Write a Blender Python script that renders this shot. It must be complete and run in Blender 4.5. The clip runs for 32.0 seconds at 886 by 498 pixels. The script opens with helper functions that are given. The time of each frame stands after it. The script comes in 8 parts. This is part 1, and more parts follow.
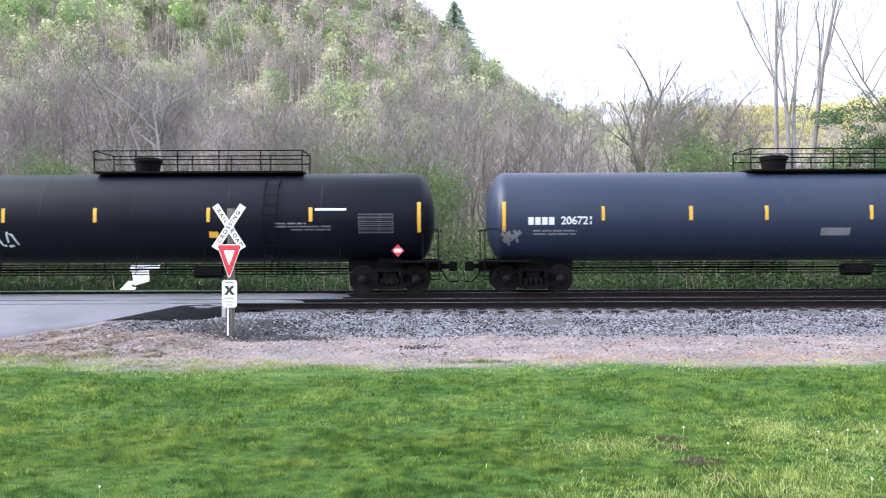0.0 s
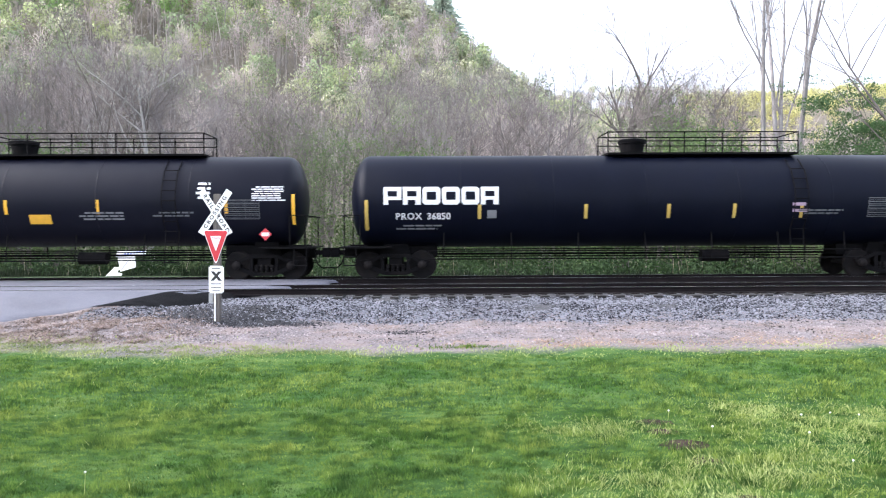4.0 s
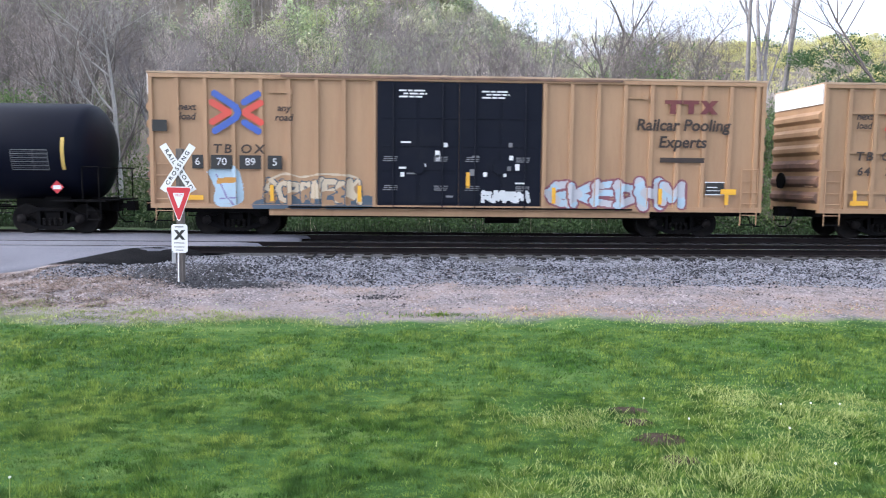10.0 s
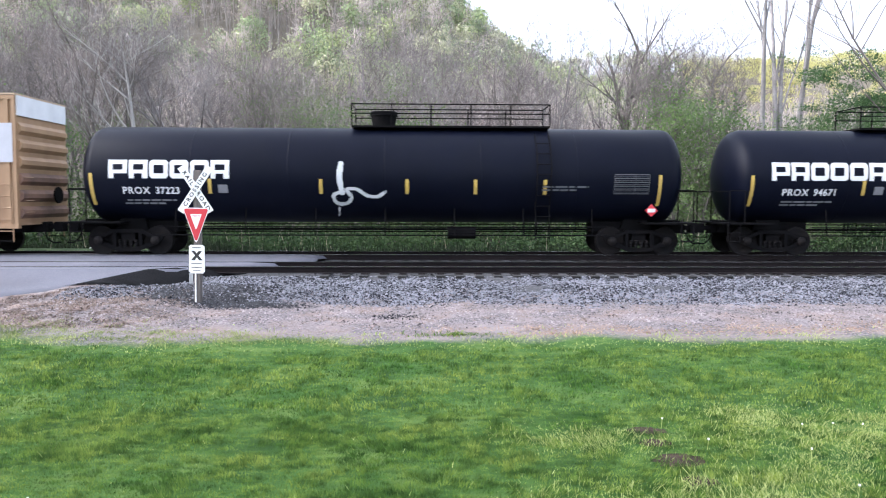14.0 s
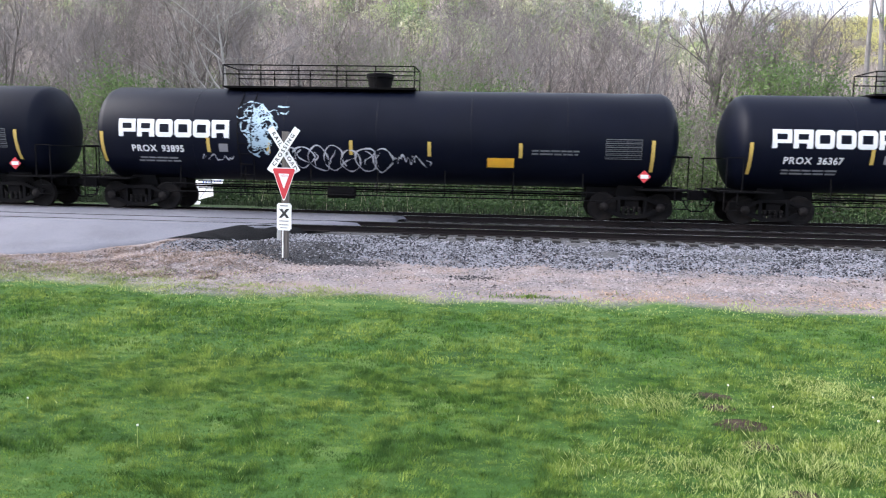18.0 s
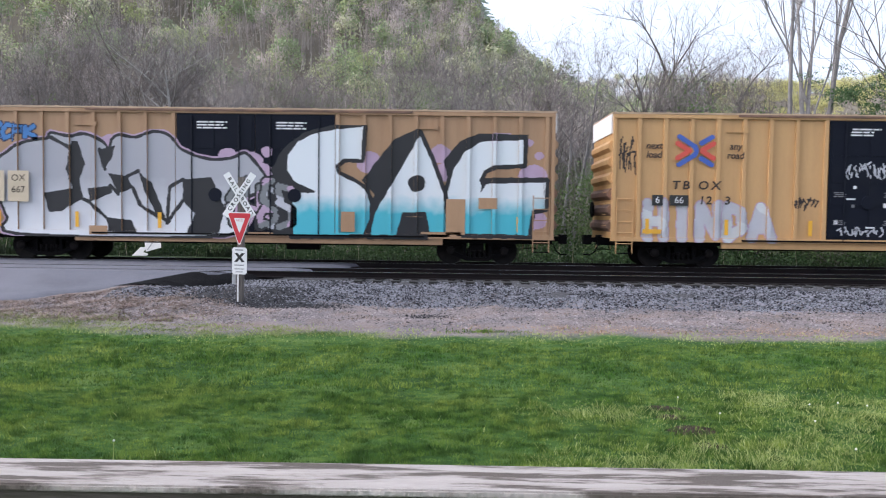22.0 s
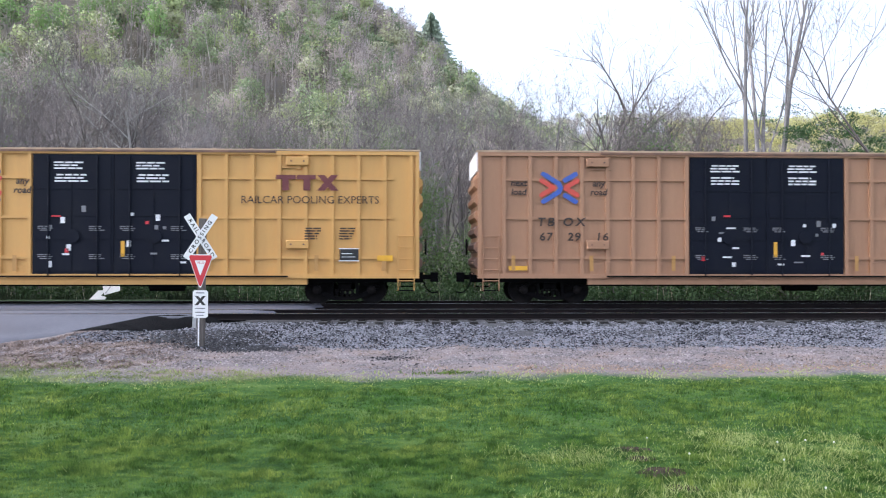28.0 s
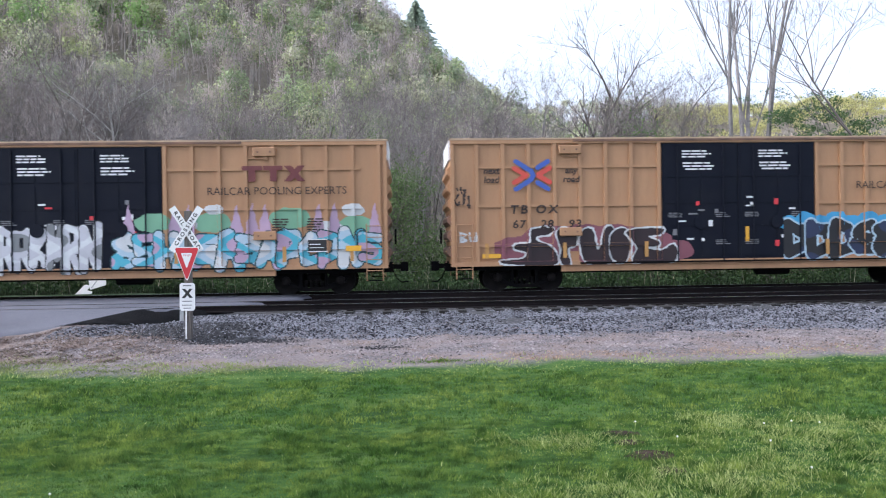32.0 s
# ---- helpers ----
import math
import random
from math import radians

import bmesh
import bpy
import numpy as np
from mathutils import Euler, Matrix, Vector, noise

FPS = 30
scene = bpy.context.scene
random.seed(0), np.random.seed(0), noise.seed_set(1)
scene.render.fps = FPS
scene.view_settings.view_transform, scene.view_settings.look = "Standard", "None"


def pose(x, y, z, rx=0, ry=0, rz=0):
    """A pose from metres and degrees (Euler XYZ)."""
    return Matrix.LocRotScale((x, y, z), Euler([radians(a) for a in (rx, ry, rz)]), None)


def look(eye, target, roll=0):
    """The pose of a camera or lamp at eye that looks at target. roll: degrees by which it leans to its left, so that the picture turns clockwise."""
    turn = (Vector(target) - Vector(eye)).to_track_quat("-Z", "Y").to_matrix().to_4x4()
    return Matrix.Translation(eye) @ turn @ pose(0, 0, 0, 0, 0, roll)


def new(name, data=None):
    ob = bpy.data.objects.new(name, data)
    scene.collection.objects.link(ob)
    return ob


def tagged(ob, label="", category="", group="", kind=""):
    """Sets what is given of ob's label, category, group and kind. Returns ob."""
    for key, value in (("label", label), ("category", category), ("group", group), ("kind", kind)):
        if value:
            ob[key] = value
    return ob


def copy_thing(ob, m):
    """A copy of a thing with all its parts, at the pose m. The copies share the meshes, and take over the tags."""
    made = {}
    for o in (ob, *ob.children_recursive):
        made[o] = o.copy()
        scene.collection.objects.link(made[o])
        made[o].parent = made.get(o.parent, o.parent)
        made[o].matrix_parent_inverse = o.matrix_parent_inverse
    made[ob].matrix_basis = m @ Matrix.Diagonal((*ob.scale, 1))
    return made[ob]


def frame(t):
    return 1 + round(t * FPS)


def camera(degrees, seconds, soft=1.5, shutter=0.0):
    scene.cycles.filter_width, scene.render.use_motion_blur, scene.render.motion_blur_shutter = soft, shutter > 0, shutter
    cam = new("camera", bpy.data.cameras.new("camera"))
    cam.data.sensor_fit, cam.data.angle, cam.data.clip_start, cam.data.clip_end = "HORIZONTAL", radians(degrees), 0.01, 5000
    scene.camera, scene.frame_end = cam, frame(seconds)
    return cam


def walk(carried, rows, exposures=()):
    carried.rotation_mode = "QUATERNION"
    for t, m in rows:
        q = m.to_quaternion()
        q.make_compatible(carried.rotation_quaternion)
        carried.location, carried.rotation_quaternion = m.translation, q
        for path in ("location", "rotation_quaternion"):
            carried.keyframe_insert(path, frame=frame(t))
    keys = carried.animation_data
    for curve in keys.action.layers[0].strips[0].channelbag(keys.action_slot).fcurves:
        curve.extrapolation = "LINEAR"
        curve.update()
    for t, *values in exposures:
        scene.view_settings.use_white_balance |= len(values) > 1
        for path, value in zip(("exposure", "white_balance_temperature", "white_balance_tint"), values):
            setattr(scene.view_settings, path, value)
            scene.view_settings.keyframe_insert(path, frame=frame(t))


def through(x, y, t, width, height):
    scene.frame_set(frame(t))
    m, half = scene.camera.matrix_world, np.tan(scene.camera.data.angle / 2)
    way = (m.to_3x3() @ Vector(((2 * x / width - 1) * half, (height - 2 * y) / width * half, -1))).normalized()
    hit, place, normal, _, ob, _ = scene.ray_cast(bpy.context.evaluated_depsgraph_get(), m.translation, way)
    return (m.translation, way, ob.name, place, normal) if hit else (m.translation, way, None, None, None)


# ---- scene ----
def stand(x, y, z, yaw, pitch, roll):
    """A camera pose: yaw to the left, pitch up, roll, in degrees."""
    return pose(x, y, z, 90 + pitch, 0, yaw) @ pose(0, 0, 0, 0, 0, roll)


PATH = [
    (0, stand(-0.122, -0.052, 2.172, -0.223, -0.225, -0.234)),
    (0.5, stand(-0.120, -0.053, 2.169, -0.223, -0.391, -0.361)),
    (1, stand(-0.117, -0.050, 2.165, -0.365, -0.644, -0.508)),
    (1.5, stand(-0.111, -0.065, 2.163, -0.394, -0.947, -0.725)),
    (2, stand(-0.108, -0.063, 2.159, -0.679, -0.964, -0.699)),
    (2.5, stand(-0.106, -0.055, 2.157, -0.759, -1.348, -0.650)),
    (3, stand(-0.106, -0.067, 2.161, -0.755, -1.335, -0.588)),
    (3.5, stand(-0.107, -0.057, 2.161, -0.904, -1.359, -0.501)),
    (5.5, stand(-0.091, -0.033, 2.163, -1.898, -1.006, 0.793)),
    (6, stand(-0.091, -0.025, 2.154, -2.178, -1.172, 0.978)),
    (6.5, stand(-0.064, 0.038, 2.154, -2.738, -1.628, 0.744)),
    (7, stand(-0.027, 0.136, 2.116, -3.386, -2.806, 0.737)),
    (7.5, stand(-0.007, 0.292, 2.156, -3.634, -2.009, 0.517)),
    (8, stand(-0.005, 0.286, 2.330, -3.385, -3.100, 0.895)),
    (8.5, stand(0.034, 0.269, 2.482, -2.745, -7.094, 0.053)),
    (9, stand(0.047, 0.315, 2.518, -2.190, -6.244, 0.595)),
    (9.5, stand(0.017, 0.443, 2.496, -3.257, -4.134, 1.256)),
    (10, stand(0.045, 0.533, 2.473, -2.705, -5.394, 0.593)),
    (10.5, stand(0.115, 0.595, 2.497, -0.210, -5.074, 0.516)),
    (11, stand(0.149, 0.629, 2.478, 2.105, -4.778, 0.020)),
    (11.5, stand(0.160, 0.641, 2.477, 3.074, -5.731, -0.040)),
    (12, stand(0.164, 0.637, 2.486, 4.262, -5.995, 0.059)),
    (12.5, stand(0.152, 0.621, 2.490, 3.437, -5.428, 0.389)),
    (13, stand(0.130, 0.587, 2.503, 1.740, -4.471, 0.479)),
    (13.5, stand(0.081, 0.540, 2.488, 0.223, -3.922, 0.587)),
    (14, stand(0.051, 0.534, 2.476, -1.485, -3.937, 0.174)),
    (14.5, stand(0.050, 0.509, 2.483, -3.219, -4.319, 0.684)),
    (16.5, stand(0.157, 0.338, 2.506, -4.406, -6.212, 1.939)),
    (17, stand(0.157, 0.268, 2.508, -2.204, -5.580, 2.113)),
    (17.5, stand(0.149, 0.220, 2.504, 2.495, -5.769, 1.799)),
    (18, stand(0.127, 0.200, 2.504, 4.648, -6.857, 1.150)),
    (18.5, stand(0.068, 0.205, 2.477, 3.933, -8.282, 0.599)),
    (19, stand(0.016, 0.258, 2.380, 0.755, -8.450, 0.810)),
    (19.5, stand(0.022, 0.254, 2.244, -0.128, -8.177, 1.711)),
    (20, stand(0.009, 0.096, 2.168, -0.894, -5.031, 1.793)),
    (20.5, stand(-0.004, -0.136, 2.152, -1.387, -5.001, 1.676)),
    (21, stand(-0.032, -0.215, 2.164, -0.503, -4.496, 1.164)),
    (21.5, stand(-0.039, -0.253, 2.158, 0.165, -3.111, 1.352)),
    (22, stand(-0.048, -0.255, 2.164, 0.547, -2.390, 0.737)),
    (22.5, stand(-0.032, -0.226, 2.169, 0.519, -1.272, 0.117)),
    (23, stand(-0.029, -0.207, 2.195, 0.359, -0.702, 0.567)),
    (23.5, stand(-0.036, -0.182, 2.205, -0.606, -0.757, 0.612)),
    (24, stand(-0.031, -0.176, 2.201, -0.267, -0.501, 0.819)),
    (24.5, stand(-0.024, -0.162, 2.195, -0.613, -0.754, 0.801)),
    (26.5, stand(-0.027, -0.159, 2.190, -2.161, -0.742, 0.917)),
    (27, stand(-0.029, -0.149, 2.202, -2.619, -0.384, 0.035)),
    (27.5, stand(-0.032, -0.150, 2.202, -2.121, 0.541, -0.071)),
    (28, stand(-0.032, -0.146, 2.200, -2.041, 0.544, 0.069)),
    (28.5, stand(-0.031, -0.156, 2.206, -2.328, 0.575, -0.387)),
    (29, stand(-0.023, -0.133, 2.197, -2.266, 0.377, -0.493)),
    (29.5, stand(-0.033, -0.143, 2.196, -2.275, -0.017, -0.322)),
    (30, stand(-0.031, -0.141, 2.193, -2.322, -0.311, -0.275)),
    (30.5, stand(-0.029, -0.147, 2.191, -2.555, -0.846, -0.329)),
    (31, stand(-0.034, -0.151, 2.188, -2.515, -0.432, -0.416)),
    (31.5, stand(-0.029, -0.143, 2.185, -2.281, -0.114, -0.616)),
    (32, stand(-0.016, -0.136, 2.185, -2.943, -0.281, -0.823)),
]

TRAVEL = [(0, -0.00), (1, 11.43), (2, 22.78), (3, 34.19), (3.5, 40.03), (5.5, 63.06), (6, 68.73), (7, 80.09), (8, 91.45), (9, 102.79), (10, 114.02), (11, 125.29), (12, 136.53), (13, 147.74), (14, 158.92), (14.5, 164.49), (16.5, 186.78), (17, 192.36), (18, 203.42), (19, 214.56), (20, 225.70), (21, 236.71), (22, 247.75), (23, 258.79), (23.5, 264.55), (24, 270.05), (24.5, 275.47), (26.5, 297.09), (27, 302.49), (28, 313.34), (29, 324.11), (30, 334.92), (31, 345.65), (32, 356.35)]

EXPO = 2.1
cam = camera(61.30, 32.0, soft=1.1, shutter=0.13)
walk(cam, PATH, exposures=[(t, EXPO + e, float(np.interp(t, [0, 9, 11, 13, 16, 20, 23, 24.5, 26.5, 28, 32], [5650, 5650, 5480, 5500, 5720, 5750, 5580, 5600, 5660, 5450, 5470])), 11) for t, e in ((0, 0.35), (6, 0.3), (8, 0.15), (11, -0.03), (12, -0.04), (13, 0.04), (14, 0.26), (17, 0.23), (18, 0.15), (19, 0.18), (20, 0.15), (21, -0.4), (22, -0.5), (23, -0.46), (24, -0.56), (24.5, -0.72), (26.5, -0.54), (28, -0.28), (29, -0.16), (31, -0.22), (32, -0.37))])

# ---- world and sun ----
SUN_UP, SUN_TURN = 34.0, -96.0         # veiled evening sun, to the left
world = bpy.data.worlds.new("sky")
scene.world = world
world.use_nodes = True
wn = world.node_tree.nodes
sky = wn.new("ShaderNodeTexSky")
sky.sky_type = 'NISHITA'
sky.sun_disc = False
sky.sun_elevation = radians(SUN_UP)
sky.sun_rotation = radians(SUN_TURN)
sky.dust_density, sky.air_density = 10.0, 0.6
sky.ozone_density = 1.0
wn["Background"].inputs[1].default_value = 0.15
veil = wn.new("ShaderNodeMix")          # thin white cloud over the whole sky
veil.data_type = 'RGBA'
veil.inputs[0].default_value = 0.72
veil.inputs[7].default_value = (3.0, 3.0, 3.0, 1)
world.node_tree.links.new(sky.outputs[0], veil.inputs[6])
world.node_tree.links.new(veil.outputs[2], wn["Background"].inputs[0])
sun_data = bpy.data.lights.new("sun", 'SUN')
sun_data.energy, sun_data.angle, sun_data.color = 0.5, radians(40), (1.0, 0.95, 0.87)
sun = new("sun", sun_data)
az = radians(SUN_TURN)
sun_dir = Vector((math.sin(az) * math.cos(radians(SUN_UP)), math.cos(az) * math.cos(radians(SUN_UP)), math.sin(radians(SUN_UP))))
sun.matrix_world = look(sun_dir * 100, (0, 0, 0))

# ---- materials ----


def surface(name, c1, c2=None, scale=3.0, rough=0.6, metal=0.0, bump=0.0, fine=40.0, coords="Object", stretch=None, dirt=None, dirt_scale=1.0, dirt_amount=0.4, spec=0.5, per_object=0.0, dirt_span=(0.48, 0.72)):
    """A painted, earthy or metal surface with variation at two scales, dirt patches and fine relief."""
    m = bpy.data.materials.new(name)
    m.use_nodes = True
    n, l = m.node_tree.nodes, m.node_tree.links
    b = n["Principled BSDF"]
    b.inputs["Roughness"].default_value = rough
    b.inputs["Metallic"].default_value = metal
    b.inputs["Specular IOR Level"].default_value = spec
    tc = n.new("ShaderNodeTexCoord")
    out = tc.outputs[coords]
    if stretch:
        mp = n.new("ShaderNodeMapping")
        mp.inputs["Scale"].default_value = stretch
        l.new(out, mp.inputs[0])
        out = mp.outputs[0]
    big, small = n.new("ShaderNodeTexNoise"), n.new("ShaderNodeTexNoise")
    big.inputs["Scale"].default_value, big.inputs["Detail"].default_value = scale, 5
    small.inputs["Scale"].default_value, small.inputs["Detail"].default_value = fine, 3
    l.new(out, big.inputs[0]), l.new(out, small.inputs[0])
    add = n.new("ShaderNodeMath")
    add.operation = 'MULTIPLY_ADD'
    add.inputs[1].default_value = 0.45
    l.new(small.outputs[0], add.inputs[0]), l.new(big.outputs[0], add.inputs[2])
    ramp = n.new("ShaderNodeValToRGB")
    ramp.color_ramp.elements[0].position, ramp.color_ramp.elements[1].position = 0.5, 0.95
    c2 = c2 or tuple(c * 0.75 for c in c1)
    ramp.color_ramp.elements[0].color, ramp.color_ramp.elements[1].color = (*c1, 1), (*c2, 1)
    l.new(add.outputs[0], ramp.inputs[0])
    col = ramp.outputs[0]
    if dirt:
        dn = n.new("ShaderNodeTexNoise")
        dn.inputs["Scale"].default_value, dn.inputs["Detail"].default_value = dirt_scale, 8
        dn.inputs["Roughness"].default_value = 0.65
        l.new(out, dn.inputs[0])
        dr = n.new("ShaderNodeValToRGB")
        dr.color_ramp.elements[0].position, dr.color_ramp.elements[1].position = dirt_span
        dr.color_ramp.elements[1].color = (dirt_amount, dirt_amount, dirt_amount, 1)
        l.new(dn.outputs[0], dr.inputs[0])
        mx = n.new("ShaderNodeMix")
        mx.data_type = 'RGBA'
        l.new(dr.outputs[0], mx.inputs[0]), l.new(col, mx.inputs[6])
        mx.inputs[7].default_value = (*dirt, 1)
        col = mx.outputs[2]
    if per_object:
        oi = n.new("ShaderNodeObjectInfo")
        hs = n.new("ShaderNodeHueSaturation")
        mr = n.new("ShaderNodeMapRange")
        mr.inputs[3].default_value, mr.inputs[4].default_value = 1 - per_object, 1 + per_object
        l.new(oi.outputs["Random"], mr.inputs[0]), l.new(mr.outputs[0], hs.inputs["Value"]), l.new(col, hs.inputs["Color"])
        col = hs.outputs[0]
    l.new(col, b.inputs["Base Color"])
    rr = n.new("ShaderNodeMapRange")
    rr.inputs[3].default_value, rr.inputs[4].default_value = max(0.05, rough - 0.12), min(1, rough + 0.12)
    l.new(big.outputs[0], rr.inputs[0]), l.new(rr.outputs[0], b.inputs["Roughness"])
    if bump:
        bp = n.new("ShaderNodeBump")
        bp.inputs["Strength"].default_value, bp.inputs["Distance"].default_value = bump, 0.02
        l.new(small.outputs[0], bp.inputs["Height"]), l.new(bp.outputs[0], b.inputs["Normal"])
    return m


def leafy(name, c1, c2, rough=0.75, through=0.35, scale=0.35, lo=0.4, hi=1.0, share_=0.5):
    """Leaves, blades and twigs: each island of its own shade, with light coming through."""
    m = bpy.data.materials.new(name)
    m.use_nodes = True
    n, l = m.node_tree.nodes, m.node_tree.links
    b = n["Principled BSDF"]
    b.inputs["Roughness"].default_value = rough
    b.inputs["Specular IOR Level"].default_value = 0.2
    geo = n.new("ShaderNodeNewGeometry")
    tc = n.new("ShaderNodeTexCoord")
    no = n.new("ShaderNodeTexNoise")
    no.inputs["Scale"].default_value, no.inputs["Detail"].default_value = scale, 4
    l.new(tc.outputs["Object"], no.inputs[0])
    ad = n.new("ShaderNodeMath")
    ad.operation = 'MULTIPLY_ADD'
    ad.inputs[1].default_value = share_
    l.new(geo.outputs["Random Per Island"], ad.inputs[0]), l.new(no.outputs[0], ad.inputs[2])
    ramp = n.new("ShaderNodeValToRGB")
    ramp.color_ramp.elements[0].position, ramp.color_ramp.elements[1].position = lo, hi
    ramp.color_ramp.elements[0].color, ramp.color_ramp.elements[1].color = (*c1, 1), (*c2, 1)
    l.new(ad.outputs[0], ramp.inputs[0]), l.new(ramp.outputs[0], b.inputs["Base Color"])
    if through:
        tr = n.new("ShaderNodeBsdfTranslucent")
        ms = n.new("ShaderNodeMixShader")
        ms.inputs[0].default_value = through
        l.new(ramp.outputs[0], tr.inputs[0]), l.new(b.outputs[0], ms.inputs[1]), l.new(tr.outputs[0], ms.inputs[2])
        l.new(ms.outputs[0], n["Material Output"].inputs[0])
    return m


STEEL = surface("dark_grimy_steel", (0.0035, 0.0035, 0.0045), (0.007, 0.0065, 0.007), 2.5, 0.8, 0.0, 0.25, 60, dirt=(0.013, 0.010, 0.009), dirt_scale=3, spec=0.06)
WHEEL = surface("wheel_steel", (0.006, 0.006, 0.007), (0.014, 0.012, 0.012), 4, 0.7, 0.0, 0.2, 50, dirt=(0.022, 0.017, 0.014), dirt_scale=5, spec=0.1)
RAILSIDE = surface("rusty_rail_steel", (0.009, 0.008, 0.009), (0.018, 0.014, 0.014), 1.5, 0.85, 0.0, 0.3, 50, spec=0.08)
RAILHEAD = surface("polished_rail_head", (0.72, 0.73, 0.76), (0.62, 0.62, 0.66), 3, 0.22, 1.0, 0.0)
TIE = surface("creosoted_tie_wood", (0.010, 0.0095, 0.010), (0.026, 0.023, 0.022), 2, 0.95, 0, 0.6, 35, stretch=(6, 1, 6), per_object=0.35)
BLACK_TANK = surface("black_tank_paint", (0.0034, 0.0038, 0.0095), (0.005, 0.0056, 0.0125), 0.7, 0.42, 0, 0.02, 30, dirt=(0.014, 0.014, 0.018), dirt_scale=0.5, dirt_amount=0.25, spec=0.13)
DEEP_TANK = surface("deep_black_tank_paint", (0.0023, 0.0032, 0.0085), (0.0038, 0.005, 0.0125), 0.7, 0.44, 0, 0.02, 30, dirt=(0.010, 0.0105, 0.014), dirt_scale=0.5, dirt_amount=0.25, spec=0.085)
BLUE_TANK = surface("slate_blue_tank_paint", (0.019, 0.027, 0.054), (0.025, 0.033, 0.061), 0.6, 0.42, 0, 0.02, 30, dirt=(0.024, 0.026, 0.036), dirt_scale=0.5, dirt_amount=0.25, spec=0.24)
DOOR_BLACK = surface("black_door_paint", (0.0055, 0.007, 0.0145), (0.008, 0.010, 0.018), 1.0, 0.6, 0, 0.03, 30, dirt=(0.02, 0.02, 0.022), dirt_scale=1.2, dirt_amount=0.25, spec=0.12)
WHITE = surface("white_stencil_paint", (0.74, 0.74, 0.76), (0.62, 0.62, 0.64), 2, 0.6)
GREYMARK = surface("faded_grey_stencil", (0.20, 0.20, 0.22), (0.14, 0.14, 0.15), 2, 0.6)
FADEDYELLOW = surface("faded_reflective_strip", (0.46, 0.25, 0.07), (0.38, 0.21, 0.07), 3, 0.6)
YELLOW = surface("yellow_reflective_strip", (0.78, 0.42, 0.02), (0.62, 0.33, 0.03), 3, 0.45)
PALEYELLOW = surface("grimy_reflective_strip", (0.55, 0.38, 0.07), (0.45, 0.31, 0.08), 3, 0.5)
FAINTMARK = surface("worn_grey_stencil", (0.115, 0.118, 0.13), (0.07, 0.072, 0.08), 3, 0.6)
FAINTGOLD = surface("worn_golden_stencil", (0.075, 0.05, 0.02), (0.045, 0.03, 0.014), 3, 0.6)
GOLD = surface("golden_stencil", (0.30, 0.175, 0.04), (0.22, 0.13, 0.03), 2, 0.6)
BROWNMARK = surface("dark_brown_lettering", (0.022, 0.014, 0.013), (0.04, 0.026, 0.02), 2, 0.6)
MAROON = surface("maroon_emblem_paint", (0.11, 0.022, 0.028), (0.15, 0.04, 0.038), 2, 0.6)
RED = surface("red_sign_face", (0.55, 0.03, 0.045), (0.48, 0.03, 0.04), 2, 0.45)
REDPAINT = surface("red_emblem_paint", (0.58, 0.07, 0.05), (0.48, 0.08, 0.06), 2, 0.6)
BLUEPAINT = surface("blue_emblem_paint", (0.05, 0.10, 0.42), (0.06, 0.11, 0.35), 2, 0.6)
SIGNWHITE = surface("white_sign_sheet", (0.80, 0.80, 0.80), (0.72, 0.72, 0.73), 2, 0.4)
BLACKMARK = surface("black_sign_lettering", (0.012, 0.012, 0.014), (0.02, 0.02, 0.02), 2, 0.5)
POSTWOOD = surface("weathered_post_wood", (0.16, 0.14, 0.125), (0.09, 0.08, 0.075), 3, 0.9, 0, 0.5, 30, stretch=(8, 8, 1))
GALV = surface("galvanised_steel", (0.45, 0.46, 0.48), (0.36, 0.37, 0.39), 6, 0.45, 0.6)
BARK = surface("grey_brown_bark", (0.10, 0.085, 0.079), (0.21, 0.18, 0.166), 1.2, 0.95, 0, 0.6, 14)
WHITEBARK = surface("white_sycamore_bark", (0.27, 0.25, 0.24), (0.50, 0.475, 0.455), 0.9, 0.9, 0, 0.4, 10)
PALEBARK = surface("pale_sycamore_bark", (0.165, 0.15, 0.15), (0.34, 0.315, 0.31), 0.9, 0.9, 0, 0.4, 10)
TWIG = leafy("bare_twigs", (0.10, 0.088, 0.086), (0.32, 0.285, 0.275), 0.9, 0.0)
# pale colours and translucency stand in for haze over the bare woods
FARTWIGS = [leafy("hazed_bare_twigs", tuple(v * 0.66 for v in c), c, 0.9, 0.45, 0.5, 0.38, 0.85, 0.2) for c in ((0.665, 0.58, 0.55), (0.605, 0.51, 0.48), (0.485, 0.425, 0.405), (0.695, 0.61, 0.555))]
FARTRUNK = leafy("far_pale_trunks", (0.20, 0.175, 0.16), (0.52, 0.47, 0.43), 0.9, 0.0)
# sunlight on the far hill is put into this bright yellow
SUNLEAF = leafy("sun_painted_leaves", (0.42, 0.42, 0.17), (0.68, 0.63, 0.27), through=0.5)
LEAF = leafy("fresh_spring_leaves", (0.095, 0.15, 0.058), (0.20, 0.27, 0.105))
# aerial haze is put into these pale leaf colours
FARLEAVES = [leafy("hazed_spring_leaves", tuple(v * 0.68 for v in c), c, through=0.3, scale=0.5, lo=0.38, hi=0.85, share_=0.18) for c in ((0.54, 0.60, 0.30), (0.43, 0.51, 0.27), (0.58, 0.585, 0.38), (0.32, 0.39, 0.22))]
GROVELEAF = leafy("grove_leaves", (0.25, 0.38, 0.14), (0.38, 0.52, 0.21), through=0.5, scale=0.5, lo=0.38, hi=0.85, share_=0.15)
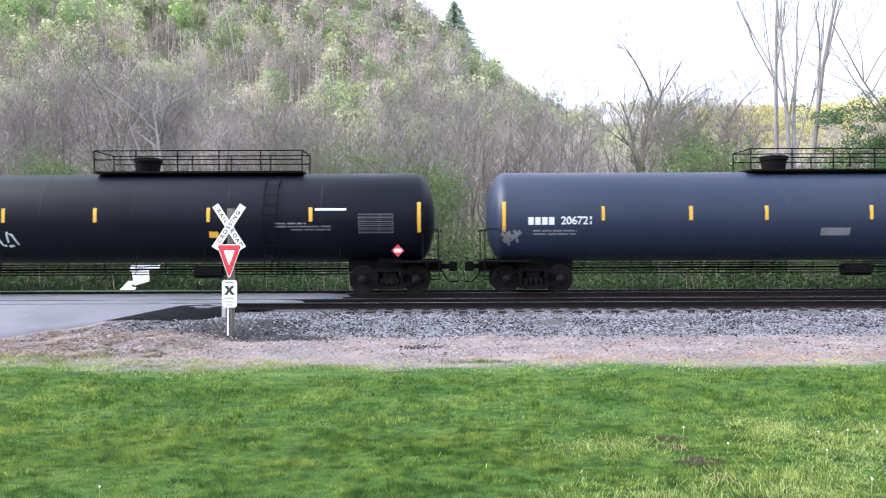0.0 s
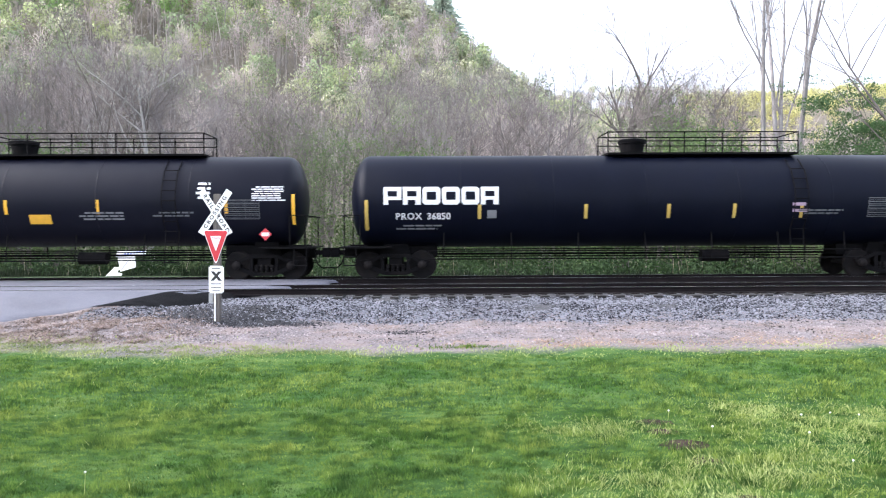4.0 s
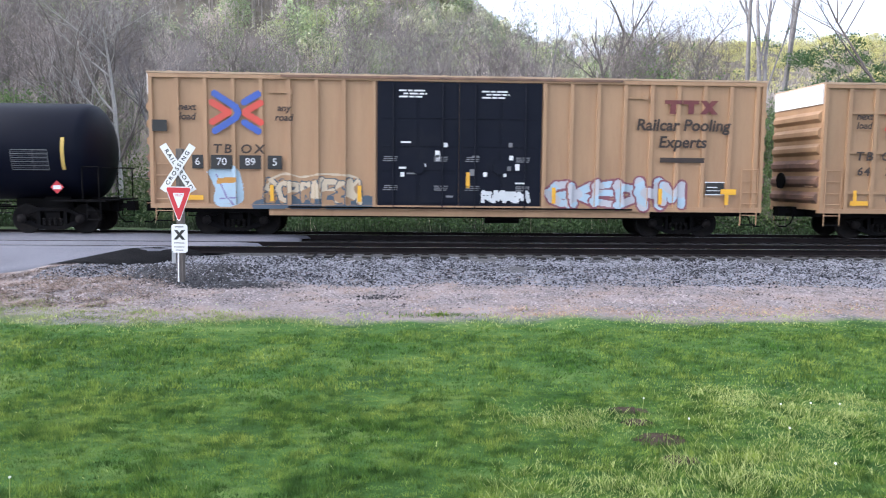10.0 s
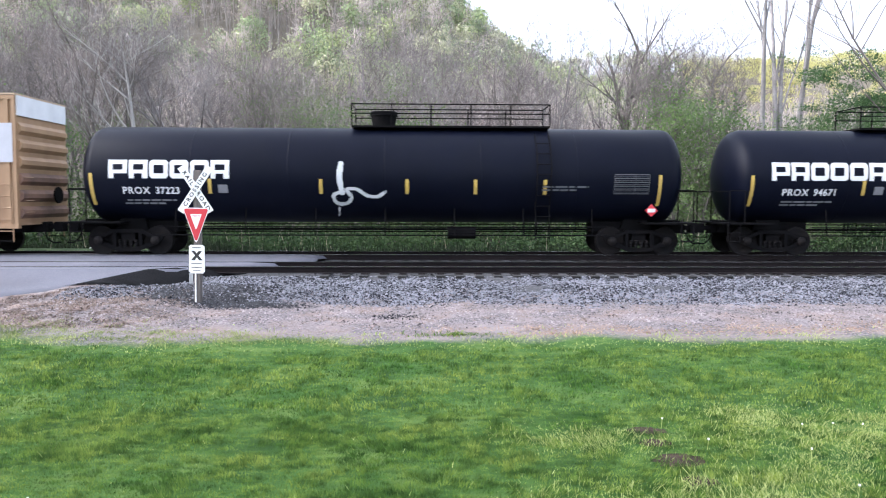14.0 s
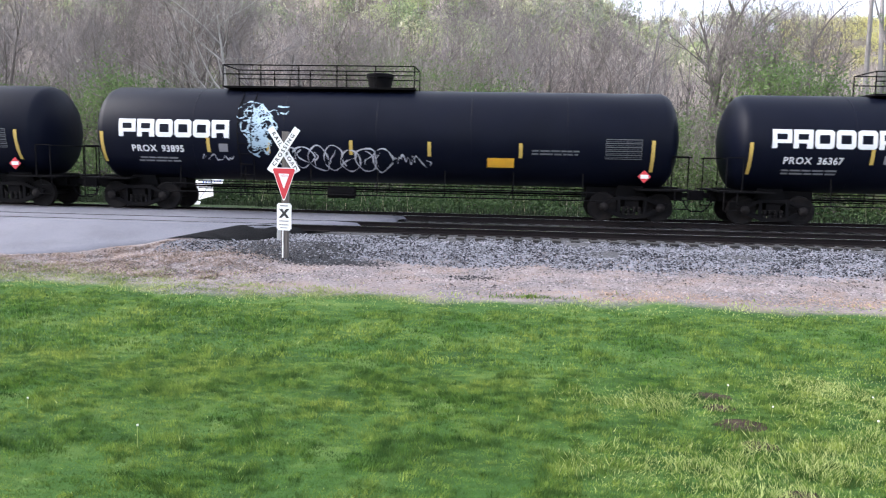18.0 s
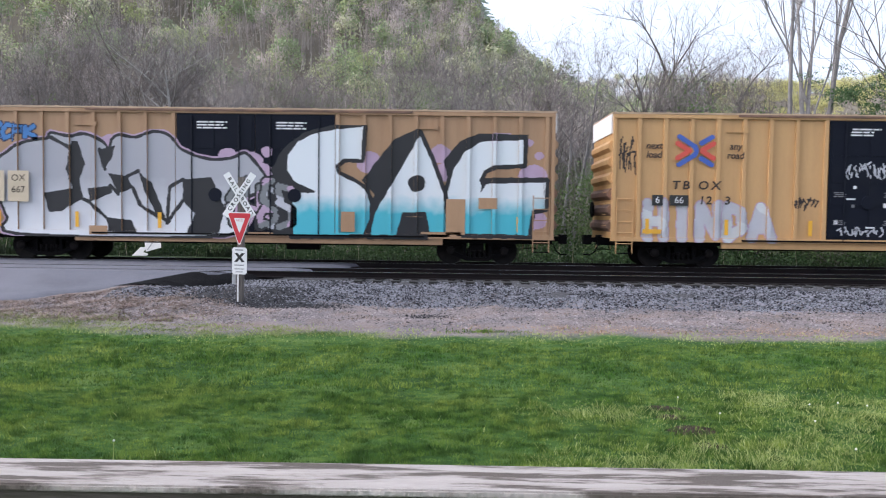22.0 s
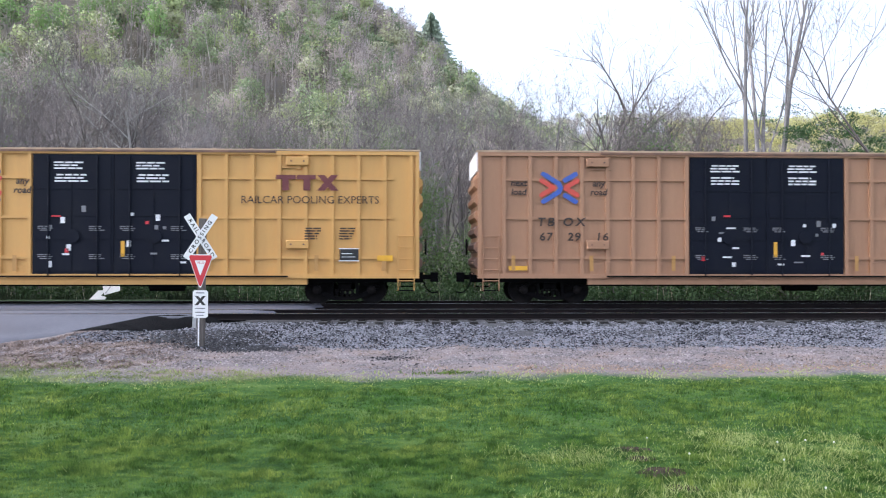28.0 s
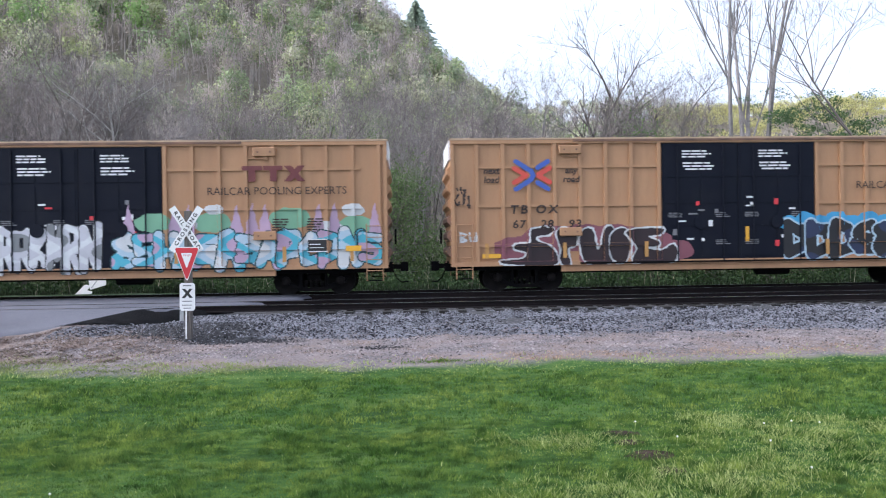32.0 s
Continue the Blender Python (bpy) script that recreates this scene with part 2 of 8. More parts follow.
DARKLEAF = leafy("deep_green_leaves", (0.035, 0.075, 0.028), (0.09, 0.15, 0.055), through=0.2)
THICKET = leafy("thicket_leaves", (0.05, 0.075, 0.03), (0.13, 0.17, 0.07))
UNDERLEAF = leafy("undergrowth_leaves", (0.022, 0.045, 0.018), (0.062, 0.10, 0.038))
# needles paled and made translucent in place of distance haze
PINELEAF = leafy("hazed_pine_needles", (0.34, 0.40, 0.32), (0.50, 0.56, 0.45), 0.8, 0.6)


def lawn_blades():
    """Grass: yellower and greener stretches, with scattered dark tufts and painted shadows between them, each blade a
    little different.
    """
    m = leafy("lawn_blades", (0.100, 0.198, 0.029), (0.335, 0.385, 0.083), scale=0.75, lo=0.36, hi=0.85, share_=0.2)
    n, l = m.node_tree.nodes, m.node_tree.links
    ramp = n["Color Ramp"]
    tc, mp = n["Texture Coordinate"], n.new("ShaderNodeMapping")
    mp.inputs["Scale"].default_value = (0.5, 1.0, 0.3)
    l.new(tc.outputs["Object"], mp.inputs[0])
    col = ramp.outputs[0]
    # finer noise layers multiply small tuft shadows into the blade colour
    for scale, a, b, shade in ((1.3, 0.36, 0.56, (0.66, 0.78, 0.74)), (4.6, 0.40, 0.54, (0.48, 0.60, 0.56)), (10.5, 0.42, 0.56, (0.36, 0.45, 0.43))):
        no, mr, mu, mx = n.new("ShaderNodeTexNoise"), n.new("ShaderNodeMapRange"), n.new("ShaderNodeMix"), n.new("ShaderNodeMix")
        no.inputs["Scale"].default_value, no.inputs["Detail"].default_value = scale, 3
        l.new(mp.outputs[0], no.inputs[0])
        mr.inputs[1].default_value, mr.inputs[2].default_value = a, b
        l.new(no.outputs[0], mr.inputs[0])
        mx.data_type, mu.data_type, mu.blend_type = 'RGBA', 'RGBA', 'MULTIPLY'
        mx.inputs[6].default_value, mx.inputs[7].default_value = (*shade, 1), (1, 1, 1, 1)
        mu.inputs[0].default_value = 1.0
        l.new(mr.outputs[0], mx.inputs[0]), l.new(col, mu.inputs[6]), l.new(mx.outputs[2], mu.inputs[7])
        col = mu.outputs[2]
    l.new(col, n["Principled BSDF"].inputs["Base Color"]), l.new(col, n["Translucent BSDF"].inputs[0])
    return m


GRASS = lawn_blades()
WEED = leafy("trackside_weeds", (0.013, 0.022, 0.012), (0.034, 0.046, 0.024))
MULCH = leafy("dead_grass_and_mulch", (0.065, 0.048, 0.038), (0.34, 0.262, 0.222), 0.95, 0.0, 1.4, 0.45, 1.1, 0.6)
STRAW = leafy("orange_dead_grass", (0.20, 0.13, 0.085), (0.46, 0.32, 0.22), 0.95, 0.0)
STALK = leafy("dry_stalks", (0.30, 0.26, 0.18), (0.5, 0.44, 0.33), 0.9, 0.1)
STONE = leafy("ballast_stones", (0.010, 0.0105, 0.015), (0.225, 0.225, 0.255), 0.9, 0.0, 1.6, 0.72, 1.3, 0.85)
GRIMESTONE = leafy("oily_dark_stones", (0.007, 0.007, 0.009), (0.06, 0.059, 0.064), 0.9, 0.0)
PETAL = leafy("dandelion_clocks", (0.6, 0.6, 0.56), (0.75, 0.75, 0.7), 0.9, 0.3)
ASPHALT = surface("worn_asphalt", (0.085, 0.085, 0.108), (0.13, 0.13, 0.158), 0.6, 0.7, 0, 0.5, 60, dirt=(0.06, 0.06, 0.07), dirt_scale=0.8, dirt_amount=0.5, coords="Object")
NEWASPHALT = surface("fresh_black_asphalt", (0.006, 0.006, 0.007), (0.012, 0.012, 0.013), 2, 0.95, 0, 0.6, 70, spec=0.05)
OLDWOOD = surface("weathered_white_painted_wood", (0.47, 0.425, 0.40), (0.34, 0.295, 0.27), 2.5, 0.85, 0, 0.6, 30, stretch=(1.6, 14, 1), dirt=(0.08, 0.062, 0.05), dirt_scale=2.2, dirt_amount=0.9, dirt_span=(0.48, 0.55))
RAILFACE = surface("greyed_rail_board", (0.13, 0.112, 0.095), (0.085, 0.073, 0.062), 2.0, 0.85, 0, 0.4, 30, stretch=(0.6, 6, 6), dirt=(0.03, 0.026, 0.022), dirt_scale=1.5, dirt_amount=0.7, spec=0.2)

# ---- building helpers ----
RAIL = 0.62            # height of the rail heads
TRACK = 25.6           # middle of the train's track
NEAR = 21.33           # middle of the empty track


def box(bm, x0, x1, y0, y1, z0, z1):
    vs = [bm.verts.new(p) for p in ((x0, y0, z0), (x1, y0, z0), (x1, y1, z0), (x0, y1, z0), (x0, y0, z1), (x1, y0, z1), (x1, y1, z1), (x0, y1, z1))]
    for f in ((0, 3, 2, 1), (4, 5, 6, 7), (0, 1, 5, 4), (1, 2, 6, 5), (2, 3, 7, 6), (3, 0, 4, 7)):
        bm.faces.new([vs[i] for i in f])


def prism(bm, outline, y0, y1):
    """An outline in x and z, given counterclockwise as seen from -y, pushed from y0 to y1."""
    a = [bm.verts.new((x, y0, z)) for x, z in outline]
    b = [bm.verts.new((x, y1, z)) for x, z in outline]
    bm.faces.new(a), bm.faces.new(b[::-1])
    for i in range(len(a)):
        j = (i + 1) % len(a)
        bm.faces.new((a[j], a[i], b[i], b[j]))


def rod(bm, p, q, r, n=6, r2=None):
    p, q = Vector(p), Vector(q)
    d = (q - p).normalized()
    s = d.cross((0, 0, 1) if abs(d.z) < 0.9 else (1, 0, 0)).normalized()
    u = d.cross(s)
    r2 = r if r2 is None else r2
    a = [bm.verts.new(p + (s * math.cos(k * 2 * math.pi / n) + u * math.sin(k * 2 * math.pi / n)) * r) for k in range(n)]
    b = [bm.verts.new(q + (s * math.cos(k * 2 * math.pi / n) + u * math.sin(k * 2 * math.pi / n)) * r2) for k in range(n)]
    bm.faces.new(a[::-1]), bm.faces.new(b)
    for i in range(n):
        j = (i + 1) % n
        bm.faces.new((a[i], a[j], b[j], b[i]))


def turned(bm, profile, n=40, axis="x"):
    """A profile of (place along the axis, radius) turned round the axis."""
    rings = []
    for a, r in profile:
        ring = []
        for k in range(n):
            w = 2 * math.pi * k / n
            c, s = r * math.cos(w), r * math.sin(w)
            ring.append(bm.verts.new({"x": (a, c, s), "y": (c, a, s), "z": (c, s, a)}[axis]))
        rings.append(ring)
    for p, q in zip(rings, rings[1:]):
        for i in range(n):
            j = (i + 1) % n
            bm.faces.new((p[i], p[j], q[j], q[i]))
    bm.faces.new(rings[0]), bm.faces.new(rings[-1])


def finish(bm, name, material, smooth=False):
    bmesh.ops.recalc_face_normals(bm, faces=bm.faces)
    me = bpy.data.meshes.new(name)
    bm.to_mesh(me)
    bm.free()
    me.materials.append(material)
    if smooth:
        me.polygons.foreach_set("use_smooth", [True] * len(me.polygons))
        me.set_sharp_from_angle(angle=radians(40))
    return me


def part(name, bm, material, parent, label="", smooth=False):
    ob = new(name, finish(bm, name, material, smooth))
    ob.parent = parent
    if label:
        ob["label"] = label
    return ob


def share(name, me, parent, m=None, label=""):
    ob = new(name, me)
    ob.parent = parent
    if m is not None:
        ob.matrix_basis = m
    if label:
        ob["label"] = label
    return ob


def soup(name, verts, faces, material, normals=None):
    """A mesh from arrays of corners and of triangles or quads; normals round off the shading of clumps."""
    verts, faces = np.asarray(verts, np.float32), np.asarray(faces, np.int32)
    me = bpy.data.meshes.new(name)
    k = faces.shape[1]
    me.vertices.add(len(verts)), me.loops.add(faces.size), me.polygons.add(len(faces))
    me.vertices.foreach_set("co", verts.ravel())
    me.loops.foreach_set("vertex_index", faces.ravel())
    me.polygons.foreach_set("loop_start", np.arange(0, faces.size, k, dtype=np.int32))
    me.polygons.foreach_set("loop_total", np.full(len(faces), k, np.int32))
    me.update(calc_edges=True)
    if normals is not None:
        me.polygons.foreach_set("use_smooth", np.ones(len(faces), bool))
        me.attributes.new("custom_normal", 'FLOAT_VECTOR', 'POINT').data.foreach_set("vector", np.asarray(normals, np.float32).ravel())
    me.materials.append(material)
    return me


def text_outline(body, size, fat=0.0, shear=0.0, spread=1.0):
    """Flat lettering in x and z, centred, as corners and faces."""
    cu = bpy.data.curves.new("t", 'FONT')
    cu.body, cu.size, cu.offset, cu.shear, cu.space_character = body, size, fat, shear, spread
    cu.align_x, cu.align_y, cu.resolution_u = 'CENTER', 'CENTER', 3
    ob = bpy.data.objects.new("t", cu)
    scene.collection.objects.link(ob)
    me = bpy.data.meshes.new_from_object(ob.evaluated_get(bpy.context.evaluated_depsgraph_get()))
    bpy.data.objects.remove(ob)
    vs = [(v.co.x, v.co.y) for v in me.vertices]
    fs = [tuple(p.vertices) for p in me.polygons]
    bpy.data.meshes.remove(me)
    return vs, fs


def lettering(name, body, size, x, z, surf, material, parent, fat=0.0, shear=0.0, spread=1.0, lift=0.004, widen=1.0, turn=0.0, label=""):
    """Words painted on a side: surf(x, z) gives the depth of the surface there."""
    vs, fs = text_outline(body, size, fat, shear, spread)
    bm = bmesh.new()
    c, s = math.cos(radians(turn)), math.sin(radians(turn))
    pts = [(x + (u * widen) * c - v * s, z + (u * widen) * s + v * c) for u, v in vs]
    bv = [bm.verts.new((a, surf(a, b) - lift, b)) for a, b in pts]
    for f in fs:
        if len(set(f)) > 2:
            try:
                bm.faces.new([bv[i] for i in f])
            except ValueError:
                pass
    me = bpy.data.meshes.new(name)
    bm.to_mesh(me)
    bm.free()
    me.materials.append(material)
    return share(name, me, parent, None, label)


def patch(bm, x0, x1, z0, z1, surf, lift=0.004, rows=4):
    """A thin painted rectangle that follows the surface."""
    rows = max(rows, 3, int((z1 - z0) / 0.12))
    zs = [z0 + (z1 - z0) * i / rows for i in range(rows + 1)]
    a = [bm.verts.new((x0, surf(x0, z) - lift, z)) for z in zs]
    b = [bm.verts.new((x1, surf(x1, z) - lift, z)) for z in zs]
    for i in range(rows):
        bm.faces.new((a[i], b[i], b[i + 1], a[i + 1]))


def stripes(name, x, z, w, h, n, surf, material, parent, seed=0, lift=0.004):
    """Small print that cannot be read: plain bars, each a part."""
    r = random.Random(seed)
    for i in range(n):
        bm = bmesh.new()
        zc = z + h / 2 - (i + 0.5) * h / n
        ww = w * r.uniform(0.7, 1.0)
        xa = x - w / 2 + (w - ww) * r.choice((0, 0, 0.5))
        end = xa + ww
        while xa < end - 0.02:
            word = min(r.uniform(0.9, 2.6) * h / n * 1.6, end - xa) if n > 1 else ww
            patch(bm, xa, xa + word, zc - h / n * 0.26, zc + h / n * 0.26, surf, lift, 1)
            xa += word + h / n * 0.45
        part(name, bm, material, parent)


def grid_paint(names, x0, x1, z0, z1, fn, materials, surf, parent, cell=0.035, lift=0.004, labels=()):
    """Spray paint: fn(X, Z) gives the number of a colour at each place, 0 for none. One thin sheet a colour, in runs along each row."""
    nx, nz = max(2, int((x1 - x0) / cell)), max(2, int((z1 - z0) / cell))
    xs, zs = np.linspace(x0, x1, nx + 1), np.linspace(z0, z1, nz + 1)
    X, Z = np.meshgrid((xs[:-1] + xs[1:]) / 2, (zs[:-1] + zs[1:]) / 2)
    ids = fn(X, Z)
    dep = np.broadcast_to(np.asarray(surf(X, Z), float), X.shape)
    brk = np.round(dep * 400).astype(int)
    curved = np.ptp(dep[:, 0]) > 0.02 and np.ptp(dep[nz // 2]) < 1e-6
    for k, mat in enumerate(materials, 1):
        vs, fs = [], []
        for j in range(nz):
            on = ids[j] == k
            cut = np.nonzero(np.diff(np.where(on, brk[j], 10 ** 6)) != 0)[0] + 1
            for a, b in zip(np.concatenate(([0], cut)), np.concatenate((cut, [nx]))):
                if not on[a]:
                    continue
                i = len(vs)
                for xx, zz in ((xs[a], zs[j]), (xs[b], zs[j]), (xs[b], zs[j + 1]), (xs[a], zs[j + 1])):
                    vs.append((xx, (float(surf(xx, zz)) if curved else dep[j, a]) - lift, zz))
                fs.append((i, i + 1, i + 2, i + 3))
        if fs:
            share(names, soup(names, vs, fs, mat), parent, None, labels[k - 1] if k <= len(labels) else "")


def seg_dist(X, Z, a, b):
    ax, az_, bx, bz = a[0], a[1], b[0], b[1]
    dx, dz = bx - ax, bz - az_
    t = np.clip(((X - ax) * dx + (Z - az_) * dz) / (dx * dx + dz * dz + 1e-9), 0, 1)
    return np.hypot(X - ax - t * dx, Z - az_ - t * dz)


LETTERFORMS = {"S": [(0.06, 0.86, 0.9, 0.86), (0.1, 0.86, 0.1, 0.52), (0.1, 0.54, 0.86, 0.48), (0.86, 0.48, 0.9, 0.14), (0.0, 0.13, 0.9, 0.13)],
               "E": [(0.95, 0.72, 0.7, 0.92), (0.7, 0.92, 0.3, 0.92), (0.3, 0.92, 0.08, 0.72), (0.08, 0.72, 0.5, 0.52), (0.5, 0.52, 0.0, 0.28), (0.0, 0.28, 0.12, 0.1), (0.12, 0.1, 0.7, 0.1), (0.7, 0.1, 0.98, 0.2), (0.5, 0.52, 0.8, 0.5)],
               "F": [(0.1, 0.95, 0.05, 0.05), (0.1, 0.92, 0.95, 0.98), (0.1, 0.52, 0.75, 0.55), (0.05, 0.08, 0.95, 0.04)],
               "K": [(0.1, 0.88, 0.1, 0.06), (0.12, 0.45, 0.85, 0.88), (0.2, 0.5, 0.9, 0.16), (0.9, 0.16, 1.15, 0.12)],
               "Z": [(0.95, 0.92, 0.5, 0.92), (0.5, 0.92, 0.12, 0.62), (0.12, 0.62, 0.75, 0.42), (0.75, 0.42, 0.9, 0.2), (0.9, 0.2, 0.5, 0.1), (0.5, 0.1, 0.05, 0.12)],
               "A": [(0.0, 0.02, 0.42, 0.92), (0.42, 0.92, 0.98, 0.02), (0.2, 0.32, 0.7, 0.32), (0.42, 0.7, 0.45, 0.4)],
               "G": [(0.98, 0.92, 0.5, 0.9), (0.5, 0.9, 0.1, 0.55), (0.1, 0.55, 0.2, 0.2), (0.2, 0.2, 0.6, 0.08), (0.62, 0.42, 1.0, 0.42), (0.95, 0.42, 0.92, 0.0)],
               "C": [(0.95, 0.85, 0.5, 0.95), (0.5, 0.95, 0.08, 0.55), (0.08, 0.55, 0.3, 0.1), (0.3, 0.1, 0.95, 0.15)],
               "N": [(0.05, 0.0, 0.1, 0.95), (0.1, 0.95, 0.85, 0.1), (0.85, 0.1, 0.95, 0.98)], "H": [(0.1, 0, 0.12, 1), (0.9, 0, 0.88, 1), (0.1, 0.5, 0.9, 0.5)],
               "P": [(0.1, 0, 0.1, 0.9), (0.1, 0.9, 0.8, 0.85), (0.8, 0.85, 0.75, 0.5), (0.75, 0.5, 0.1, 0.4)], "I": [(0.5, 0, 0.5, 1)],
               "D": [(0.1, 0, 0.1, 0.95), (0.1, 0.95, 0.75, 0.8), (0.75, 0.8, 0.85, 0.3), (0.85, 0.3, 0.1, 0.02)], "M": [(0.0, 0, 0.15, 0.95), (0.15, 0.95, 0.5, 0.3), (0.5, 0.3, 0.85, 0.95), (0.85, 0.95, 1, 0)],
               "R": [(0.1, 0, 0.1, 0.9), (0.1, 0.9, 0.8, 0.85), (0.8, 0.85, 0.7, 0.5), (0.7, 0.5, 0.1, 0.42), (0.35, 0.45, 0.95, 0.0)]}


def word_paint(word, x, z, w, h, gap, fat, edge, fills, out, lean=0.0):
    """Letters in thick strokes; the fills change across the word, each letter has its outline."""
    def fn(X, Z):
        ids = np.zeros(X.shape, int)
        for i, ch in enumerate(word):
            d = np.full(X.shape, 9.0)
            x0 = x + i * (w + gap)
            for a, b, c, e in LETTERFORMS[ch]:
                d = np.minimum(d, seg_dist(X, Z, (x0 + a * w + lean * b * h, z + b * h), (x0 + c * w + lean * e * h, z + e * h)))
            d = d + 0.02 * np.sin(X * 9 + i) * np.cos(Z * 11)
            ids = np.where(d < fat + edge, out, ids)
            band = (np.sin(X * 2.3 + Z * 1.7 + i * 1.9) + np.cos(Z * 4.1 + i * 2.7) + 2) / 4 * len(fills)
            ids = np.where(d < fat, np.array(fills)[np.clip(band.astype(int), 0, len(fills) - 1)], ids)
        return ids
    return fn


def throwup(seed, x0, x1, z0, z1, letters, colours, outline, fat=0.2, edge=0.055):
    """A row of crowded, unreadable spray-paint letterforms with outlines."""
    def fn(X, Z):
        r = random.Random(seed)
        ids = np.zeros(X.shape, int)
        w = (x1 - x0) / letters
        fat2 = min(fat * 0.75, w * 0.3)
        h = z1 - z0 - 2 * fat2
        for i in range(letters):
            cx = x0 + i * w
            d = np.full(X.shape, 9.0)
            for a, b, c, e in LETTERFORMS[r.choice("SEKAGCNPDRMHF")]:
                j = [r.uniform(-0.1, 0.1) for _ in range(4)]
                d = np.minimum(d, seg_dist(X, Z, (cx + (a + j[0]) * w * 0.95, z0 + fat2 + (b + j[1]) * h), (cx + (c + j[2]) * w * 0.95, z0 + fat2 + (e + j[3]) * h)))
            fatk = fat2 * r.uniform(0.8, 1.15)
            ids = np.where(d < fatk, outline, ids)
            band = (np.sin(X * 3.1 + i) + np.cos(Z * 5.3 + i * 2) + 2) / 4 * len(colours)
            fill = np.array(colours)[np.clip(band.astype(int), 0, len(colours) - 1)]
            ids = np.where(d < fatk - edge, fill, ids)
        return ids
    return fn


def bent(pts, closed=True, n=4):
    """A smooth curve through the given places."""
    p = np.array(pts, float)
    k = len(p)
    at = (lambda i: p[i % k]) if closed else (lambda i: p[min(max(i, 0), k - 1)])
    out = []
    for i in range(k if closed else k - 1):
        a, b, c, d = at(i - 1), at(i), at(i + 1), at(i + 2)
        for t in np.arange(n) / n:
            out.append(0.5 * (2 * b + (c - a) * t + (2 * a - 5 * b + 4 * c - d) * t * t + (3 * b - a - 3 * c + d) * t ** 3))
    return out if closed else out + [p[-1]]


def inside(X, Z, pts):
    """Whether each place lies in an outline."""
    on = np.zeros(X.shape, bool)
    for (ax, az_), (bx_, bz) in zip(pts, list(pts[1:]) + [pts[0]]):
        if az_ != bz:
            on ^= ((az_ > Z) != (bz > Z)) & (X < (bx_ - ax) * (Z - az_) / (bz - az_) + ax)
    return on


def near_line(X, Z, pts, closed=False):
    ends = list(zip(pts, pts[1:])) + ([(pts[-1], pts[0])] if closed else [])
    return np.minimum.reduce([seg_dist(X, Z, a, b) for a, b in ends])


def sprayed(layers):
    """Spray paint in layers: ("fill", colour, outline), ("edge", colour, outline, width), ("line", colour, points, width), ("dot", colour, x, z, radius, stretch)."""
    def fn(X, Z):
        ids = np.zeros(X.shape, int)
        wob = 0.012 * np.sin(X * 13 + Z * 5) + 0.01 * np.cos(Z * 17 - X * 3)
        for kind, k, *rest in layers:
            if kind == "fill":
                ids = np.where(inside(X + wob, Z, rest[0]), k, ids)
            elif kind == "edge":
                ids = np.where(near_line(X, Z, rest[0], True) < rest[1] + wob * 0.6, k, ids)
            elif kind == "line":
                ids = np.where(near_line(X, Z, rest[0]) < rest[1] + wob * 0.6, k, ids)
            else:
                x, z, r, wide = rest
                ids = np.where(np.hypot((X - x) / wide, Z - z) < r + wob, k, ids)
        return ids
    return fn


def scribble(seed, x0, x1, z0, z1, n=14, thick=0.022):
    """A scrawled line of spray paint."""
    def fn(X, Z):
        r = random.Random(seed)
        d = np.full(X.shape, 9.0)
        for i in range(n):
            cx = x0 + (x1 - x0) * (i + 0.5) / n
            a = (cx + r.uniform(-1, 1) * (x1 - x0) / n, r.uniform(z0, z1))
            b = (cx + r.uniform(-1, 1) * (x1 - x0) / n, r.uniform(z0, z1))
            m = ((a[0] + b[0]) / 2 + r.uniform(-0.1, 0.1), (a[1] + b[1]) / 2 + r.uniform(-0.15, 0.15))
            d = np.minimum(d, np.minimum(seg_dist(X, Z, a, m), seg_dist(X, Z, m, b)))
        return np.where(d < thick, 1, 0)
    return fn

# ---- the train ----
HALF = 9.6


def flat(d):
    return lambda x, z: d


def add_wheelset(truck, x):
    bm = bmesh.new()
    rod(bm, (0, -0.9, 0), (0, 0.9, 0), 0.085, 10)
    axle = part("axle", bm, WHEEL, truck)
    axle.matrix_basis = pose(x, 0, 0.457)
    for s in (-1, 1):
        bm = bmesh.new()
        turned(bm, [(0.05 * s, 0.12), (0.05 * s, 0.37), (0.07 * s, 0.40), (0.07 * s, 0.457), (-0.06 * s, 0.475), (-0.06 * s, 0.40), (-0.03 * s, 0.36), (-0.03 * s, 0.12)], 28, "y")
        w = part("wheel", bm, WHEEL, truck, smooth=True)
        w.matrix_basis = pose(x, s * 0.735, 0.457)


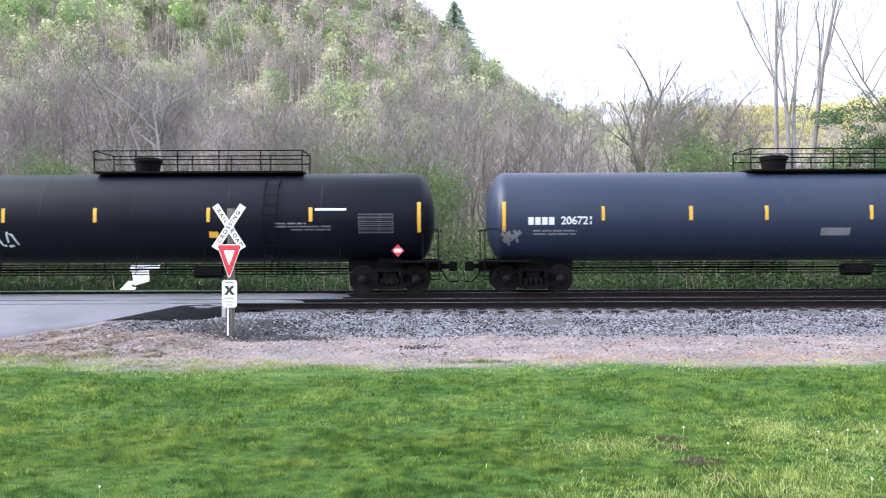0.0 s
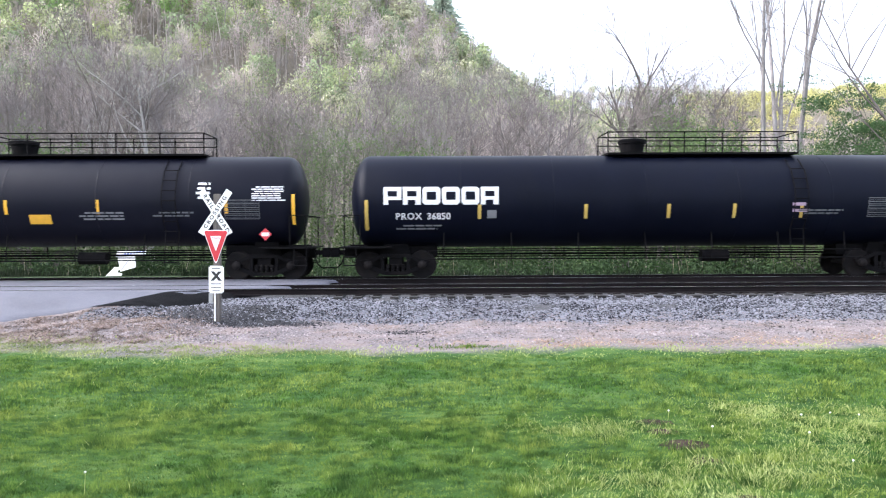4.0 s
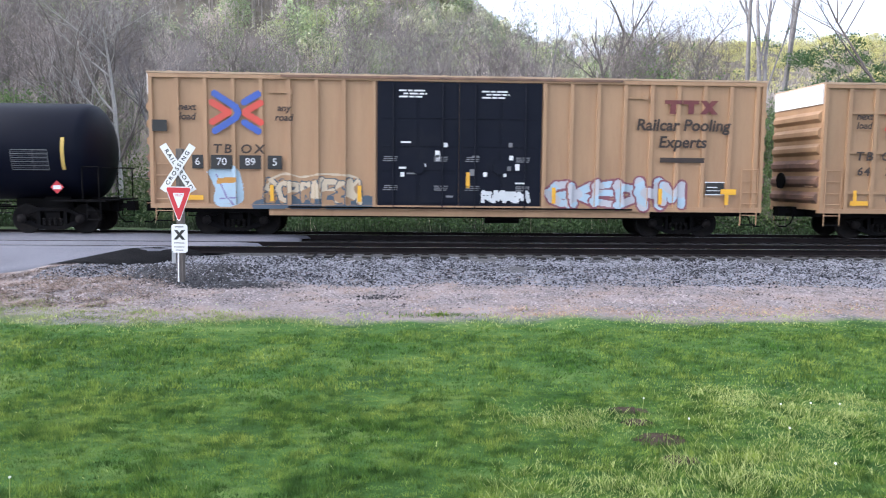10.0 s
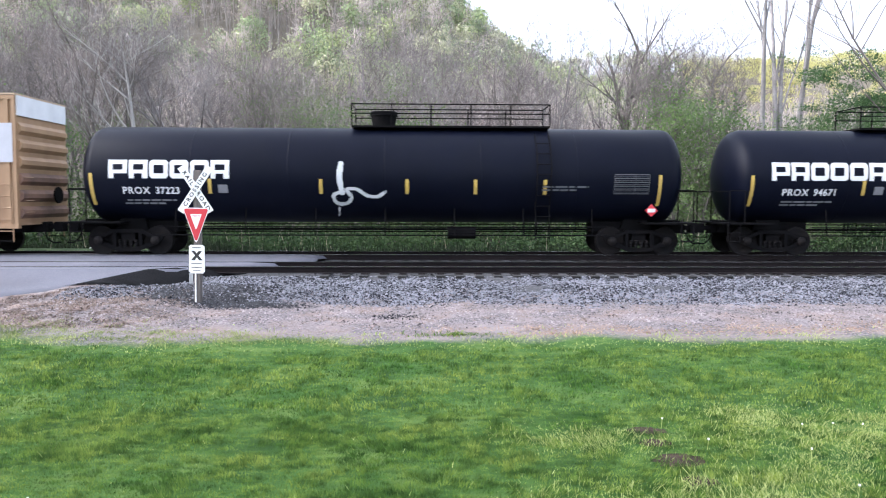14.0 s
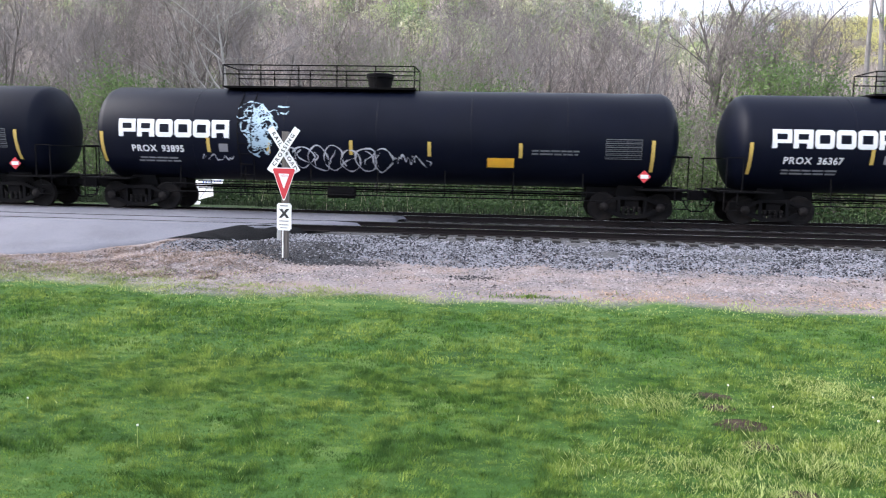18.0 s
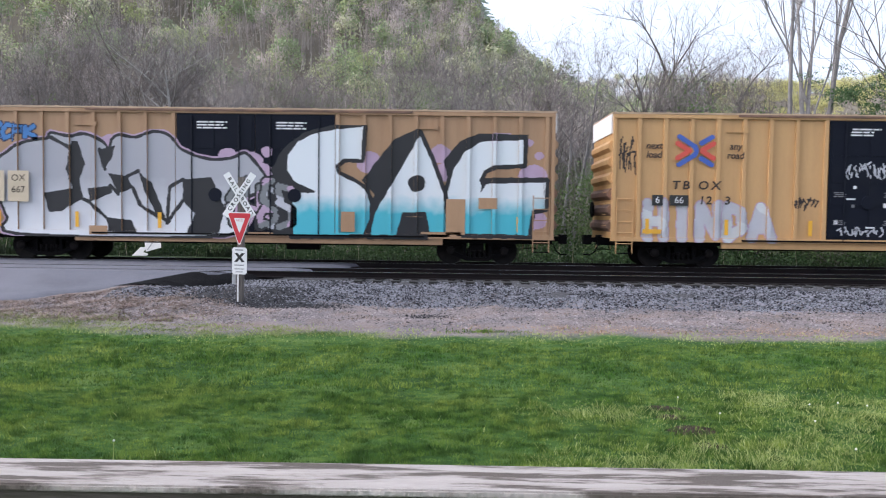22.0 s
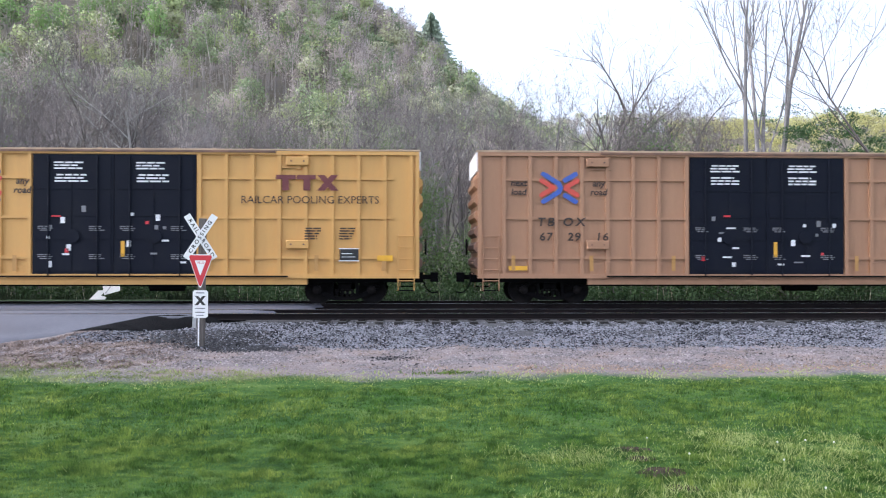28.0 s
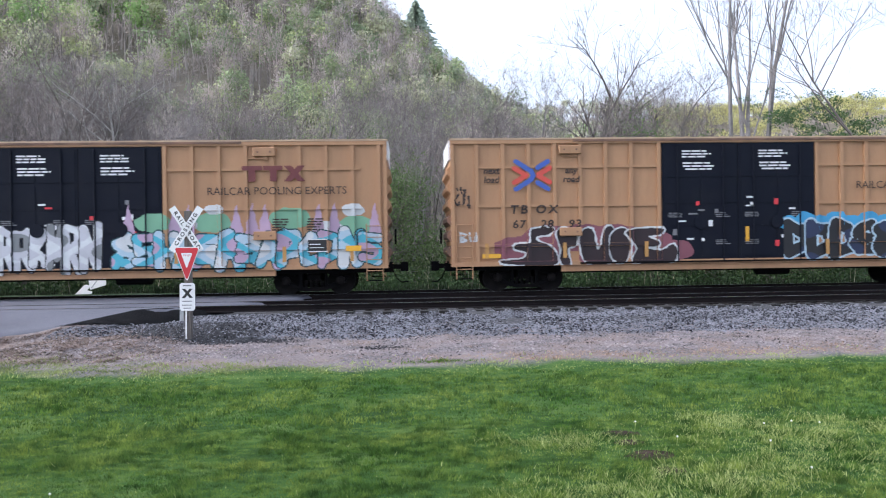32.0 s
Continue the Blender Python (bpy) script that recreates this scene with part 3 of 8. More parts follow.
def build_truck():
    """A two-axle truck with cast side frames, springs and bearing caps."""
    bm = bmesh.new()
    box(bm, -0.22, 0.22, -1.0, 1.0, 0.42, 0.70)
    truck = new("truck", finish(bm, "bolster", STEEL))
    for s in (-1, 1):
        bm = bmesh.new()
        y0, y1 = (-1.08, -0.96) if s < 0 else (0.96, 1.08)
        top = [(0.0, 0.82), (0.45, 0.82), (0.78, 0.67), (1.15, 0.60), (1.15, 0.38), (1.02, 0.38), (0.36, 0.13), (0.0, 0.13)]
        low = [(0.0, 0.24), (0.28, 0.24), (0.94, 0.50), (0.74, 0.57), (0.42, 0.71), (0.0, 0.71)]
        for m in (-1, 1):
            for (a, b), (c, d) in zip((((top[0], low[-1])), (top[1], low[-2]), (top[2], low[-3]), (top[3], low[-4]), (top[5], low[2]), (top[6], low[1])), ((top[1], low[-2]), (top[2], low[-3]), (top[3], low[-4]), (top[5], low[2]), (top[6], low[1]), (top[7], low[0]))):
                loop = [q for i, q in enumerate((a, b, d, c)) if q not in (a, b, d, c)[:i]]
                prism(bm, [(m * x, z) for x, z in (loop if m > 0 else loop[::-1])], y0, y1)
            box(bm, min(m * 0.36, m * 0.46), max(m * 0.36, m * 0.46), y0 + 0.01, y1 - 0.01, 0.2, 0.76)
        part("side_frame", bm, STEEL, truck)
        for x in (-0.3, -0.1, 0.1, 0.3):
            bm = bmesh.new()
            turned(bm, [(0.24 + 0.025 * k, 0.065 if k % 2 else 0.045) for k in range(11)], 8, "z")
            part("spring", bm, WHEEL, truck).matrix_basis = pose(x * 0.86, s * 1.0, 0)
        for x in (-0.89, 0.89):
            bm = bmesh.new()
            turned(bm, [(0, 0.14), (0.07 * s, 0.14), (0.10 * s, 0.09), (0.13 * s, 0.05)], 14, "y")
            cap = part("bearing_cap", bm, WHEEL, truck, smooth=True)
            cap.matrix_basis = pose(x, s * 1.08, 0.47)
    for x in (-0.89, 0.89):
        add_wheelset(truck, x)
    return truck


TRUCK = build_truck()


def adopt(proto, parent, m):
    ob = copy_thing(proto, m)
    ob.parent = parent
    return ob


def couplers(car, half):
    for s in (-1, 1):
        bm = bmesh.new()
        box(bm, min(s * (half - 1.2), s * (half + 0.35)), max(s * (half - 1.2), s * (half + 0.35)), -0.22, 0.22, 0.68, 1.02)
        part("draft_sill", bm, STEEL, car)
        bm = bmesh.new()
        box(bm, min(s * (half + 0.35), s * (half + 0.72)), max(s * (half + 0.35), s * (half + 0.72)), -0.09, 0.09, 0.78, 0.94)
        prism(bm, [(s * (half + 0.70) - 0.12, 0.70), (s * (half + 0.70) + 0.16, 0.70), (s * (half + 0.70) + 0.16, 1.02), (s * (half + 0.70) - 0.12, 1.02)], -0.17, 0.17)
        part("coupler", bm, STEEL, car)
        bm = bmesh.new()
        pts = [(s * (half + 0.35), -0.34, 0.72), (s * (half + 0.45), -0.36, 0.48), (s * (half + 0.62), -0.34, 0.34), (s * (half + 0.85), -0.3, 0.36)]
        for p, q in zip(pts, pts[1:]):
            rod(bm, p, q, 0.025, 6)
        part("air_hose", bm, STEEL, car, smooth=True)


def tank_car(label, paint, half=9.7, r=1.55, zc=2.58, deck=(-0.9, 5.9), dome=0.6, ladder=5.2, strips=(0.3, 3.7, 6.7, 9.4, 12.2, 15.6, 19.05), strip_mat=None, strip_drop=0.0, mid_drop=0.0, print_mat=None, seed=1):
    car = tagged(new("tank_car"), label, "tank car", "train cars")
    surf = lambda x, z: -np.sqrt(np.maximum(r * r - (z - zc) ** 2, 0.05)) + 0 * x
    bm = bmesh.new()
    prof = [(-half + 0.62 * (1 - math.cos(radians(a))), max(0.02, r * math.sin(radians(a)))) for a in (0, 12, 25, 38, 50, 62, 74, 90)]
    inner = [-half + 0.62 + (2 * half - 1.24) * k / 6 for k in range(1, 6)]
    full = prof + [(x, r) for x in inner] + [(-a, b) for a, b in prof[::-1]]
    turned(bm, full, 56, "x")
    tank = part("tank", bm, paint, car, smooth=True)
    tank.matrix_basis = pose(0, 0, zc)
    # weld seams stand slightly proud
    for x in inner:
        bm = bmesh.new()
        turned(bm, [(x - 0.02, r), (x - 0.012, r + 0.006), (x + 0.012, r + 0.006), (x + 0.02, r)], 56, "x")
        part("weld_seam", bm, paint, car, smooth=True).matrix_basis = pose(0, 0, zc)
    # running gear
    for x in (-8.2, 8.2):
        adopt(TRUCK, car, pose(x, 0, 0))
    couplers(car, half - 0.1)
    for s in (-1, 1):
        bm = bmesh.new()
        box(bm, min(s * 6.8, s * (half + 0.05)), max(s * 6.8, s * (half + 0.05)), -0.4, 0.4, 0.72, 1.12)
        part("stub_sill", bm, STEEL, car)
        bm = bmesh.new()
        prism(bm, [(s * 8.2 - 0.5, 0.8), (s * 8.2 + 0.5, 0.8), (s * 8.2 + 0.35, 1.3), (s * 8.2 - 0.35, 1.3)], -0.6, 0.6)
        part("saddle", bm, STEEL, car)
        # end platform with its sill, grab irons and step
        bm = bmesh.new()
        x0, x1 = sorted((s * (half - 1.4), s * (half + 0.3)))
        box(bm, x0, x1, -1.42, 1.42, 1.02, 1.07)
        part("end_platform", bm, STEEL, car)
        for y in (-1.42, 1.42):
            bm = bmesh.new()
            x = s * (half + 0.12)
            rod(bm, (x, y, 1.05), (x, y, 2.1), 0.02), rod(bm, (x, y, 2.1), (x - s * 0.5, y, 2.1), 0.02), rod(bm, (x - s * 0.5, y, 2.1), (x - s * 0.5, y, 1.05), 0.02)
            part("grab_iron", bm, STEEL, car)
            bm = bmesh.new()
            x = s * (half - 0.05)
            rod(bm, (x - 0.2, y, 1.05), (x - 0.2, y, 0.45), 0.018), rod(bm, (x + 0.2, y, 1.05), (x + 0.2, y, 0.45), 0.018)
            rod(bm, (x - 0.2, y, 0.47), (x + 0.2, y, 0.47), 0.02), rod(bm, (x - 0.2, y, 0.75), (x + 0.2, y, 0.75), 0.02)
            part("step", bm, STEEL, car)
        bm = bmesh.new()
        rod(bm, (s * (half + 0.2), -1.42, 2.08), (s * (half + 0.2), 1.42, 2.08), 0.02)
        part("end_rail", bm, STEEL, car)
    # low hand rails and brake pipe under the tank
    for y in (-1.35, 1.35):
        for z in (0.66, 0.92):
            bm = bmesh.new()
            rod(bm, (-7.1, y, z), (7.1, y, z), 0.022)
            part("low_rail", bm, STEEL, car)
        for k in range(7):
            bm = bmesh.new()
            x = -6.6 + 2.2 * k
            rod(bm, (x, y, 0.64), (x, y * 0.9, 1.5), 0.02)
            part("rail_bracket", bm, STEEL, car)
    bm = bmesh.new()
    rod(bm, (-7, 0.4, 0.78), (7, 0.4, 0.78), 0.04), rod(bm, (ladder * 0.4, -0.8, 0.72), (ladder * 0.4 + 0.9, -0.8, 0.72), 0.2, 12)
    part("brake_rigging", bm, STEEL, car)
    # top deck, housing and rails
    top = zc + r
    bm = bmesh.new()
    box(bm, deck[0], deck[1], -0.75, 0.75, top - 0.02, top + 0.04)
    part("top_deck", bm, STEEL, car)
    bm = bmesh.new()
    turned(bm, [(top - 0.05, 0.36), (top + 0.38, 0.42), (top + 0.40, 0.46), (top + 0.52, 0.46), (top + 0.55, 0.40), (top + 0.55, 0.05)], 28, "z")
    part("manway_housing", bm, STEEL, car, smooth=True).matrix_basis = pose(dome, 0, 0)
    n = 5
    for y in (-0.75, 0.75):
        for k in range(n + 1):
            x = deck[0] + (deck[1] - deck[0]) * k / n
            bm = bmesh.new()
            rod(bm, (x, y, top), (x, y, top + 0.72), 0.022)
            part("rail_post", bm, STEEL, car)
        for h in (0.72, 0.42):
            bm = bmesh.new()
            rod(bm, (deck[0], y, top + h), (deck[1], y, top + h), 0.02)
            part("hand_rail", bm, STEEL, car)
    for x in deck:
        bm = bmesh.new()
        rod(bm, (x, -0.75, top + 0.72), (x, 0.75, top + 0.72), 0.02)
        part("hand_rail", bm, STEEL, car)
    # ladders down both sides
    for s in (-1, 1):
        for dx in (-0.22, 0.22):
            bm = bmesh.new()
            pts = [(ladder + dx, s * (math.sqrt(max(r * r - (z - zc) ** 2, 0)) + 0.1 if abs(z - zc) < r else 0.75), z) for z in (zc + r * 0.87, zc + r * 0.6, zc + 0.3, zc, zc - 0.5, zc - 1.0)] + [(ladder + dx, s * 1.38, 0.5)]
            for p, q in zip(pts, pts[1:]):
                rod(bm, p, q, 0.018, 5)
            part("ladder_rail", bm, STEEL, car)
        for k in range(10):
            z = 0.6 + k * 0.33
            y = math.sqrt(r * r - (z - zc) ** 2) + 0.1 if zc - 0.4 < z < zc + r * 0.9 else 1.5
            bm = bmesh.new()
            rod(bm, (ladder - 0.22, s * y, z), (ladder + 0.22, s * y, z), 0.014, 5)
            part("ladder_rung", bm, STEEL, car)
    # reflective strips
    for i, u in enumerate(strips):
        bm = bmesh.new()
        tall = i in (0, len(strips) - 1)
        x = u - half
        if tall:
            patch(bm, x - 0.055, x + 0.055, 2.0 - strip_drop, 2.98 - strip_drop, surf)
        else:
            patch(bm, x - 0.055, x + 0.055, 2.36 - strip_drop - mid_drop, 2.82 - strip_drop - mid_drop, surf)
        part("reflective_strip", bm, strip_mat or YELLOW, car)
    # hazard placard on its bracket
    px, pz = half - 1.2, zc - 1.12
    py = surf(0, pz + 0.24)
    bm = bmesh.new()
    box(bm, px - 0.145, px + 0.145, py - 0.03, py - 0.01, pz - 0.145, pz + 0.145)
    bm.transform(Matrix.Translation((px, 0, pz)) @ Matrix.Rotation(radians(45), 4, 'Y') @ Matrix.Translation((-px, 0, -pz)))
    plac = part("placard", bm, RED, car, "red and white diamond placard")
    bm = bmesh.new()
    box(bm, px - 0.12, px + 0.12, py - 0.036, py - 0.031, pz - 0.06, pz + 0.06)
    part("placard_band", bm, WHITE, plac)
    bm = bmesh.new()
    box(bm, px - 0.03, px + 0.03, py - 0.009, py + 0.35, pz - 0.2, pz + 0.2)
    part("placard_bracket", bm, STEEL, car)
    # ruled table of figures
    tx, tz = half - 1.9, 2.28
    for k, (x0, x1, z0, z1) in enumerate([(-0.55, 0.55, 0.06 * k, 0.06 * k + 0.012 + 0.014 * (k % 2)) for k in range(-5, 6)] + [(-0.56, -0.545, -0.3, 0.312), (0.545, 0.56, -0.3, 0.312), (0.1, 0.112, -0.3, 0.3)]):
        bm = bmesh.new()
        patch(bm, tx + x0, tx + x1, tz + z0, tz + z1, surf, 0.004, 1)
        part("table_line", bm, FAINTMARK, car)
    stripes("small_print", half - 4.0, 2.0 if print_mat else 2.15, 1.5, 0.2, 2, surf, print_mat or FAINTMARK, car, seed + 1)
    return car, surf


def number(car, body, x, z, size, surf, material, mark="", spread=1.05, widen=1.0):
    """The car's number in figures, after its reporting mark or plain bars."""
    if mark:
        lettering("reporting_mark", mark, size, x - size * 2.0, z, surf, material, car, spread=1.15, widen=widen, fat=0.006)
    else:
        for k in range(4):
            bm = bmesh.new()
            xx = x - size * (3.1 - 0.62 * k) * widen
            patch(bm, xx, xx + size * 0.48 * widen, z - size * 0.34, z + size * 0.34, surf, 0.004, 2)
            part("owner_mark", bm, material, car)
    return lettering("car_number", body, size, x + size * 1.3 * widen, z, surf, material, car, spread=spread, widen=widen, fat=0.006)


def big_emblem(car, x, z, surf):
    """Six chunky white forms where the owner's name stands."""
    for k in range(6):
        xm, zm = x + 0.29 + k * 0.628, z + 0.29

        def ring(X, Z, xm=xm, zm=zm, k=k):
            u, v = np.abs(X - xm), np.abs(Z - zm)
            far = np.hypot(np.maximum(u - 0.17, 0), np.maximum(v - 0.17, 0))
            on = (far < 0.115) & ~((u < 0.15) & (v < 0.13))
            if k in (0, 1, 5):          # the lower part stands on one or two feet
                on = (u < 0.285) & (v < 0.285) & ~((u < 0.15) & (Z - zm > -0.02) & (Z - zm < 0.15)) & ~((X - xm > -0.13) & (X - xm < (0.12 if k else 1)) & (Z - zm < -0.14))
            return np.where(on, 1, 0)
        grid_paint("emblem_form", xm - 0.31, xm + 0.31, zm - 0.31, zm + 0.31, ring, [WHITE], surf, car, 0.022, 0.004, ("white painted emblem",))


def emblem_x(car, x, z, surf, size=1.0):
    """A red and blue crossed emblem of bent bands."""
    def fn(X, Z):
        u, v = (X - x) / size, (Z - z) / size
        red = np.minimum.reduce([seg_dist(u, v, a, b) for a, b in (((-0.62, 0.25), (-0.2, 0.0)), ((-0.2, 0.0), (-0.62, -0.25)), ((0.62, 0.25), (0.2, 0.0)), ((0.2, 0.0), (0.62, -0.25)))])
        blue = np.minimum.reduce([seg_dist(u, v, a, b) for a, b in (((-0.56, 0.48), (-0.02, 0.14)), ((-0.02, 0.14), (0.04, 0.0)), ((0.04, 0.0), (-0.02, -0.14)), ((-0.02, -0.14), (-0.56, -0.48)), ((0.2, 0.26), (0.56, 0.48)), ((0.2, -0.26), (0.56, -0.48)))])
        ids = np.where(red < 0.085, 1, 0)
        ids = np.where(blue < 0.115, 0, ids)
        return np.where(blue < 0.085, 2, ids)
    grid_paint("emblem_band", x - 0.9, x + 0.9, z - 0.72, z + 0.72, fn, [REDPAINT, BLUEPAINT], surf, car, 0.025, 0.005)


def ttx_emblem(car, x, z, surf, material, s=1.0):
    for k, pts in enumerate(([(-1.0, 0.2), (-0.36, 0.2), (-0.36, 0.06), (-1.0, 0.06)], [(-0.8, 0.06), (-0.58, 0.06), (-0.58, -0.3), (-0.8, -0.3)],
                             [(-0.33, 0.2), (0.28, 0.2), (0.28, 0.06), (-0.33, 0.06)], [(-0.12, 0.06), (0.10, 0.06), (0.10, -0.3), (-0.12, -0.3)],
                             [(0.32, 0.2), (0.56, 0.2), (1.0, -0.3), (0.76, -0.3)], [(0.76, 0.2), (1.0, 0.2), (0.56, -0.3), (0.32, -0.3)])):
        bm = bmesh.new()
        vs = [bm.verts.new((x + u * s, surf(x, z) - 0.005 - 0.001 * k, z + v * s)) for u, v in pts]
        bm.faces.new(vs)
        part("emblem_form", bm, material, car)


def box_car(label, paint, gridded, seed, end_white=True):
    car = tagged(new("box_car"), label, "box car", "train cars")
    z0, z1, fy = 0.95, 4.95, 1.55          # floor, eaves, side plate
    bm = bmesh.new()
    box(bm, -HALF, HALF, -fy, fy, z0, z1)
    part("body", bm, paint, car)
    bm = bmesh.new()
    prism(bm, [(-HALF - 0.03, z1 + 0.01), (HALF + 0.03, z1 + 0.01), (HALF + 0.03, z1 + 0.06), (-HALF - 0.03, z1 + 0.06)], -fy - 0.09, fy + 0.09)
    roof = part("roof", bm, ROOFPAINT, car)
    for k in range(16):
        bm = bmesh.new()
        x = -HALF + 0.6 + k * (2 * HALF - 1.2) / 15
        box(bm, x - 0.05, x + 0.05, -fy, fy, z1 + 0.06, z1 + 0.09)
        part("roof_rib", bm, ROOFPAINT, roof)
    for s in (-1, 1):
        def strip(name, xa, xb, za, zb, d0, d1, mat, owner=car, lab=""):
            bm = bmesh.new()
            box(bm, xa, xb, min(s * d0, s * d1), max(s * d0, s * d1), za, zb)
            return part(name, bm, mat, owner, lab)
        strip("top_chord", -HALF, HALF, z1 - 0.12, z1, fy, fy + 0.085, paint)
        strip("side_sill", -HALF, HALF, 0.86, 1.0, fy - 0.1, fy + 0.085, paint)
        strip("center_sill", -6.0, 6.0, 0.66, 0.86, fy - 0.12, fy + 0.02, paint)
        strip("door_track", -5.4, 5.4, 0.90, 0.95, fy + 0.086, fy + 0.14, STEEL)
        # header strip coloured dark as the shadow below the roof edge
        strip("door_header", -5.6, 5.0, z1 - 0.06, z1 + 0.008, fy + 0.086, fy + 0.12, ENDGRIME)
        # posts
        xs = [-HALF + 0.06] + [-HALF + 0.85 + 0.845 * k for k in range(7)] + [-2.76, 2.57] + [2.57 + 0.845 * (k + 1) for k in range(8)]
        xs = [x for x in xs if x < HALF - 0.2] + [HALF - 0.06]
        for x in xs:
            bm = bmesh.new()
            w = 0.06 if abs(x) < HALF - 0.1 else 0.055
            ya, yb = (-fy - 0.075, -fy) if s < 0 else (fy, fy + 0.075)
            box(bm, x - w, x + w, ya, yb, 1.0, z1 - 0.12)
            part("side_post", bm, paint, car)
        if gridded:
            for za in (1.53, 2.82, 4.08):
                strip("side_rail", -HALF + 0.85, -2.82, za - 0.05, za + 0.05, fy, fy + 0.06, paint)
                strip("side_rail", 2.63, HALF - 0.85, za - 0.05, za + 0.05, fy, fy + 0.06, paint)
        # doors
        for xa, xb in ((-2.65, -0.12), (-0.10, 2.47)):
            d = strip("door", xa, xb, 1.0, z1 - 0.14, fy + 0.005, fy + 0.06, DOOR_BLACK, lab="black sliding plug door")
            for za, zb in ((1.08, 1.98), (2.10, 2.72), (2.84, 3.58), (3.70, 4.72)):
                for xc, xd in ((xa + 0.08, (xa + xb) / 2 - 0.05), ((xa + xb) / 2 + 0.05, xb - 0.08)):
                    strip("door_panel", xc, xd, za, zb, fy + 0.06, fy + 0.075, DOOR_BLACK, d)
            for x in (xa + 0.5, xb - 0.5):
                bm = bmesh.new()
                rod(bm, (x, s * (fy + 0.1), 0.95), (x, s * (fy + 0.1), z1 - 0.2), 0.022)
                part("lock_rod", bm, DOOR_BLACK, d)
            if s < 0:
                bm = bmesh.new()
                rod(bm, ((xa + xb) / 2, -fy - 0.085, 2.2), ((xa + xb) / 2, -fy - 0.115, 2.2), 0.22, 16)
                part("lock_wheel", bm, DOOR_BLACK, d)
                dsurf = flat(-fy - 0.078)
                xm = (xa + xb) / 2
                stripes("door_notice", xm - 0.1, 4.45, 1.0, 0.28, 3, dsurf, WHITE, d, seed)
                if gridded:
                    stripes("door_notice", xm - 0.05, 4.05, 1.05, 0.3, 3, dsurf, WHITE, d, seed + 1)
                r = random.Random(seed * 7 + int(xa))
                for _ in range(9):
                    bm = bmesh.new()
                    x, z = r.uniform(xa + 0.2, xb - 0.3), r.uniform(1.2, 3.0)
                    w, h = r.choice(((0.14, 0.2), (0.1, 0.1), (0.22, 0.06), (0.3, 0.05), (0.12, 0.14)))
                    patch(bm, x, x + w, z, z + h, dsurf, 0.004, 1)
                    part("door_label", bm, r.choice((WHITE, WHITE, GREYMARK, RED if gridded else WHITE)), d)
                for zz in (2.45, 1.55):
                    stripes("door_print", xm + 0.75, zz, 0.5, 0.18, 3, dsurf, GREYMARK, d, seed + 3)
                    stripes("door_print", xm - 0.85, zz, 0.5, 0.18, 3, dsurf, GREYMARK, d, seed + 4)
                if xa > -1:
                    bm = bmesh.new()
                    patch(bm, xa + 0.22, xa + 0.34, 1.55, 2.05, dsurf)
                    part("reflective_strip", bm, YELLOW, d)
        # corner ladders
        for xe in (-HALF + 0.42, HALF - 0.42):
            for k in range(5):
                bm = bmesh.new()
                z = 0.78 + 0.36 * k
                rod(bm, (xe - 0.25, s * (fy + 0.09), z), (xe + 0.25, s * (fy + 0.09), z), 0.014, 5)
                part("ladder_rung", bm, paint, car)
            for dx in (-0.26, 0.26):
                bm = bmesh.new()
                rod(bm, (xe + dx, s * (fy + 0.08), 0.45), (xe + dx, s * (fy + 0.08), 2.3), 0.018, 5)
                part("ladder_rail", bm, paint, car)
            bm = bmesh.new()
            rod(bm, (xe - 0.26, s * (fy + 0.08), 0.47), (xe + 0.26, s * (fy + 0.08), 0.47), 0.02, 5)
            part("step", bm, STEEL, car)
        for x in (-HALF + 1.15, -5.9, -3.2, 2.9, 6.3, HALF - 1.15):
            bm = bmesh.new()
            if s < 0:
                patch(bm, x - 0.06, x + 0.06, 1.1, 1.6, flat(-fy - 0.08))
                part("reflective_strip", bm, FADEDYELLOW if seed > 25 else YELLOW, car)
        for x in (-5.5, 5.55):
            bm = bmesh.new()
            box(bm, x - 0.45, x + 0.1, min(s * fy, s * (fy + 0.06)), max(s * fy, s * (fy + 0.06)), 4.40, 4.44)
            box(bm, x + 0.1, x + 0.25, min(s * fy, s * (fy + 0.08)), max(s * fy, s * (fy + 0.08)), 4.38, 4.52)
            part("door_stop", bm, paint, car)
    # corrugated ends
    for s in (-1, 1):
        for k in range(6):
            z = 1.35 + 0.52 * k
            bm = bmesh.new()
            x = s * HALF
            for ya, yb in ((-fy + 0.06, fy - 0.06),):
                a = [bm.verts.new(p) for p in ((x, ya, z - 0.19), (x + s * 0.11, ya, z - 0.07), (x + s * 0.11, ya, z + 0.07), (x, ya, z + 0.19))]
                b = [bm.verts.new(p) for p in ((x, yb, z - 0.19), (x + s * 0.11, yb, z - 0.07), (x + s * 0.11, yb, z + 0.07), (x, yb, z + 0.19))]
                for i in range(3):
                    bm.faces.new((a[i], b[i], b[i + 1], a[i + 1]))
                bm.faces.new(a), bm.faces.new(b)
            part("end_corrugation", bm, ENDGRIME if k < 3 else paint, car)
        bm = bmesh.new()
        box(bm, min(s * HALF, s * (HALF + 0.05)), max(s * HALF, s * (HALF + 0.05)), -fy, fy, 4.34, z1)
        part("end_panel", bm, WHITE if end_white else paint, car, "white painted top of the end" if end_white else "")
        bm = bmesh.new()
        rod(bm, (s * (HALF + 0.2), 0.5, 1.9), (s * (HALF + 0.26), 0.5, 1.9), 0.28, 14)
        part("brake_wheel", bm, STEEL, car)
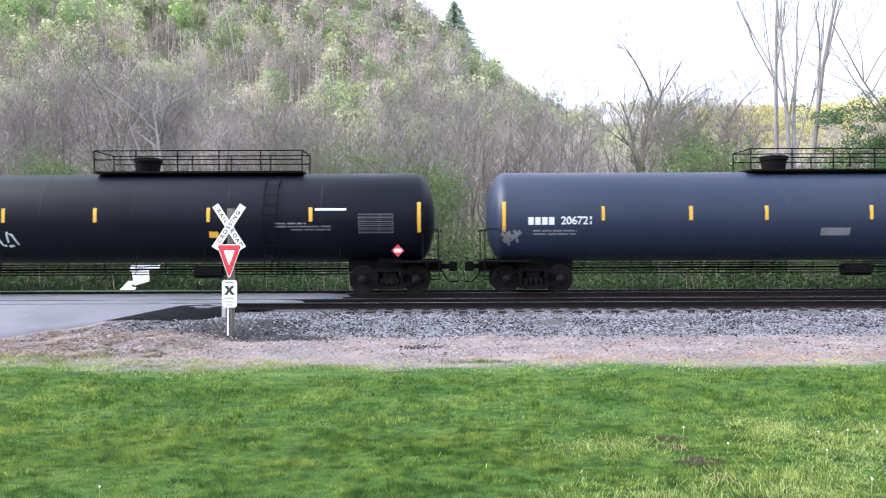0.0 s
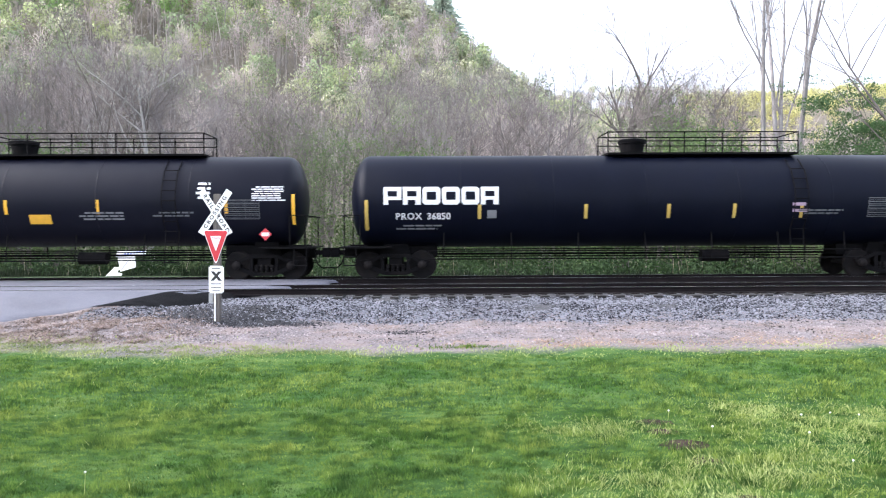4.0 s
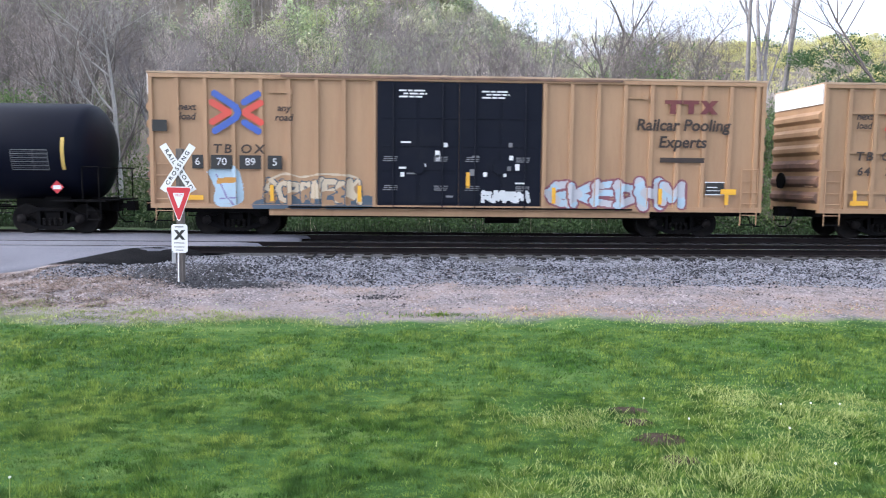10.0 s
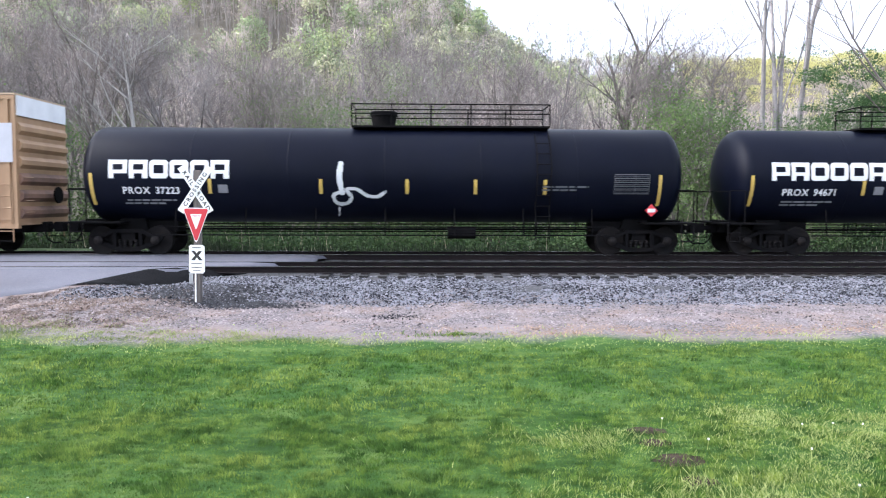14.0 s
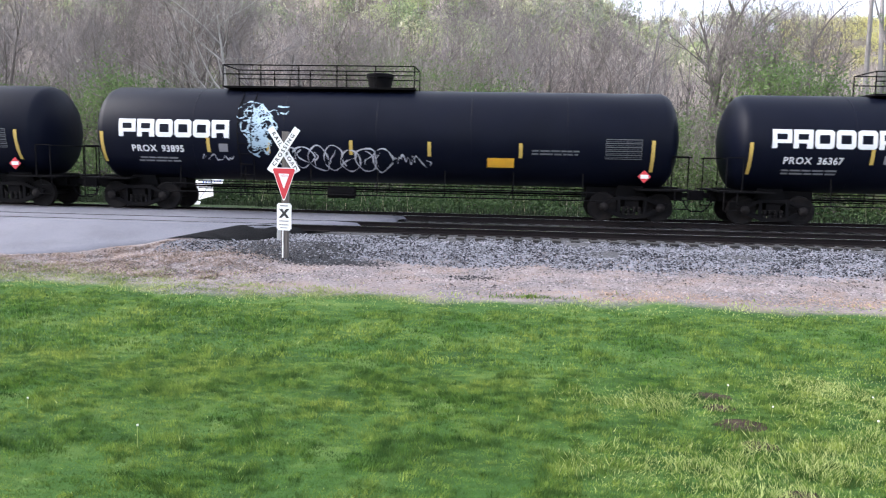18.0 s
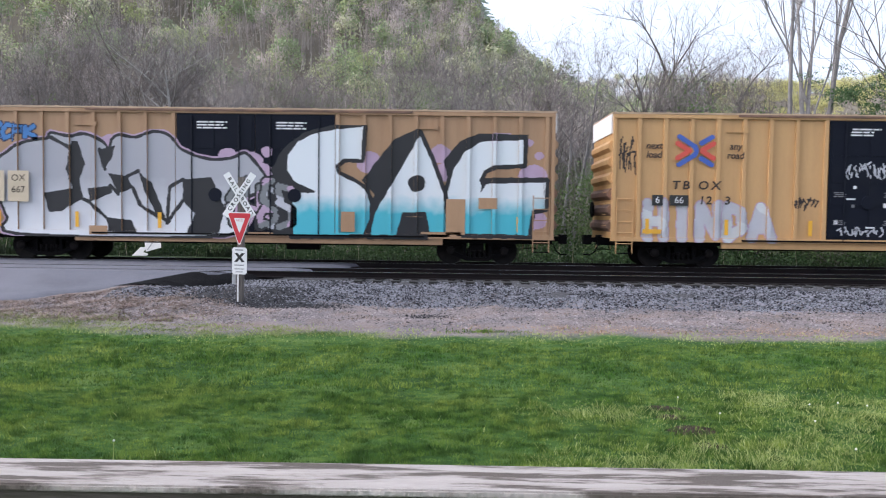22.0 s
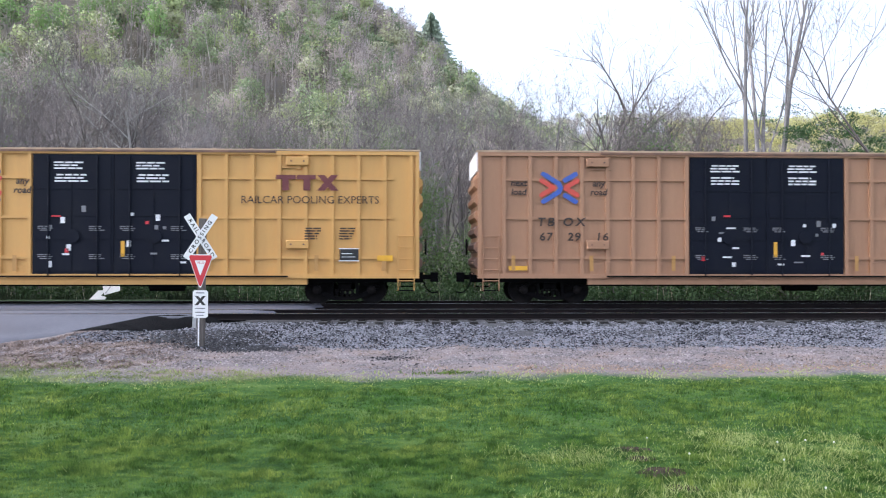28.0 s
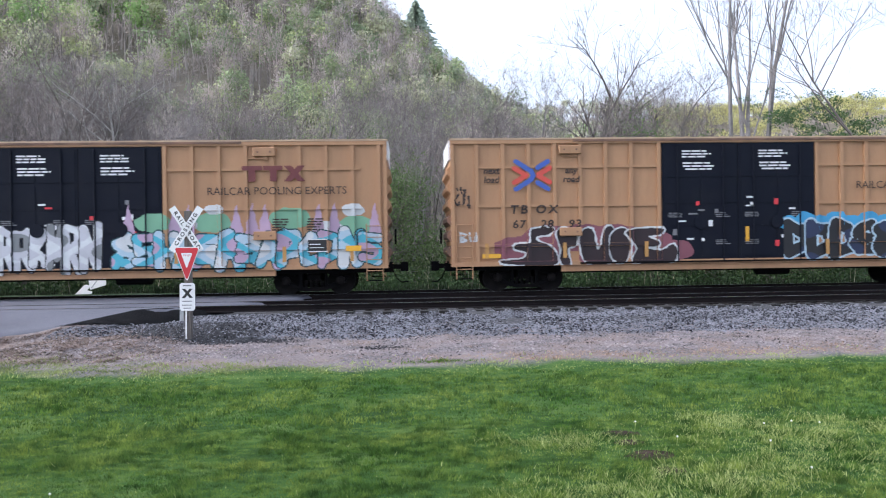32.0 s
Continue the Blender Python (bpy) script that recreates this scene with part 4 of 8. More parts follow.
        for k in range(5):
            bm = bmesh.new()
            z = 1.0 + 0.36 * k
            rod(bm, (s * (HALF + 0.16), -fy + 0.1, z), (s * (HALF + 0.16), -fy + 0.6, z), 0.014, 5)
            part("end_rung", bm, paint, car)
    for x in (-7.15, 7.15):
        adopt(TRUCK, car, pose(x, 0, 0))
    bm = bmesh.new()
    box(bm, -HALF + 0.3, HALF - 0.3, -1.3, 1.3, 0.72, 0.95)
    part("underframe", bm, STEEL, car)
    bm = bmesh.new()
    rod(bm, (-6, -1.2, 0.62), (6, -1.2, 0.62), 0.025), rod(bm, (0.8, -0.9, 0.62), (1.9, -0.9, 0.62), 0.2, 12)
    part("brake_rigging", bm, STEEL, car)
    couplers(car, HALF - 0.2)
    posts = np.array([x for x in xs if abs(x) < HALF - 0.1])

    def ribbed(x, z):
        x, z = np.asarray(x, float), np.asarray(z, float)
        d = np.full(np.broadcast(x, z).shape, fy + 0.003)
        if gridded:
            rail = (np.abs(z - 1.53) < 0.05) | (np.abs(z - 2.82) < 0.05) | (np.abs(z - 4.08) < 0.05)
            d = np.where(rail, fy + 0.063, d)
        d = np.where(np.min(np.abs(x[..., None] - posts), -1) < 0.062, fy + 0.078, d)
        d = np.where((x > -2.67) & (x < 2.49), fy + 0.082, d)
        d = np.where(z < 1.0, fy + 0.088, d)
        return -d
    return car, flat(-fy - 0.08), ribbed


def box_marks(car, surf, digits, style, mat=None, shift=0.0, lower=False, start=-0.45):
    """Standard markings of the pooled box cars."""
    mat = mat or BROWNMARK
    emblem_x(car, -HALF + 2.65 + shift, 3.80, surf, 1.18 if style == "mixed" else 0.93)
    for i, (a, dx) in enumerate((("next\nload", -1.33), ("any\nroad", 1.28))):
        dx *= 1.12 if style == "mixed" else 1.0
        lettering("slogan", a, 0.29, -HALF + 2.65 + shift + dx, 3.80, surf, mat, car, fat=0.008, shear=0.15)
    x0, z0 = -HALF + 2.65 + (-1.75 if lower else 0), (4.15 if lower else 2.68)
    for a, u in (("TB", start), ("OX", start + 0.91)):
        lettering("reporting_mark", a, 0.38 if not lower else 0.3, x0 + u, z0, surf, mat, car, fat=0.008, shear=0.12, spread=1.35, widen=1.12)
    places = [start + 0.92 * k for k in range(3)] if len(digits) == 3 else [-1.18, -0.49, 0.35, 1.06]
    for d, u in zip(digits, places):
        lettering("car_number", d, 0.36 if not lower else 0.29, x0 + u, z0 - (0.48 if not lower else 0.40), surf, mat, car, fat=0.008, shear=0.1, spread=1.15, widen=1.1)
    if style == "caps":
        ttx_emblem(car, 6.0, 3.98, surf, MAROON)
        lettering("slogan", "RAILCAR POOLING EXPERTS", 0.345, 6.1, 3.37, surf, mat, car, widen=1.0)
    elif style == "mixed":
        ttx_emblem(car, 7.2, 4.2, surf, MAROON, 0.85)
        for z, a in ((3.58, "Railcar Pooling"), (3.05, "Experts")):
            lettering("slogan", a, 0.5, 6.95, z, surf, mat, car, shear=0.14, fat=0.012)
        stripes("web_address", 7.0, 2.5, 1.5, 0.3, 1, surf, mat, car)
    else:
        bm = bmesh.new()
        patch(bm, 5.75, 8.1, 3.65, 4.2, surf, 0.004, 1)
        part("emblem_panel", bm, BLACKMARK, car)
        s2 = lambda x, z: surf(x, z) - 0.006
        ttx_emblem(car, 6.9, 3.95, s2, WHITE, 1.0)
        for z, a in ((3.2, "Rail car Pooling"), (2.83, "Experts")):
            lettering("slogan", a, 0.35, 6.95, z, surf, mat, car, shear=0.14, fat=0.007)
        stripes("web_address", 7.0, 2.52, 1.0, 0.18, 1, surf, mat, car)
    cx = 7.35 if style == "caps" else 8.05
    bm = bmesh.new()
    patch(bm, cx - 0.3, cx + 0.3, 1.44, 1.80, surf, 0.004, 1)
    part("consolidated_stencil", bm, BLACKMARK, car)
    bm = bmesh.new()
    patch(bm, -HALF + 1.0, -HALF + 1.6, 1.12, 1.26, surf, 0.004, 1)
    part("yellow_notice", bm, YELLOW, car)
    if style == "caps":
        for u in (6.2, 7.3):
            stripes("small_print", u, 2.3, 0.55, 0.42, 5, surf, GREYMARK if mat is not BROWNMARK else mat, car, 5)
    for name, x0, x1, za, zb, m in (("stencil_line", cx - 0.32, cx + 0.32, 1.41, 1.44, WHITE), ("stencil_line", cx - 0.32, cx + 0.32, 1.80, 1.83, WHITE), ("stencil_line", cx - 0.25, cx + 0.1, 1.64, 1.67, WHITE), ("stencil_line", cx - 0.25, cx + 0.2, 1.54, 1.56, WHITE), ("yellow_notice", 8.25, 8.75, 1.42, 1.60, YELLOW)):
        bm = bmesh.new()
        patch(bm, x0, x1, za, zb, surf, 0.006, 1)
        part(name, bm, m, car)
    for sx in (-1, 1):
        for z in (4.62, 1.95) if style == "caps" else ():
            bm = bmesh.new()
            xm = sx * (HALF - 3.9)
            box(bm, xm - 0.36, xm + 0.36, -1.70, -1.56, z - 0.14, z + 0.14)
            bmesh.ops.bevel(bm, geom=list(bm.edges), offset=0.02, segments=1, affect='EDGES')
            board = part("placard_board", bm, ENDGRIME if style != "caps" else [o for o in car.children if o.name.startswith("body")][0].data.materials[0], car, "rusty placard board")
            for dx in (-0.2, 0.2):
                bm = bmesh.new()
                rod(bm, (xm + dx, -1.72, z), (xm + dx, -1.70, z), 0.03, 8)
                part("rivet", bm, ENDGRIME, board)


def carpaint(name, c, dark, rust=0.35):
    return surface(name, c, dark, 0.8, 0.55, 0, 0.05, 25, dirt=(0.20, 0.10, 0.055), dirt_scale=0.9, dirt_amount=rust, stretch=(2.2, 2.2, 0.3))


ROOFPAINT = surface("roof_grey_tan_paint", (0.50, 0.36, 0.24), (0.36, 0.26, 0.18), 1.0, 0.6, dirt=(0.2, 0.13, 0.09), dirt_scale=1.5)
ENDGRIME = surface("grimy_end_paint", (0.24, 0.13, 0.085), (0.13, 0.08, 0.06), 1.5, 0.75, dirt=(0.06, 0.045, 0.04), dirt_scale=2, dirt_amount=0.8)
PAINTS = {
    "tan": carpaint("tan_orange_car_paint", (0.39, 0.24, 0.133), (0.33, 0.203, 0.113)),
    "ochre": carpaint("ochre_car_paint", (0.35, 0.218, 0.119), (0.29, 0.18, 0.10)),
    "gold": carpaint("golden_car_paint", (0.55, 0.33, 0.14), (0.47, 0.28, 0.12), 0.2),
    "yellow": carpaint("bright_yellow_car_paint", (0.60, 0.335, 0.095), (0.53, 0.30, 0.09), 0.12),
    "brown": carpaint("faded_brown_car_paint", (0.385, 0.21, 0.118), (0.315, 0.172, 0.098), 0.2),
    "orange": carpaint("weathered_orange_car_paint", (0.42, 0.235, 0.12), (0.345, 0.193, 0.10), 0.3),
    "hopper": surface("pale_grey_hopper_paint", (0.45, 0.48, 0.54), (0.38, 0.41, 0.47), 0.6, 0.45, 0, 0.03, 25, dirt=(0.22, 0.2, 0.2), dirt_scale=0.7, dirt_amount=0.4),
}
SPRAY = {n: surface("spray_" + n, c, tuple(v * 0.8 for v in c), 1.2, 0.5) for n, c in {
    "black": (0.012, 0.012, 0.016), "silver": (0.50, 0.50, 0.55), "cyan": (0.10, 0.42, 0.55), "lilac": (0.46, 0.33, 0.46), "white": (0.62, 0.64, 0.66),
    "azure": (0.07, 0.33, 0.60), "rose": (0.60, 0.13, 0.20), "inky": (0.015, 0.06, 0.075), "smoke": (0.07, 0.10, 0.14), "plum": (0.22, 0.075, 0.10), "tarry": (0.022, 0.010, 0.014), "amber": (0.46, 0.25, 0.035), "umber": (0.14, 0.06, 0.02), "teal": (0.08, 0.30, 0.33), "green": (0.20, 0.40, 0.26), "blue": (0.06, 0.20, 0.50), "pink": (0.58, 0.22, 0.32), "maroon": (0.20, 0.03, 0.06),
    "navy": (0.02, 0.03, 0.08), "grey": (0.20, 0.21, 0.22), "orange": (0.52, 0.26, 0.05), "violet": (0.25, 0.22, 0.42), "pale": (0.42, 0.55, 0.66), "cream": (0.60, 0.50, 0.36)}.items()}


def fade_paint(name, top, low, z0, z1):
    """Spray paint that fades from one colour to another up the side."""
    m = surface(name, top, top, 1.2, 0.5)
    n, l = m.node_tree.nodes, m.node_tree.links
    tc, sp, mr, mx = n.new("ShaderNodeTexCoord"), n.new("ShaderNodeSeparateXYZ"), n.new("ShaderNodeMapRange"), n.new("ShaderNodeMix")
    no = n.new("ShaderNodeTexNoise")
    no.inputs["Scale"].default_value = 2.5
    ad = n.new("ShaderNodeMath")
    ad.operation = 'MULTIPLY_ADD'
    ad.inputs[1].default_value = 0.5
    mx.data_type = 'RGBA'
    l.new(tc.outputs["Object"], sp.inputs[0]), l.new(tc.outputs["Object"], no.inputs[0])
    l.new(no.outputs[0], ad.inputs[0]), l.new(sp.outputs[2], ad.inputs[2])
    l.new(ad.outputs[0], mr.inputs[0])
    mr.inputs[1].default_value, mr.inputs[2].default_value = z0, z1
    l.new(mr.outputs[0], mx.inputs[0])
    mx.inputs[6].default_value, mx.inputs[7].default_value = (*low, 1), (*top, 1)
    l.new(mx.outputs[2], n["Principled BSDF"].inputs["Base Color"])
    return m


WHITE_CYAN = fade_paint("white_to_cyan_spray", (0.66, 0.70, 0.74), (0.08, 0.42, 0.52), 1.9, 2.5)
SILVERFADE = fade_paint("silver_white_spray", (0.36, 0.36, 0.40), (0.66, 0.67, 0.71), 1.3, 3.0)
BLUE_FADE = fade_paint("pale_blue_spray", (0.23, 0.42, 0.58), (0.14, 0.32, 0.50), 1.6, 2.4)


def hopper_car(label):
    car = tagged(new("hopper_car"), label, "hopper car", "train cars")
    paint = PAINTS["hopper"]
    half, zb, zt = 9.6, 1.22, 4.35
    width = lambda z: 1.30 + 0.24 * math.sin(math.pi * min(1, max(0, (z - 0.8) / 3.9))) ** 0.7

    def end_x(z):
        return half - 0.2 if z > 3.3 else half - 0.2 - (3.3 - z) / 1.75 * 1.55
    zs = [zb, 1.55, 1.9, 2.3, 2.7, 3.0, 3.3, 3.6, 3.9, 4.15, zt]
    for s in (-1, 1):
        bm = bmesh.new()
        rows = []
        for z in zs:
            rows.append([bm.verts.new((-end_x(z) + 2 * end_x(z) * k / 12, s * width(z), z)) for k in range(13)])
        for a, b in zip(rows, rows[1:]):
            for k in range(12):
                bm.faces.new((a[k], a[k + 1], b[k + 1], b[k]))
        part("side_sheet", bm, paint, car, smooth=True)
        bm = bmesh.new()
        y0, y1 = sorted((s * 1.25, s * 1.56))
        box(bm, -half, half, y0, y1, 0.92, 1.24)
        part("side_sill", bm, paint, car)
        bm = bmesh.new()
        y0, y1 = sorted((s * 1.38, s * 1.50))
        box(bm, -half, half, y0, y1, zt - 0.22, zt + 0.02)
        part("top_chord", bm, paint, car)
        for k in range(9):
            bm = bmesh.new()
            x = -half + 0.4 + k * (2 * half - 0.8) / 8
            rod(bm, (x, s * 1.3, zt), (x, s * 1.1, zt + 0.3), 0.025)
            part("running_board_bracket", bm, paint, car)
        for e in (-1, 1):
            bm = bmesh.new()
            x0, x1 = sorted((e * (half - 0.15), e * half))
            y0, y1 = sorted((s * 1.28, s * 1.46))
            box(bm, x0, x1, y0, y1, 0.95, zt)
            part("corner_post", bm, paint, car)
            for k in range(5):
                bm = bmesh.new()
                z = 1.3 + 0.33 * k
                rod(bm, (e * (half - 0.7), s * 1.5, z), (e * (half - 0.15), s * 1.5, z), 0.016, 5)
                part("ladder_rung", bm, paint, car)
            bm = bmesh.new()
            rod(bm, (e * (half - 0.7), s * 1.5, 1.2), (e * (half - 0.7), s * 1.5, 2.8), 0.02, 5)
            part("ladder_rail", bm, paint, car)
            bm = bmesh.new()
            rod(bm, (e * (half - 0.6), s * 1.5, 0.5), (e * (half - 0.2), s * 1.5, 0.5), 0.02), rod(bm, (e * (half - 0.6), s * 1.5, 0.5), (e * (half - 0.6), s * 1.5, 0.95), 0.02), rod(bm, (e * (half - 0.2), s * 1.5, 0.5), (e * (half - 0.2), s * 1.5, 0.95), 0.02)
            part("step", bm, STEEL, car)
            bm = bmesh.new()
            y0, y1 = sorted((s * 1.4, s * 1.58))
            box(bm, e * (half - 1.75) - 0.1, e * (half - 1.75) + 0.1, y0, y1, 1.2, 1.9)
            part("jacking_post", bm, paint, car)
    for e in (-1, 1):
        bm = bmesh.new()
        vs = [bm.verts.new(p) for p in ((e * end_x(3.3), -1.5, 3.3), (e * end_x(3.3), 1.5, 3.3), (e * end_x(1.2), 1.35, 1.2), (e * end_x(1.2), -1.35, 1.2))]
        bm.faces.new(vs)
        vs = [bm.verts.new(p) for p in ((e * end_x(3.3), -1.5, 3.3), (e * end_x(3.3), 1.5, 3.3), (e * end_x(4.3), 1.4, zt), (e * end_x(4.3), -1.4, zt))]
        bm.faces.new(vs)
        part("slope_sheet", bm, paint, car)
        bm = bmesh.new()
        box(bm, min(e * 7.4, e * half), max(e * 7.4, e * half), -1.25, 1.25, 0.9, 1.0)
        part("end_deck", bm, STEEL, car)
    bm = bmesh.new()
    prism(bm, [(-half + 0.1, zt), (half - 0.1, zt), (half - 0.1, zt + 0.05), (-half + 0.1, zt + 0.05)], -1.45, 1.45)
    prism(bm, [(-half + 0.3, zt + 0.05), (half - 0.3, zt + 0.05), (half - 0.3, zt + 0.14), (-half + 0.3, zt + 0.14)], -0.8, 0.8)
    part("roof", bm, paint, car)
    for y in (-1.15, 1.15):
        bm = bmesh.new()
        box(bm, -half, half, y - 0.28, y + 0.28, zt + 0.27, zt + 0.31)
        part("running_board", bm, GALV, car)
    for k in range(4):
        x = -5.0 + k * 3.33
        bm = bmesh.new()
        a = [bm.verts.new(p) for p in ((x - 1.35, -1.2, 0.95), (x + 1.35, -1.2, 0.95), (x + 1.35, 1.2, 0.95), (x - 1.35, 1.2, 0.95))]
        b = [bm.verts.new(p) for p in ((x - 0.45, -0.5, 0.38), (x + 0.45, -0.5, 0.38), (x + 0.45, 0.5, 0.38), (x - 0.45, 0.5, 0.38))]
        bm.faces.new(a), bm.faces.new(b)
        for i in range(4):
            j = (i + 1) % 4
            bm.faces.new((a[i], a[j], b[j], b[i]))
        part("hopper_chute", bm, STEEL, car)
        bm = bmesh.new()
        box(bm, x - 0.5, x + 0.5, -0.9, 0.9, 0.33, 0.38)
        part("outlet_gate", bm, STEEL, car)
    bm = bmesh.new()
    rod(bm, (-7, -1.1, 0.6), (7, -1.1, 0.6), 0.03)
    part("brake_rigging", bm, STEEL, car)
    for x in (-7.9, 7.9):
        adopt(TRUCK, car, pose(x, 0, 0))
    couplers(car, half - 0.15)
    wide = lambda z: 1.30 + 0.24 * np.sin(np.pi * np.clip((z - 0.8) / 3.9, 0, 1)) ** 0.7
    return car, (lambda x, z: np.where(np.asarray(z) > 1.24, -wide(np.asarray(z, float)), -1.563) + 0 * x)

# ---- the cars, in the order in which they pass ----
TRAIN = []


def line_up(car, x):
    TRAIN.append((car, x))



# 1: black, tagged
c, s = tank_car("black tank car with silver spray tags and yellow strips", BLACK_TANK, r=1.51, zc=2.53, deck=(-1.6, 5.3), dome=-0.1, ladder=4.4, strips=(0.5, 2.6, 5.5, 8.45, 12.1, 15.4, 18.9), seed=11)
grid_paint("spray_tag", -6.8, -3.7, 1.5, 2.1, scribble(3, -6.6, -3.8, 1.6, 2.05, 16, 0.03), [SPRAY["white"]], s, c, 0.03)
bm = bmesh.new()
patch(bm, 2.4, 2.7, 1.85, 2.05, s, 0.004, 1)
part("yellow_notice", bm, YELLOW, c)
stripes("faded_mark", 6.5, 2.75, 1.3, 0.14, 1, s, WHITE, c, 4)
stripes("faded_mark", 5.2, 2.25, 1.3, 0.2, 2, s, GREYMARK, c, 4)
line_up(c, -10.0)
# 2: slate blue
c, s = tank_car("slate blue tank car with white numbers and yellow strips", BLUE_TANK, r=1.51, zc=2.53, deck=(-0.9, 6.0), dome=0.2, ladder=5.3, strips=(0.5, 3.7, 6.55, 9.0, 12.4, 15.8, 18.9), seed=12)
number(c, "206721", -7.3, 2.35, 0.36, s, WHITE, spread=0.98)
stripes("small_print", -7.3, 1.98, 1.9, 0.22, 2, s, GREYMARK, c, 1)
bm = bmesh.new()
patch(bm, 1.1, 2.05, 1.85, 2.1, s, 0.004, 1)
part("pale_notice", bm, GREYMARK, c)
stripes("white_print", 6.5, 2.5, 1.2, 0.24, 2, s, WHITE, c, 2)
grid_paint("spray_tag", -9.3, -8.6, 1.5, 2.1, scribble(8, -9.2, -8.7, 1.55, 2.05, 9, 0.04), [SPRAY["grey"]], s, c, 0.03)
line_up(c, 11.15)
# 3: black, orange notice
c, s = tank_car("black tank car with white numbers and an orange notice", BLACK_TANK, half=9.5, r=1.51, zc=2.61, deck=(-1.0, 6.2), dome=-0.05, ladder=5.3, strips=(0.23, 3.7, 6.8, 9.6, 12.5, 16.6, 18.75), strip_drop=0.2, seed=13)
number(c, "5882", -7.2, 2.0, 0.33, s, WHITE, "SHQX")
stripes("small_print", -7.2, 1.68, 1.9, 0.2, 2, s, GREYMARK, c, 1)
bm = bmesh.new()
patch(bm, 0.8, 1.5, 1.85, 2.15, s, 0.004, 1)
part("orange_notice", bm, YELLOW, c)
stripes("faded_mark", 3.2, 2.1, 1.6, 0.3, 3, s, GREYMARK, c, 3)
stripes("white_print", 6.4, 2.9, 0.5, 0.6, 4, s, WHITE, c, 3)
stripes("white_print", 8.5, 2.8, 1.15, 0.5, 7, s, WHITE, c, 3)
line_up(c, 32.15)


def lettered_tank(x, digits, deck_right, seed, label, num_x=-7.3):
    d = (-1.1, 5.3) if deck_right else (-5.3, 1.1)
    c, s = tank_car(label, DEEP_TANK, deck=d, dome=-0.1 if deck_right else -0.15, strip_drop=0.4, strip_mat=PALEYELLOW, ladder=5.0 if deck_right else -4.3, seed=seed,
                    strips=(0.6, 4.25, 7.7, 10.4, 12.55, 14.75, 18.4) if deck_right else (0.55, 4.15, 6.15, 8.87, 11.4, 14.3, 18.4))
    big_emblem(c, -8.55, 2.42, s)
    number(c, digits, num_x + 0.15, 2.04, 0.295, s, WHITE, "PROX")
    stripes("small_print", num_x, 1.7, 1.7, 0.2, 2, s, GREYMARK, c, seed)
    bm = bmesh.new()
    patch(bm, -5.2, -4.9, 1.98, 2.24, s, 0.004, 1)
    part("stencil_square", bm, GREYMARK, c)
    line_up(c, x)
    return c, s


# 4
c, s = lettered_tank(52.85, "36850", True, 14, "black tank car with a large white emblem and numbers")
stripes("pale_label", 5.1, 2.3, 0.7, 0.4, 2, s, SPRAY["lilac"], c, 1)
# 5: light blue letters
c, s = tank_car("black tank car with big light blue spray-painted letters", DEEP_TANK, deck=(-1.1, 5.15), dome=-0.15, ladder=4.4, strips=(0.8, 4.35, 12.6, 14.85, 18.4), strip_mat=PALEYELLOW, mid_drop=0.2, print_mat=FAINTGOLD, seed=15)
number(c, "958494", -6.85, 2.15, 0.33, s, GOLD, "UTLX", 1.12)
stripes("small_print", -7.0, 1.82, 1.9, 0.2, 2, s, FAINTGOLD, c, 1)
SEEK = {
    "S": [(-4.46, 2.97), (-3.06, 2.94), (-3.04, 2.45), (-3.92, 2.47), (-3.92, 2.30), (-3.04, 2.23), (-3.06, 1.48), (-4.75, 1.48), (-4.75, 1.81), (-3.53, 1.81), (-3.53, 1.96), (-4.43, 2.00)],
    "E": [(-2.72, 2.75), (-2.26, 2.94), (-1.68, 2.92), (-1.34, 2.60), (-1.43, 2.47), (-1.78, 2.56), (-2.14, 2.53), (-2.26, 2.45), (-1.68, 2.25), (-1.68, 2.12), (-2.14, 1.98), (-2.26, 1.90), (-1.43, 1.89), (-1.39, 1.51), (-2.85, 1.51), (-2.78, 1.87), (-2.26, 2.16), (-2.72, 2.45)],
    "Z": [(-1.16, 2.72), (-0.70, 2.91), (-0.12, 2.90), (0.22, 2.58), (0.13, 2.45), (-0.21, 2.53), (-0.58, 2.50), (-0.70, 2.42), (-0.12, 2.22), (-0.12, 2.10), (-0.58, 1.96), (-0.70, 1.88), (0.13, 1.87), (0.17, 1.48), (-1.29, 1.48), (-1.22, 1.84), (-0.70, 2.14), (-1.16, 2.43)],
    "K": [(0.48, 2.89), (1.02, 2.88), (0.98, 2.26), (1.73, 2.36), (1.73, 2.88), (2.18, 2.86), (2.12, 2.21), (1.28, 2.09), (1.80, 1.95), (1.80, 2.08), (2.80, 2.09), (2.76, 1.47), (2.12, 1.46), (1.73, 1.62), (0.96, 2.00), (0.83, 1.45), (0.38, 1.44)]}
for outline in SEEK.values():
    xs, zs = [p[0] for p in outline], [p[1] for p in outline]
    grid_paint("spray_letter", min(xs) - 0.1, max(xs) + 0.1, min(zs) - 0.1, max(zs) + 0.1, sprayed([("edge", 2, outline, 0.045), ("fill", 1, outline)]), [BLUE_FADE, SPRAY["navy"]], s, c, 0.025)
